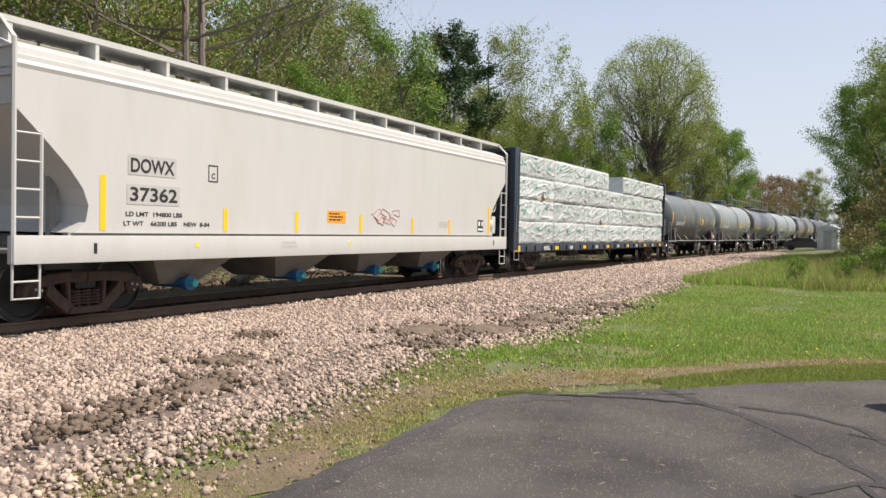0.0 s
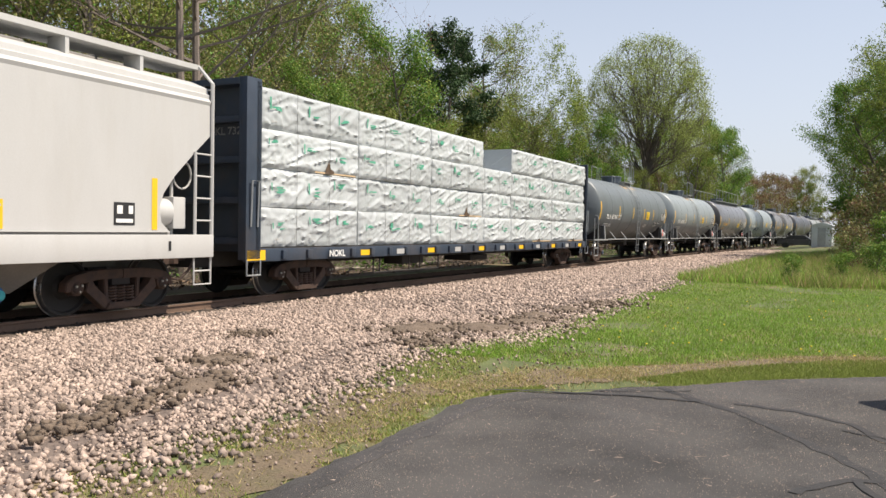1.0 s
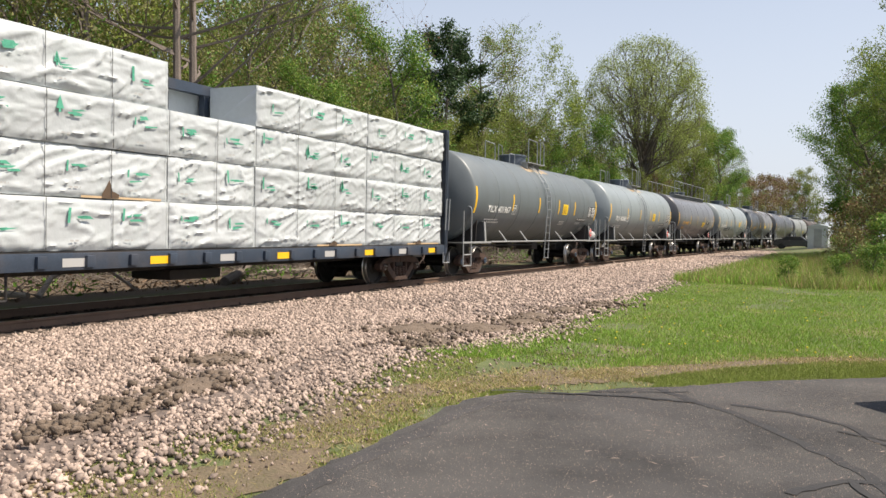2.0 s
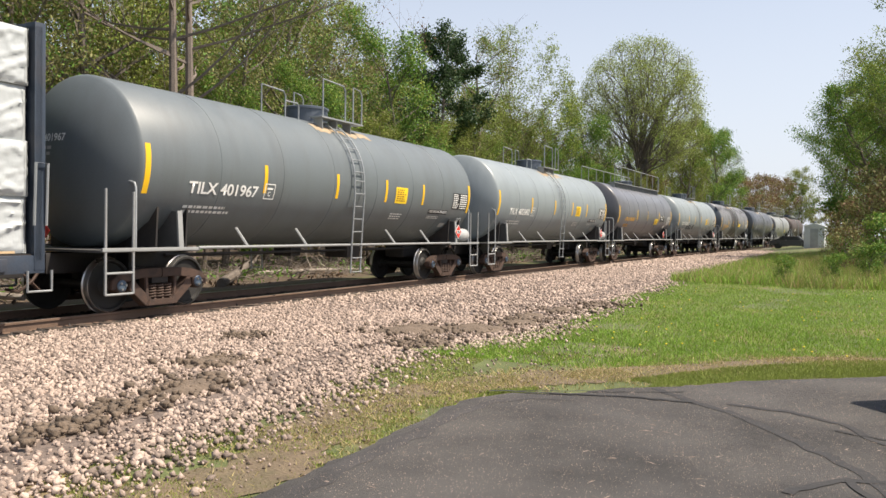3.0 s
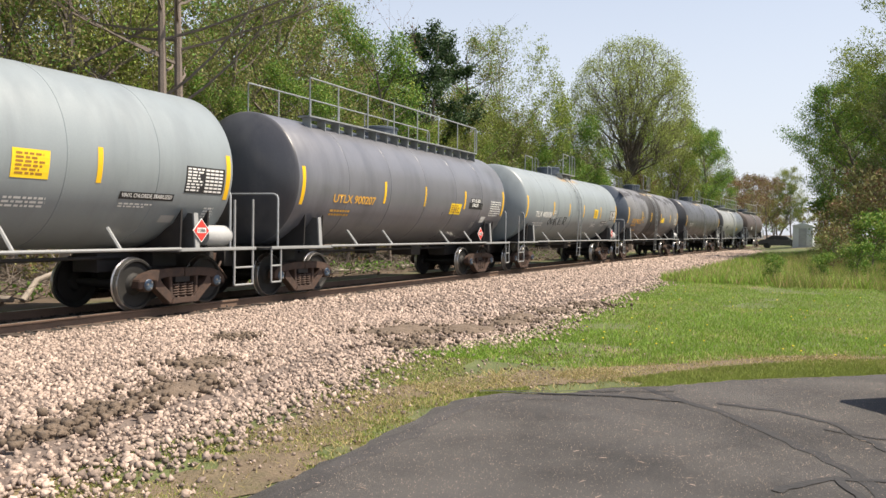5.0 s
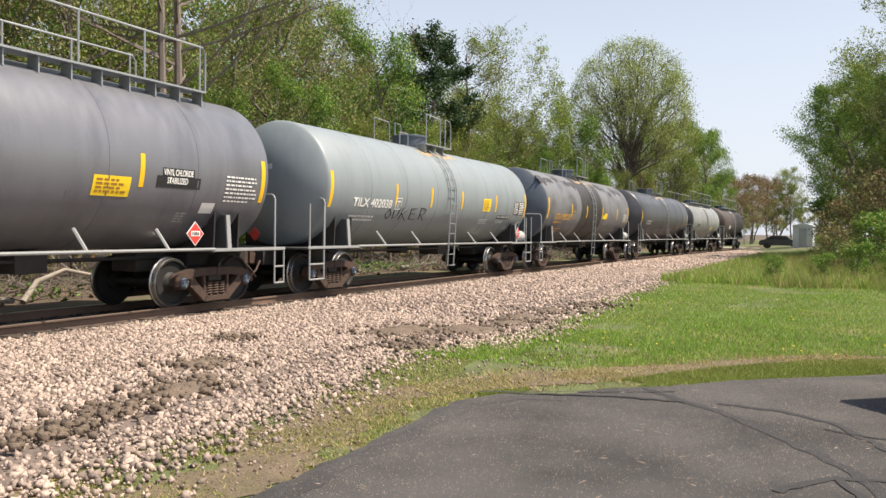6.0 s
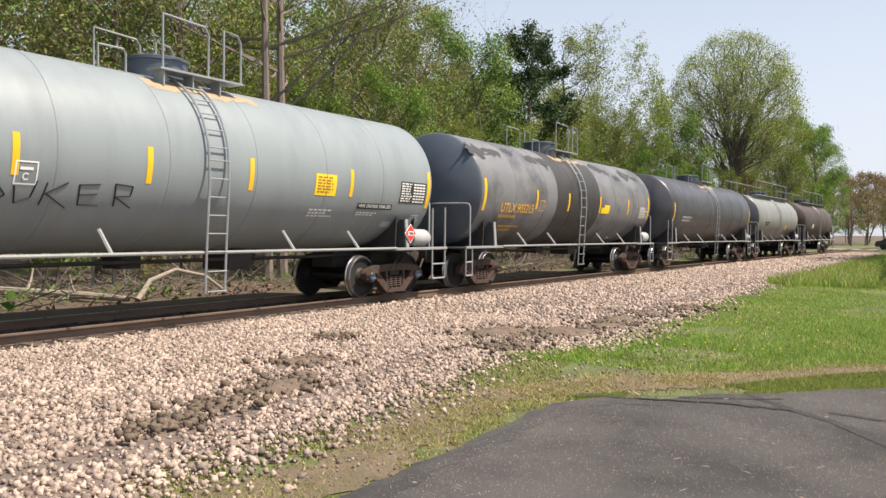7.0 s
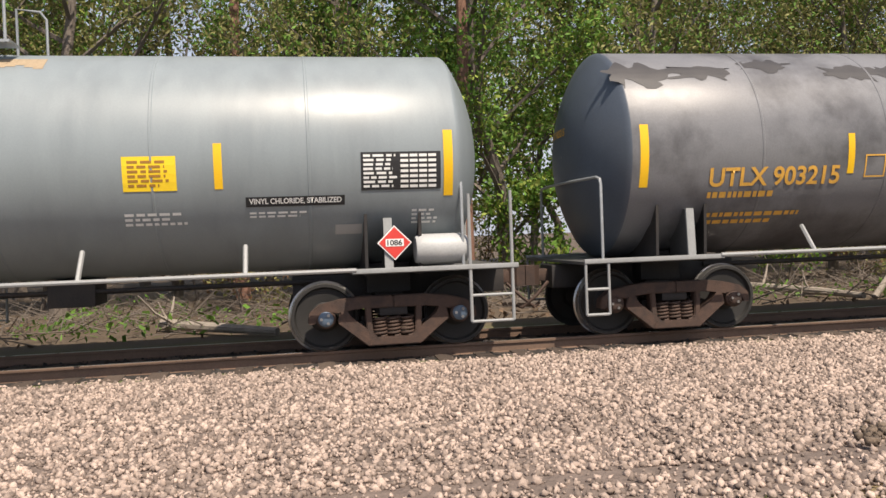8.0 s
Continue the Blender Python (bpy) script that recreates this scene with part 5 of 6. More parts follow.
stones("ballast_stones", -5, 14, 700, 0.011, 0.036, 3)
stones("ballast_stones", 14, 38, 170, 0.018, 0.05, 4)
stones("ballast_stones", 38, 90, 45, 0.05, 0.085, 5)
stones("fouled_stones", -6, 24, 70, 0.016, 0.04, 6, -1.1, 0.0, 0.95, "shaded_oily")
# strip between the rails, with the train's shade put into its colour
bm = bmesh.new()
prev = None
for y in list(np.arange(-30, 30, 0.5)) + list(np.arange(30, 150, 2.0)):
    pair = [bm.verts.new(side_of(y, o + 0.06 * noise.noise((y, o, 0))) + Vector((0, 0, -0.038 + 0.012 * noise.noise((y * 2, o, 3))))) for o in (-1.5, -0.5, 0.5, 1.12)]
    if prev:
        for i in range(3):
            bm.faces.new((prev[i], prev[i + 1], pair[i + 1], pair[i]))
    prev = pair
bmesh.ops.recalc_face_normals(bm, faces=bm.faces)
tagged(mesh_ob("fouled_bed", bm, M["shaded_oily"]), "oil-stained ballast with the train's shade painted in", "ballast", kind="structure")

# rails
prof = [(-0.07, -0.172), (0.07, -0.172), (0.07, -0.158), (0.012, -0.14), (0.010, -0.045), (0.036, -0.036), (0.036, -0.006), (0.028, 0.0),
        (-0.028, 0.0), (-0.036, -0.006), (-0.036, -0.036), (-0.010, -0.045), (-0.012, -0.14), (-0.07, -0.158)]
for s in (-1, 1):
    bm = bmesh.new()
    rings = []
    for a in list(np.arange(-60, 40, 1.0)) + list(np.arange(40, 240, 4.0)):
        rings.append([bm.verts.new(side_of(a, s * HALF_GAUGE + o) + Vector((0, 0, RAIL_TOP + z))) for o, z in prof])
    for p, q in zip(rings, rings[1:]):
        for i in range(len(prof)):
            j = (i + 1) % len(prof)
            f = bm.faces.new((p[i], p[j], q[j], q[i]))
            f.material_index = 1 if i == 7 else 0
    bmesh.ops.recalc_face_normals(bm, faces=bm.faces)
    tagged(mesh_ob("rail", bm, [M["rail"], M["tread"]]), "rusty steel rail with a worn bright head", "rail", kind="structure")
bm = bmesh.new()
box(bm, -1.3, 1.3, -0.115, 0.115, -0.2, -0.022, 0.012)
track = tagged(new("track_bed"), "weathered wooden ties under the rails", "ties", kind="structure")
first = None
for k in range(290):
    y = -14 + k * 0.53
    p = side_of(y, 0)
    if first is None:
        first = part("tie", bm, M["tie"], track)
        ob = first
    else:
        ob = new("tie", first.data)
        ob.parent = track
    ob.location = (p.x + rr.uniform(-0.05, 0.05), y, rr.uniform(-0.012, 0.004))
    ob.rotation_euler = (0, 0, math.atan2(-(side_of(y + 1, 0).x - p.x), 1) + rr.uniform(-0.012, 0.012))


# dark clods where the ground was dug
def dirt_mound(x, y, w, l, h, seed, turn_z=0.0):
    bm = bmesh.new()
    n = 22
    rows = []
    for i in range(n + 1):
        row = []
        for j in range(n + 1):
            a, b = i / n * 2 - 1, j / n * 2 - 1
            q = max(0.0, 1 - math.hypot(a, b) * (1 + 0.35 * noise.noise((a * 2, b * 2, seed))))
            z = h * q ** 0.6 * (0.6 + 0.9 * abs(noise.noise((a * 4, b * 4, seed + 5)))) + 0.03 * q * noise.noise((a * 11, b * 11, seed))
            row.append(bm.verts.new((a * w, b * l, z - 0.02 if q > 0 else -0.05)))
        rows.append(row)
    for p, q in zip(rows, rows[1:]):
        for j in range(n):
            bm.faces.new((p[j], q[j], q[j + 1], p[j + 1]))
    bmesh.ops.recalc_face_normals(bm, faces=bm.faces)
    ob = mesh_ob("dirt_mound", bm, M["mud"], angle=70)
    ob.matrix_world = pose(x, y, 0.0, 0, 0, turn_z)
    return tagged(ob, "dark clods of dug earth on the ballast", "dirt mound", "dug earth along the ballast")


for k, (x, y, w, l, h) in enumerate(((-6.5, 7.5, 0.32, 0.5, 0.08), (-5.6, 6.2, 0.3, 0.55, 0.07), (-5.9, 6.8, 0.18, 0.25, 0.05), (-5.3, 4.4, 0.15, 0.2, 0.06), (-5.8, 11.4, 0.55, 0.75, 0.12),
                                     (-5.0, 12.1, 0.6, 0.6, 0.1), (-4.7, 13.3, 0.35, 0.5, 0.08), (-4.9, 14.4, 0.3, 0.45, 0.1), (-4.7, 15.8, 0.35, 0.45, 0.09), (-4.4, 17.5, 0.3, 0.5, 0.06), (-5.0, 10.3, 0.35, 0.4, 0.07))):
    dirt_mound(x, y, w, l, h, k * 3.7, 15 * math.sin(k))


def clods(n, seed):
    """Small dark lumps of earth strewn round the dug places."""
    r = np.random.default_rng(seed)
    spots = np.array([(-6.5, 7.5, 0.35), (-5.7, 6.3, 0.45), (-5.5, 5.2, 0.25), (-5.3, 4.4, 0.2), (-5.8, 11.4, 0.7), (-5.0, 12.1, 0.8), (-4.8, 13.8, 0.6), (-4.7, 15.8, 0.6), (-4.4, 17.6, 0.5), (-5.1, 10.2, 0.5), (-7.6, 9.5, 0.25)])
    p = spots[r.integers(0, len(spots), n)]
    c = np.stack([p[:, 0] + r.normal(0, 0.6, n) * p[:, 2], p[:, 1] + r.normal(0, 0.75, n) * p[:, 2], -0.008 + 0.035 * r.random(n)], 1)
    cube = np.array([(a, b, d) for a in (-1, 1) for b in (-1, 1) for d in (-1, 1)], float)
    v = cube[None] * (1 + r.uniform(-0.55, 0.4, (n, 8, 3))) * (0.006 + 0.03 * r.random((n, 1, 1)) ** 3) + c[:, None]
    quads = np.array([(0, 1, 3, 2), (4, 6, 7, 5), (0, 4, 5, 1), (2, 3, 7, 6), (0, 2, 6, 4), (1, 5, 7, 3)])
    ob = arrays_ob("earth_clods", v.reshape(-1, 3), (quads[None] + (np.arange(n) * 8)[:, None, None]).reshape(-1, 4), [M["mud"]])
    tagged(ob, "small dark lumps of earth on the stones", "clods", kind="stuff")


clods(2600, 8)


def lot_grit(n, seed):
    """Pale grit and bits of straw on the asphalt."""
    r = np.random.default_rng(seed)
    y = 2.5 + 7.5 * r.random(n)
    x = -2.9 + r.random(n) * (3.2 + 0.25 * y)
    ok = ~lot_side(x, y) & (x > -2.95)
    x, y = x[ok], y[ok]
    n = len(x)
    a, ln, w = r.uniform(0, math.tau, n), np.where(r.random(n) < 0.004, r.uniform(0.015, 0.045, n), r.uniform(0.001, 0.0032, n)), r.uniform(0.0008, 0.0022, n)
    d, s = np.stack([np.cos(a) * ln, np.sin(a) * ln, 0 * a], 1), np.stack([-np.sin(a) * w, np.cos(a) * w, 0 * a], 1)
    c = np.stack([x, y, np.full(n, 0.003)], 1)
    top = np.array([0, 0, 0.004])
    v = np.stack([c - d - s, c + d - s, c + d + s, c - d + s, c + top], 1)
    f = np.array([(0, 1, 4), (1, 2, 4), (2, 3, 4), (3, 0, 4)])
    ob = arrays_ob("lot_grit", v.reshape(-1, 3), (f[None] + (np.arange(n) * 5)[:, None, None]).reshape(-1, 3), [M["stone"]])
    tagged(ob, "pale grit and straw bits on asphalt", "grit", kind="stuff")


# ======== grass ========
def blades(name, n, place, h0, h1, width, material, label, seed, lean=0.35):
    r = np.random.default_rng(seed)
    x, y, keep = place(r, n)
    x, y = x[keep], y[keep]
    n = len(x)
    h, w = r.uniform(h0, h1, n), width * r.uniform(0.6, 1.4, n)
    a = r.uniform(0, math.tau, n)
    dx, dy = np.cos(a) * w, np.sin(a) * w
    z = np.array([land_z(p, q) for p, q in zip(x, y)]) if y.max() > 29 else np.full(n, -0.045)
    lx, ly = r.normal(0, lean, n) * h, r.normal(0, lean, n) * h
    v = np.stack([np.stack([x - dx, y - dy, z], 1), np.stack([x + dx, y + dy, z], 1), np.stack([x + lx, y + ly, z + h], 1)], 1)
    ob = arrays_ob(name, v.reshape(-1, 3), np.arange(n * 3).reshape(-1, 3), [material])
    return tagged(ob, label, "grass", kind="stuff")


def clump(x, y, s=0.9, seed=0):
    return np.array([noise.noise((a * s, b * s, seed)) for a, b in zip(x, y)])


def lot_side(x, y):
    """True on the grass side of the asphalt."""
    return np.where(y < 7, x < -3.03, y > np.interp(x, (-3, -2.7, -2.2, -1.3, -0.2, 0.8, 3, 9, 20), (7.0, 7.55, 7.85, 8.8, 9.85, 10.7, 12.3, 16.1, 22.1)))


def place_verge(r, n):
    y = r.uniform(-1.5, 10.5, n)
    x = ballast_edge(y) - 0.15 + r.random(n) * 3.2
    return x, y, lot_side(x, y) & (x < ballast_edge(y) + 1.9) & (clump(x, y, 1.3, 2) > -0.12)


def place_lawn(r, n):
    y = 9.5 + 22 * r.random(n) ** 1.4
    x = ballast_edge(y) - 0.1 + r.random(n) * (y * 0.26 + 4.5)
    near = y - np.interp(x, (-4, -2.7, -1.45, -0.19, 0.9, 3, 9), (9.8, 9.9, 11.0, 12.5, 12.9, 14.2, 18.5))
    bald = clump(x, y, 0.5, 9)
    return x, y, lot_side(x, y) & (near > -0.6) & ((bald > -0.28) | (r.random(n) < 0.3))


def place_far(r, n):
    y = 28 + 40 * r.random(n) ** 1.3
    x = ballast_edge(y) + r.random(n) * 11
    return x, y, x > -100


blades("verge_grass", 90000, place_verge, 0.012, 0.035, 0.005, M["turf"], "sparse short green grass on dry soil", 1)
blades("verge_grass", 26000, place_verge, 0.01, 0.035, 0.005, M["blade_dry"], "dry straw-coloured grass on the verge", 2, 0.9)


def place_soil(r, n):
    line = np.array([(-3.35, 1.0), (-3.55, 5.0), (-3.7, 7.2), (-3.1, 8.2), (-2.5, 8.9), (-1.9, 9.6), (-1.3, 10.4), (-0.2, 11.7), (0.9, 12.1), (3, 13.4)])
    k = r.integers(0, len(line) - 1, n)
    f = r.random(n)
    p = line[k] + (line[k + 1] - line[k]) * f[:, None] + r.normal(0, 0.3, (n, 2))
    return p[:, 0], p[:, 1], lot_side(p[:, 0], p[:, 1]) & ((clump(p[:, 0], p[:, 1], 1.6, 5) > 0.02) | (r.random(n) < 0.35))


blades("verge_grass", 26000, place_soil, 0.015, 0.05, 0.006, M["blade_dry"], "dry grass on the bare soil", 21, 1.0)
blades("verge_grass", 9000, place_soil, 0.015, 0.04, 0.005, M["turf"], "thin green grass on the bare soil", 22)
M["blade_deep"] = leaf_mat("deep_green_blades", (0.19, 0.34, 0.05), vary=0.35)


def place_drift(r, n):
    x, y, keep = place_lawn(r, n)
    return x, y, keep & (clump(x, y, 0.4, 14) + 0.5 * clump(x, y, 1.5, 15) > 0.05)


blades("lawn_grass", 50000, place_drift, 0.03, 0.075, 0.006, M["blade_deep"], "deeper green grass in drifts", 7)
blades("lawn_grass", 170000, place_lawn, 0.02, 0.065, 0.006, M["blade"], "bright green spring grass of the lawn", 3)
blades("lawn_grass", 12000, place_lawn, 0.03, 0.08, 0.005, M["blade_dry"], "dry blades among the green grass", 4, 0.7)


def place_edge(r, n):
    """The short grass between the asphalt and the bare strip."""
    x = -3.0 + 7.5 * r.random(n)
    lo = np.interp(x, (-3.0, -2.2, -1.3, -0.2, 0.8, 3, 9), (7.2, 7.9, 8.8, 9.85, 10.7, 12.3, 16.1))
    y = lo + r.random(n) * np.interp(x, (-3, -2, -1, 0, 4), (0.4, 0.7, 1.3, 1.5, 0.9))
    return x, y, clump(x, y, 1.1, 6) > np.interp(x, (-3.0, -1.2, -0.2), (-0.15, -0.2, -0.6))


blades("verge_grass", 80000, place_edge, 0.015, 0.05, 0.005, M["turf"], "short green grass beside the asphalt", 23)
blades("tall_grass", 30000, place_far, 0.15, 0.4, 0.016, M["blade"], "tall rough grass past the lawn", 5)
blades("tall_grass", 9000, place_far, 0.15, 0.45, 0.016, M["blade_dry"], "tall dry grass past the lawn", 6, 0.5)


def place_rough(r, n):
    y = 27 + 24 * r.random(n)
    x = np.interp(y, (27, 36, 50), (-0.9, -1.6, -1.2)) + 9 * r.random(n) ** 1.2
    return x, y, clump(x, y, 0.45, 8) > -0.1


blades("tall_grass", 7000, place_rough, 0.2, 0.6, 0.014, M["blade_dry"], "dead tall stalks before the trees", 15, 0.4)
blades("tall_grass", 16000, place_rough, 0.2, 0.55, 0.014, M["turf"], "rough olive grass before the trees", 16, 0.4)
r = np.random.default_rng(12)
bm = bmesh.new()
for _ in range(90):
    y = 10.5 + 14 * r.random() ** 1.3
    x = -3.2 + r.random() * (y * 0.28 + 2)
    if lot_side(np.array([x]), np.array([y]))[0] and y > 11:
        lathe(bm, [(0.08, 0.004), (0.095, 0.016), (0.1, 0.003)], 'z', 6, 0, (x, y, -0.02 + 0.04 * r.random()))
tagged(mesh_ob("dandelions", bm, M["dandelion"]), "yellow dandelion heads in the grass", "dandelions", kind="stuff")


lot_grit(26000, 9)


def verge_pebbles(n, seed):
    """Scattered stones and crumbs of soil between the ballast and the asphalt."""
    r = np.random.default_rng(seed)
    y = 1.5 + 10 * r.random(n)
    x = ballast_edge(y) + 2.4 * r.random(n) ** 1.6
    ok = lot_side(x, y)
    x, y = x[ok], y[ok]
    n = len(x)
    octa = np.array([(1, 0, 0), (-1, 0, 0), (0, 1, 0), (0, -1, 0), (0, 0, 1), (0, 0, -1)], float)
    v = (octa[None] * r.uniform(0.7, 1.4, (n, 6, 1)) + r.uniform(-0.3, 0.3, (n, 6, 3))) * (0.003 + 0.02 * r.random((n, 1, 1)) ** 4)
    v += np.stack([x, y, np.full(n, -0.03)], 1)[:, None, :]
    tris = np.array([(0, 2, 4), (2, 1, 4), (1, 3, 4), (3, 0, 4), (2, 0, 5), (1, 2, 5), (3, 1, 5), (0, 3, 5)])
    ob = arrays_ob("verge_pebbles", v.reshape(-1, 3), (tris[None] + (np.arange(n) * 6)[:, None, None]).reshape(-1, 3), [M["stone"], M["mud"]], np.repeat((r.random(n) < 0.45).astype(int), 8))
    tagged(ob, "pebbles and soil crumbs on the verge", "pebbles", kind="stuff")


verge_pebbles(4500, 10)


# ======== trees ========
def grow(seed, height, trunk_r, spread, start, limbs, twigs, style="round", n_sides=4, leafless=False):
    """A trunk with limbs and twigs; returns its bmesh and the twig points where leaves hang."""
    r = random.Random(seed)
    bm = bmesh.new()
    tips, calm = [], [1.0]

    mid = Vector((0, 0, height * (0.58 if style == "vase" else 0.55)))
    wide = height * 0.31 if style == "vase" else spread * 1.1
    tall = height * 0.43 if style == "vase" else height * 0.5

    def inside(p):
        q = p - mid
        return style == "pine" or (q.x / wide) ** 2 + (q.y / wide) ** 2 + (q.z / tall) ** 2 < 1.0 + 0.12 * noise.noise(p * 0.4)

    def wander(p, d, length, rad, k, lift, sides):
        pts, rads = [p.copy()], [rad]
        for i in range(k):
            d = (d + Vector((r.gauss(0, 0.13) * calm[0], r.gauss(0, 0.13) * calm[0], lift + r.gauss(0, 0.05)))).normalized()
            if sides < 8 and i > 0 and not inside(p + d * length / k):
                break
            p = p + d * length / k
            pts.append(p.copy())
            rads.append(max(0.004, rad * (1 - 0.85 * (i + 1) / k)))
        tube(bm, pts, rad, sides, 0, rads, cap=False)
        while len(pts) < k + 1:
            pts.append(pts[-1].copy())
            rads.append(rads[-1])
        return pts, rads

    top = height * (0.55 if style == "vase" else 0.93)
    calm[0] = 0.25 if style == "pine" else 1.0
    trunk, tr = wander(Vector((0, 0, -0.15)), Vector((r.gauss(0, 0.02), r.gauss(0, 0.02), 1)), top, trunk_r, 8, 0.12, 8)
    calm[0] = 1.0
    for i in range(limbs):
        f = start + (1 - start) * (i + r.random() * 0.7) / limbs
        if style == "vase":
            f = start + 0.5 * r.random()
        k = min(7, int(f * 8))
        base = trunk[k].lerp(trunk[k + 1], f * 8 - k) if k < 8 else trunk[-1]
        a = i * 2.4 + r.uniform(-0.5, 0.5)
        if style == "pine":
            reach, up, lift = spread * (0.35 + 0.65 * math.sin(math.pi * min(1, 0.25 + 0.75 * (f - start) / (1 - start)))) * r.uniform(0.55, 1.25), r.uniform(-0.05, 0.45), 0.05
        elif style == "vase":
            reach, up, lift = height * r.uniform(0.42, 0.66), r.choice((r.uniform(0.5, 1.2), r.uniform(1.2, 3.2))), 0.035
        else:
            reach, up, lift = spread * (0.55 + 0.6 * math.sin(math.pi * min(1, 0.15 + f * 0.85))) * r.uniform(0.7, 1.15), r.uniform(0.35, 1.0), 0.09
        d = Vector((math.cos(a), math.sin(a), up)).normalized()
        pts, rads = wander(base, d, reach, max(0.02, trunk_r * (0.42 if style == "round" else 0.26 if style == "vase" else 0.32 if leafless else 0.2) * (1.1 - f * 0.6)), 5, lift, 4)
        for j in range(twigs):
            g = r.uniform(0.3, 1.0)
            q = min(4, int(g * 5))
            b2 = pts[q].lerp(pts[q + 1], g * 5 - q) if g < 1 else pts[-1]
            a2 = r.uniform(0, math.tau)
            d2 = ((pts[-1] - pts[0]).normalized() + Vector((math.cos(a2), math.sin(a2), r.uniform(-0.2, 0.7))) * 0.8).normalized()
            p2, _ = wander(b2, d2, reach * r.uniform(0.22, 0.42), max(0.008, rads[q] * 0.5), 3, 0.06, 3)
            tips += p2[1:]
            if style != "pine":
                for _ in range(2 if style == "vase" else 1):
                    a3 = r.uniform(0, math.tau)
                    p3, _ = wander(p2[r.randint(1, 2)], (d2 + Vector((math.cos(a3), math.sin(a3), r.uniform(-0.2, 0.6))) * 0.7).normalized(), reach * r.uniform(0.1, 0.22), 0.007, 2, 0.05, 3)
                    tips += p3[1:]
        tips += pts[3:]
    return bm, [p for p in tips if inside(p)] or tips


def leaves(tips, n, size, spread_r, seed, droop=0.0):
    r = np.random.default_rng(seed)
    t = np.array([tuple(p) for p in tips])
    c = t[r.integers(0, len(t), n)] + r.normal(0, spread_r, (n, 3)) * (1, 1, 0.8)
    u, w = r.normal(size=(n, 3)), r.normal(size=(n, 3))
    u /= np.linalg.norm(u, axis=1)[:, None]
    w -= u * (w * u).sum(1)[:, None]
    w /= np.linalg.norm(w, axis=1)[:, None]
    s = size * r.uniform(0.55, 1.35, n)[:, None]
    v = np.stack([c - u * s, c + w * s * 0.45 + u * s * 0.1, c + u * s, c - w * s * 0.45 + u * s * 0.1], 1)
    return v.reshape(-1, 3), np.arange(n * 4).reshape(-1, 4)


def tree(name, label, seed, height, trunk_r, spread, start, limbs, twigs, n, size, fuzz, leaf, bark="bark", style="round", leaf2=None):
    t = new(name)
    tagged(t, label, "tree" if name != "shrub" else "shrub", "trees along the railway")
    bm, tips = grow(seed, height, trunk_r, spread, start, limbs, twigs, style, 3 if name in ("wood_tree", "shrub") else 4, n == 0)
    part("trunk", bm, M[bark], t)
    if n:
        v, f = leaves(tips, n, size, fuzz, seed)
        mi = None
        if leaf2:
            mi = (np.random.default_rng(seed).random(len(f)) < 0.3).astype(int)
        ob = arrays_ob("crown", v, f, [M[leaf]] + ([M[leaf2]] if leaf2 else []), mi)
        ob.parent = t
    return t


def put(ob, x, y, turn_z=0.0, scale=1.0):
    ob.scale = (scale,) * 3
    ob.matrix_basis = pose(x, y, land_z(x, y), 0, 0, turn_z) @ Matrix.Diagonal((scale, scale, scale, 1))


def put_copy(ob, x, y, turn_z=0.0, scale=1.0):
    c = copy_thing(ob, Matrix())
    put(c, x, y, turn_z, scale)
    return c


# single trees that stand out
pine = tree("pine_tree", "dark green pine with a ragged crown", 21, 13.9, 0.2, 2.9, 0.5, 26, 6, 18000, 0.095, 0.21, "needle", "bark", "pine")
put(pine, -20.0, 42.2, 0, 0.97)


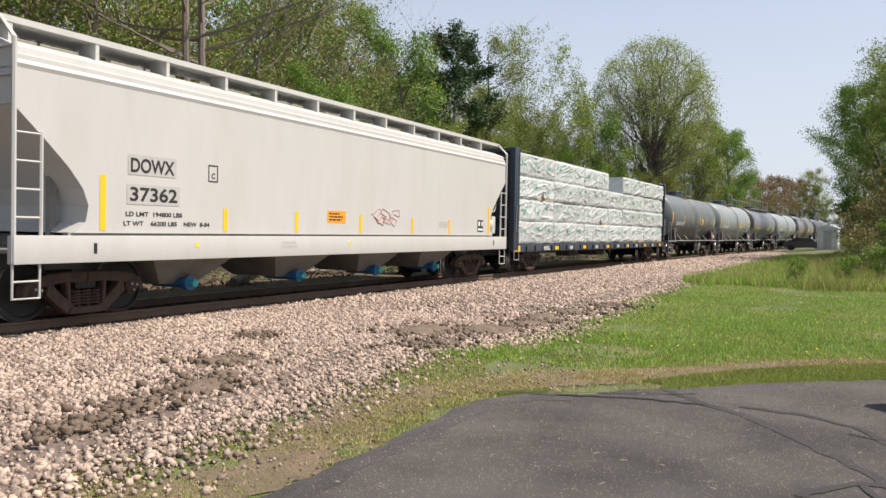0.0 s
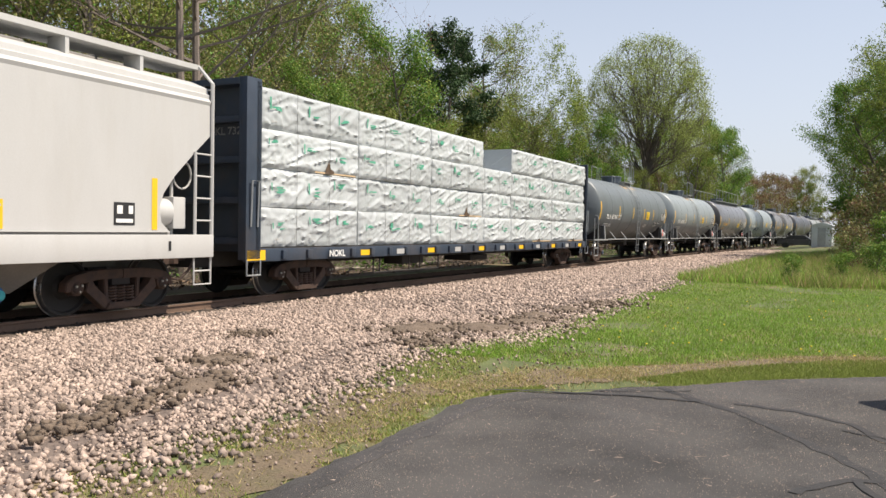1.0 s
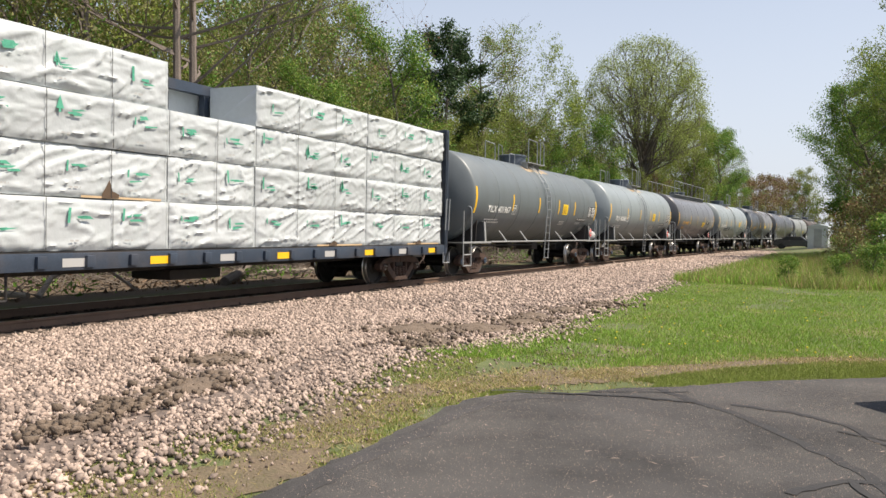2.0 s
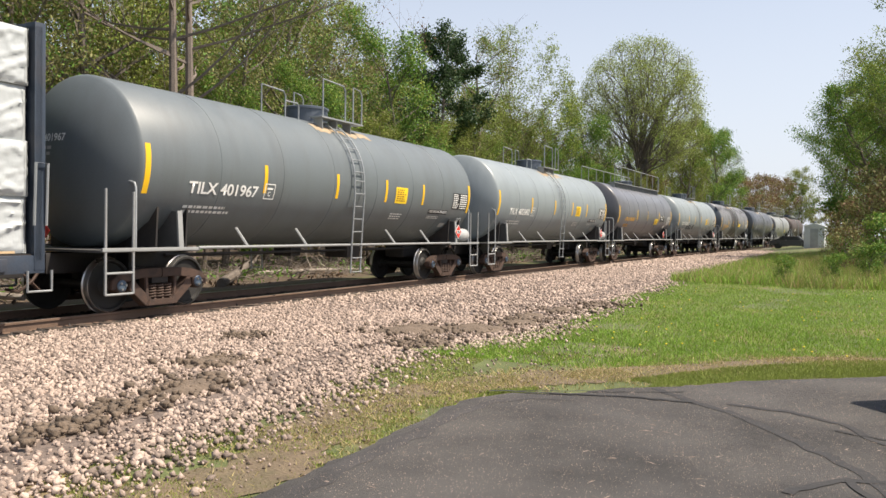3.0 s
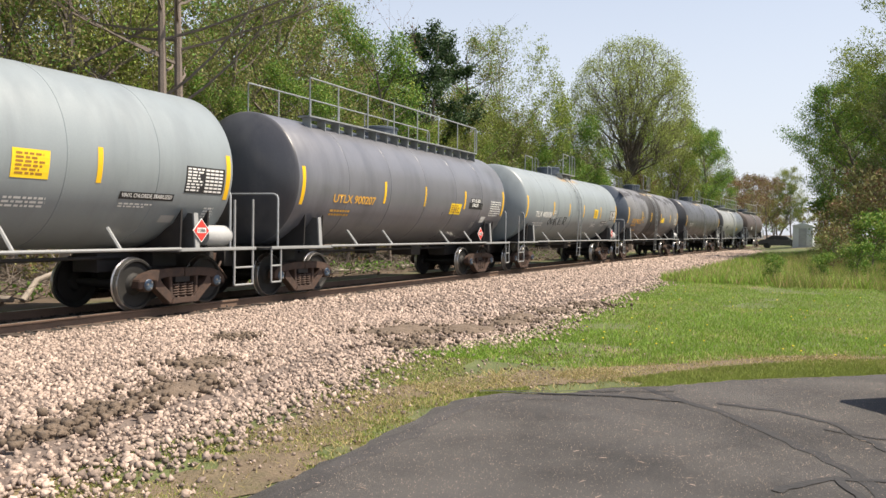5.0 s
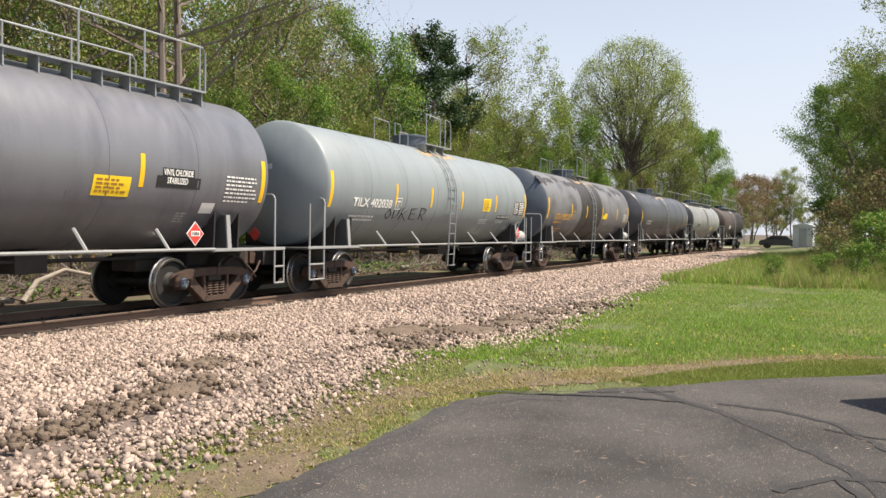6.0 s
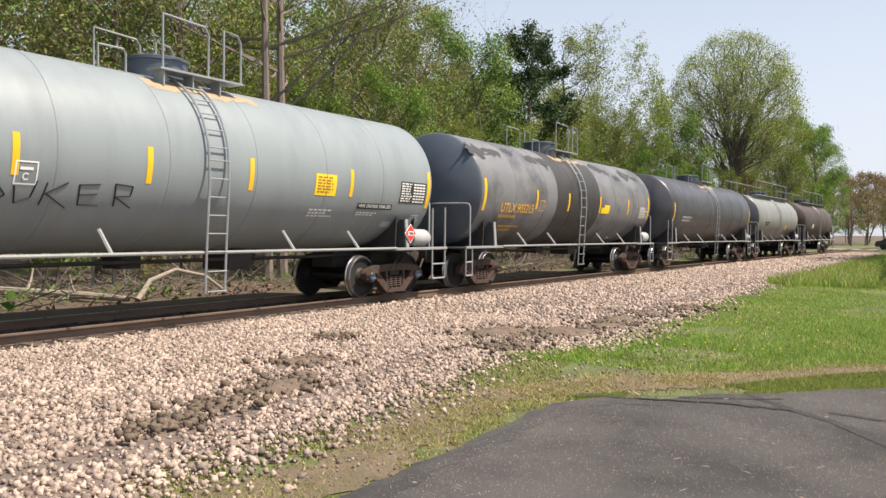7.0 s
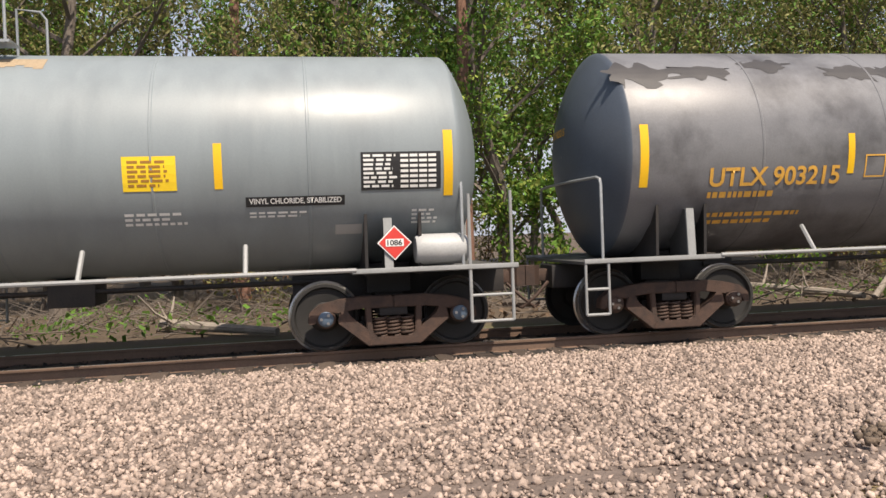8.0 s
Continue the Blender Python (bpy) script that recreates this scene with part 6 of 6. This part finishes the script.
def fan_tree(label, seed, fork, mid_z, wide, tall, limbs, n):
    """A maple whose many limbs fan out of one short trunk into an egg-shaped crown."""
    r = random.Random(seed)
    t = new("broad_tree")
    tagged(t, label, "tree", "trees along the railway")
    bm, tips = bmesh.new(), []
    mid = Vector((0, 0, mid_z))
    tube(bm, [(0, 0, -0.2), (0.05, 0, fork * 0.5), (0, 0.05, fork), (0.1, 0, fork + 3.5)], 0.45, 9, 0, [0.5, 0.42, 0.36, 0.1], cap=False)

    def held(p):
        q = p - mid
        k = math.sqrt((q.x / wide) ** 2 + (q.y / wide) ** 2 + (q.z / tall) ** 2) / (1 + 0.09 * noise.noise(p * 0.5))
        return p if k < 1 else mid + q / k

    for i in range(limbs):
        a, up = i * 2.39996, -0.7 + 1.7 * ((i + 0.5) / limbs) ** 0.8
        flat = math.sqrt(max(0.0, 1 - up * up))
        end = mid + Vector((wide * flat * math.cos(a), wide * flat * math.sin(a), tall * up)) * r.uniform(0.9, 1.0)
        base = Vector((0, 0, fork + r.uniform(-1.0, 2.6)))
        bend = base.lerp(end, 0.45) + Vector((-0.1 * end.x, -0.1 * end.y, 0.12 * (end - base).length))
        pts = [base.lerp(bend, f).lerp(bend.lerp(end, f), f) + Vector((r.gauss(0, 0.24), r.gauss(0, 0.24), r.gauss(0, 0.18))) * (f > 0) for f in np.linspace(0, 1, 7)]
        rad = r.uniform(0.085, 0.15)
        tube(bm, pts, rad, 5, 0, [rad * (1 - 0.86 * k / 6) for k in range(7)], cap=False)
        tips.append(pts[-1])
        for j in range(12):
            g = r.uniform(1.6, 6.0)
            k = min(5, int(g))
            b2 = pts[k].lerp(pts[k + 1], g - k)
            a2 = r.uniform(0, math.tau)
            d2 = ((pts[k + 1] - pts[k]).normalized() + Vector((math.cos(a2), math.sin(a2), r.uniform(-0.1, 0.6))) * 0.6).normalized()
            p2 = [b2] + [held(b2 + d2 * s + Vector((0, 0, 0.06 * s * s)) + Vector((r.gauss(0, 0.06), r.gauss(0, 0.06), 0))) for s in (0.8, 1.6, 2.4)]
            tube(bm, p2, 0.03, 3, 0, [0.034, 0.025, 0.016, 0.008], cap=False)
            tips += p2[2:]
            for _ in range(3):
                a3 = r.uniform(0, math.tau)
                s = p2[r.randint(1, 3)]
                e = held(s + (d2 + Vector((math.cos(a3), math.sin(a3), r.uniform(0, 0.7))) * 0.7) * r.uniform(0.6, 1.2))
                tube(bm, [s, (s + e) / 2 + Vector((0, 0, 0.05)), e], 0.012, 3, 0, [0.014, 0.011, 0.006], cap=False)
                tips += [e, e]
    part("trunk", bm, M["bark"], t)
    rim = [p for p in tips if ((p.x / wide) ** 2 + (p.y / wide) ** 2 + ((p.z - mid_z) / tall) ** 2) > 0.42]
    v, f = leaves(rim + rim + tips, n, 0.072, 0.34, seed)
    arrays_ob("crown", v, f, [M["leaf_pale"]]).parent = t
    return t


big = fan_tree("broad maple with thin yellow-green spring leaves", 5, 6.6, 12.6, 5.6, 7.0, 46, 62000)
put(big, -15.6, 77.0, 40, 1.0)
dead = tree("bare_tree", "tall bare tree with dead side branches", 34, 17.0, 0.2, 5.2, 0.2, 26, 5, 0, 0.1, 0.1, "leaf_mid", "bark_dead", "pine")
put(dead, -17.75, 18.8, 20)
put_copy(dead, -17.55, 19.25, 24, 0.97)
redpine = tree("pine_tree", "tall red-barked pine with high branches", 44, 18.0, 0.2, 2.5, 0.6, 16, 5, 7000, 0.13, 0.2, "needle", "bark_red", "pine")
put(redpine, -19.0, 4.0)
put_copy(redpine, -22.5, -1.5, 80, 1.05)
put_copy(redpine, -25.5, 1.8, 200, 0.95)
bare = tree("bare_tree", "leafless tree with fine upright twigs", 51, 15.5, 0.2, 4.0, 0.3, 16, 9, 700, 0.09, 0.2, "leaf_red", "bark", "vase")
put(bare, -23.5, 39.5)
put_copy(bare, -26, 33, 90, 1.05)
put_copy(bare, -19.5, 66, 200, 0.9)
put_copy(bare, -24, 90, 30, 1.0)
airy = tree("spring_tree", "tall tree with thin bright green leaves", 61, 19.5, 0.2, 4.6, 0.3, 18, 10, 20000, 0.085, 0.2, "leaf_lime", "bark", "vase")
put(airy, -20.3, 55.5, 0, 0.84)
put_copy(airy, -27, 22, 70, 0.95)
reddish = tree("spring_tree", "small tree with reddish spring buds", 71, 8.5, 0.13, 3.2, 0.2, 14, 8, 4500, 0.09, 0.25, "leaf_red", "bark", "round", "leaf_olive")
put(reddish, -17.8, 46.5)
put_copy(reddish, -17, 88, 60, 0.9)

# the wood behind the track
kinds = [
    tree("spring_tree", "tree with fresh mid-green leaves", 81, 12.5, 0.17, 3.8, 0.12, 20, 9, 22000, 0.07, 0.3, "leaf_mid", "bark", "round", "leaf_lime"),
    tree("spring_tree", "tree with yellow-green spring leaves", 82, 14.0, 0.18, 4.0, 0.15, 20, 9, 19000, 0.066, 0.3, "leaf_lime", "bark", "round", "leaf_olive"),
    tree("spring_tree", "tree with sparse olive leaves", 83, 13.5, 0.17, 4.0, 0.15, 18, 9, 15000, 0.062, 0.3, "leaf_olive", "bark", "round", "leaf_mid"),
]
back = [
    tree("wood_tree", "green tree deep in the wood", 91, 15.0, 0.18, 4.4, 0.1, 14, 6, 4200, 0.16, 0.42, "leaf_mid", "bark", "round", "leaf_olive"),
    tree("wood_tree", "tall tree deep in the wood", 92, 16.5, 0.2, 4.4, 0.14, 14, 6, 3800, 0.16, 0.42, "leaf_olive", "bark", "round", "leaf_lime"),
]
bush = [
    tree("shrub", "green undergrowth shrub with small leaves", 95, 3.4, 0.05, 1.7, 0.03, 14, 5, 2400, 0.1, 0.22, "leaf_mid", "bark", "round", "leaf_lime"),
    tree("shrub", "thin olive undergrowth shrub with bare twigs", 96, 3.8, 0.05, 1.7, 0.03, 14, 5, 1800, 0.09, 0.25, "leaf_olive", "bark", "round", "leaf_red"),
]
rt = random.Random(77)
used = set()


def plant(kind, x, y, scale):
    if id(kind) in used:
        put_copy(kind, x, y, rt.uniform(0, 360), scale)
    else:
        used.add(id(kind))
        put(kind, x, y, rt.uniform(0, 360), scale)


SIGHT = ((43.5, 2.0, 30), (25.4, 2.6, 50), (20.0, 1.2, 58), (11.6, 4.2, 80), (77.8, 1.6, 18))      # lines of view left open: bearing, half width, reach
KEEP = ((-17.7, 19.0, 3.0), (-19.0, 4.0, 1.5), (-15.6, 77.0, 5.0), (-20.0, 42.2, 2.0))
for y in np.arange(-14, 112, 4.7):
    for row, x in enumerate((-20.5, -25, -31, -39)):
        px, py = x + rt.uniform(-1.3, 1.3), y + rt.uniform(-1.6, 1.6)
        if py > 60:
            px += 3.0
        if any(math.hypot(px - a, py - b) < d for a, b, d in KEEP) or (py > 92 and row < 1):
            continue
        bearing = math.degrees(math.atan2(-px, py))
        if any(abs(bearing - a) < w and math.hypot(px, py) < d + 3 for a, w, d in SIGHT):
            plant(kinds[0], px, py, rt.uniform(0.4, 0.5))
            continue
        low = 0.92 if 52 < py < 72 else 0.8 if py >= 72 else 1.08
        if row < 2:
            plant(kinds[rt.choice((0, 1, 1, 2, 2))], px, py, low * rt.uniform(0.8, 1.1))
        else:
            plant(back[rt.randrange(2)], px, py, low * rt.uniform(0.85, 1.15))
for y in np.arange(22, 76, 3.4):
    x = np.interp(y, LINE_Y, LINE_X) - rt.uniform(6.0, 8.0)
    if abs(math.degrees(math.atan2(-x, y)) - 43.5) > 2.5:
        plant(kinds[rt.choice((0, 0, 1))], x, y + rt.uniform(-1, 1), rt.uniform(0.42, 0.62))
for y in np.arange(-14, 100, 2.6):
    x = np.interp(y, LINE_Y, LINE_X) - rt.uniform(7.0, 11.5)
    plant(bush[rt.randrange(2)], x, y + rt.uniform(-1, 1), rt.uniform(0.6, 1.25))

# trees and scrub on the camera's side, past the lawn
for x, y, s, k in ((6.6, 55, 1.3, 0), (4.2, 60, 0.95, 1), (2.9, 66, 0.75, 0), (8.5, 50, 1.3, 1), (5.0, 72, 1.15, 2), (11, 60, 1.4, 0), (4.6, 53, 0.8, 2), (6.0, 48, 0.7, 0), (12, 46, 1.2, 1), (3.4, 96, 0.85, 1)):
    plant(kinds[k], x, y, s)
put_copy(airy, 6.4, 60, 10, 0.98)
open_tree = tree("spring_tree", "open-crowned tree with fresh green leaves", 84, 12.5, 0.17, 3.6, 0.3, 20, 9, 20000, 0.07, 0.26, "leaf_mid", "bark", "round", "leaf_lime")
put(open_tree, 1.5, 91, 130, 1.32)
put_copy(open_tree, 3.2, 63, 40, 1.0)
put_copy(kinds[0], 3.4, 70, 75, 1.12)
put_copy(kinds[0], 5.2, 57, 200, 0.95)
for x, y, s in ((1.6, 47, 0.8), (2.6, 43, 0.95), (4.2, 46, 1.2), (3.4, 52, 1.3), (5.6, 41, 1.1), (0.6, 52, 0.5), (7, 45, 1.3), (1.5, 60, 1.1), (2.4, 70, 1.1), (0.9, 41, 0.42)):
    plant(bush[rt.randrange(2)], x, y, s)
for x, y, s in ((-1.1, 29.5, 0.28), (0.4, 31, 0.3), (1.6, 33, 0.4), (2.6, 30, 0.36), (0.9, 36, 0.5), (3.5, 35, 0.6), (4.6, 32, 0.5), (2.4, 38, 0.7)):
    plant(bush[rt.randrange(2)], x, y, s)
# past the broad tree, left of the line
for x, y, s, k in ((-14.2, 108, 1.25, 1), (-17.5, 112, 1.2, 2), (-12.2, 118, 1.0, 1), (-16.5, 99, 1.0, 1), (-19, 104, 1.15, 0), (-12.5, 128, 0.85, 0), (-13.4, 104, 1.2, 0), (-15.8, 97, 1.15, 1), (-14.6, 113, 1.3, 0)):
    plant(kinds[k], x, y, s)
for x, y, s in ((-10.5, 140, 1.2), (-13, 136, 1.2), (-9, 150, 1.35), (-12, 155, 1.4), (-7.5, 162, 1.4), (-16, 142, 1.3), (-6, 175, 1.4), (-10, 170, 1.5)):
    put_copy(reddish, x, y, x * 50, s)
plant(kinds[1], -5.5, 168, 1.1)
# distant trees across the line's end
for x in np.arange(-62, 50, 4.2):
    plant((*back, kinds[2], reddish)[rt.randrange(4)], x, 185 + rt.uniform(-18, 25), rt.uniform(0.7, 1.05))
for x, y, s in ((-24, 126, 0.75), (-18, 138, 0.7), (-30, 118, 0.85), (-12, 158, 0.7), (-6, 165, 0.65), (0, 170, 0.65), (6, 150, 0.7), (14, 130, 0.9), (-36, 132, 0.9), (-21, 118, 0.55), (-15, 128, 0.5), (-9, 145, 0.5)):
    plant(back[rt.randrange(2)], x, y, s)


# ======== fallen wood behind the track ========
def log(pts, rad, material, label, seed):
    r = random.Random(seed)
    bm = bmesh.new()
    n = len(pts)
    tube(bm, pts, rad, 9, 0, [rad * (1 - 0.4 * i / max(1, n - 1)) * r.uniform(0.9, 1.1) for i in range(n)])
    for _ in range(3):
        i = r.randrange(n - 1)
        p = Vector(pts[i]).lerp(Vector(pts[i + 1]), r.random())
        d = Vector((r.uniform(-1, 1), r.uniform(-1, 1), r.uniform(0.4, 1)))
        tube(bm, [p, p + d * 0.35, p + d * 0.6 + Vector((0, 0, 0.15))], rad * 0.3, 5, 0, [rad * 0.3, rad * 0.22, rad * 0.12])
    return tagged(mesh_ob("fallen_log", bm, M[material]), label, "log", "fallen wood behind the track")


log([(-18.4, 10.6, 0.12), (-17.2, 10.9, 0.1), (-15.9, 11.2, 0.09), (-14.8, 11.4, 0.06)], 0.11, "bark_pale", "pale barkless log beside the track", 1)
log([(-15.0, 11.8, 0.0), (-15.2, 12.3, 0.4), (-15.3, 13.1, 0.62), (-15.2, 13.9, 0.45), (-14.9, 14.4, 0.0)], 0.06, "bark_pale", "pale arched dead branch beside the track", 2)
log([(-14.6, 17.2, 0.06), (-15.3, 18.6, 0.2), (-16.2, 20.2, 0.35), (-16.8, 21.4, 0.5)], 0.14, "bark", "dark leaning log in the brush", 3)
log([(-16.2, -2.6, 0.1), (-15.0, -1.5, 0.1), (-14.2, -0.4, 0.06)], 0.12, "bark_pale", "grey weathered log on leaf litter", 4)
log([(-17.5, 4.5, 0.08), (-16.2, 6.0, 0.08), (-15.6, 7.6, 0.08)], 0.1, "bark", "brown rotting log on leaf litter", 5)
log([(-16.8, 21.5, 0.06), (-16.4, 24.0, 0.08), (-15.4, 26.5, 0.06)], 0.08, "bark_pale", "long pale branch on the ground", 6)
log([(-15.5, 30.0, 0.05), (-15.9, 33.0, 0.1), (-16.4, 35.5, 0.06)], 0.08, "bark_pale", "grey fallen branch beside the track", 7)


def brush_pile():
    """Twigs and dead stalks strewn over the wood's floor."""
    r = np.random.default_rng(31)
    n = 5200
    y = r.uniform(-12, 60, n)
    x = np.interp(y, LINE_Y, LINE_X) - 3.0 - 7.5 * r.random(n) ** 0.9
    a, up = r.uniform(0, math.tau, n), np.abs(r.normal(0.1, 0.35, n))
    ln = r.uniform(0.2, 1.3, n)
    d = np.stack([np.cos(a), np.sin(a), up], 1)
    d /= np.linalg.norm(d, axis=1)[:, None]
    p = np.stack([x, y, np.full(n, -0.03) + 0.18 * r.random(n)], 1)
    q = p + d * ln[:, None]
    w = r.uniform(0.006, 0.018, n)[:, None]
    s1 = np.cross(d, (0, 0, 1.0))
    s1 /= np.linalg.norm(s1, axis=1)[:, None] + 1e-6
    s2 = np.cross(d, s1)
    ring = [s1, -0.5 * s1 + 0.87 * s2, -0.5 * s1 - 0.87 * s2]
    v = np.stack([p + ring[0] * w, p + ring[1] * w, p + ring[2] * w, q + ring[0] * w * 0.4, q + ring[1] * w * 0.4, q + ring[2] * w * 0.4], 1)
    f = np.array([(0, 1, 4, 3), (1, 2, 5, 4), (2, 0, 3, 5)])
    ob = arrays_ob("brushwood", v.reshape(-1, 3), (f[None] + (np.arange(n) * 6)[:, None, None]).reshape(-1, 4), [M["bark"]])
    tagged(ob, "dead twigs and brushwood on the leaf litter", "brushwood", kind="stuff")
    # leaf litter and low green sprouts
    n = 16000
    y = r.uniform(-12, 60, n)
    x = np.interp(y, LINE_Y, LINE_X) - 2.9 - 9 * r.random(n)
    c = np.stack([x, y, -0.03 + 0.05 * r.random(n)], 1)
    u, t = r.normal(size=(n, 3)), r.normal(size=(n, 3))
    s = r.uniform(0.03, 0.08, (n, 1))
    green = clump(x, y, 0.35, 4) > 0.08
    c[:, 2] += green * r.random(n) * 0.3
    v = np.stack([c - u * s * 0.7, c + t * s * 0.4, c + u * s * 0.7, c - t * s * 0.4], 1)
    ob = arrays_ob("leaf_litter", v.reshape(-1, 3), np.arange(n * 4).reshape(-1, 4), [M["litter"], M["leaf_mid"]], green.astype(int))
    tagged(ob, "brown leaf litter with green sprouts", "leaf litter", kind="stuff")


brush_pile()

# ======== far end: road, shed, car ========
bm = bmesh.new()
plate(bm, [(-60, 99), (60, 95.5), (60, 99.5), (-60, 103)], 'z', -0.4, 0.05)
tagged(mesh_ob("road", bm, M["concrete"]), "pale road crossing the railway", "road", kind="structure")


def signal_shed(x, y):
    t = tagged(new("signal_shed"), "small pale metal trackside equipment shed", "shed")
    z = land_z(x, y)
    bm = bmesh.new()
    box(bm, -0.9, 0.9, -0.75, 0.75, -0.3, 2.05, 0.02)
    for q in np.arange(-0.8, 0.85, 0.2):
        box(bm, q, q + 0.03, -0.77, -0.745, 0.1, 2.0)
    part("wall", bm, M["shed"], t)
    bm = bmesh.new()
    plate(bm, [(-1.0, 2.05), (1.0, 2.05), (0.9, 2.12), (0.0, 2.38), (-0.9, 2.12)], 'y', -0.85, 0.85)
    part("roof", bm, M["shed"], t)
    bm = bmesh.new()
    box(bm, -0.35, 0.35, -0.79, -0.772, 0.1, 1.85)
    part("door", bm, M["galv"], t)
    bm = bmesh.new()
    lathe(bm, [(2.3, 0.12), (2.5, 0.12), (2.56, 0.2), (2.62, 0.04)], 'z', 12)
    part("vent", bm, M["galv"], t)
    t.matrix_basis = pose(x, y, z, 0, 0, -8)


signal_shed(-0.45, 86)


def parked_car(x, y, heading, label):
    t = tagged(new("parked_car"), label, "car")
    side = [(-2.2, 0.35), (-2.25, 0.75), (-2.1, 0.92), (-1.2, 1.0), (-0.6, 1.42), (0.9, 1.45), (1.6, 1.02), (2.15, 0.92), (2.25, 0.6), (2.2, 0.35)]
    bm = bmesh.new()
    plate(bm, side, 'x', -0.88, 0.88)
    bmesh.ops.bevel(bm, geom=bm.edges[:], offset=0.05, segments=2, affect='EDGES')
    part("body", bm, M["carpaint"], t)
    for s in (-1, 1):
        bm = bmesh.new()
        plate(bm, [(-0.95, 1.02), (-0.52, 1.36), (0.85, 1.38), (1.35, 1.02)], 'x', s * 0.875, s * 0.89)
        part("side_window", bm, M["glass"], t)
    for a in (-1.4, 1.4):
        for s in (-1, 1):
            bm = bmesh.new()
            lathe(bm, [(-0.1, 0.2), (-0.1, 0.3), (-0.07, 0.33), (0.07, 0.33), (0.1, 0.3), (0.1, 0.2)], 'x', 20, 0, (s * 0.82, a, 0.33))
            part("wheel", bm, M["tar"], t)
    t.matrix_basis = pose(x, y, 0.02 if y < 50 else 0.05, 0, 0, heading)


parked_car(-2.9, 98.7, 88, "dark car on the far road")
# added car, out of view to the right, only to shadow the asphalt
parked_car(3.0, 9.58, -50, "unseen car added to cast shade on the lot")


motions()
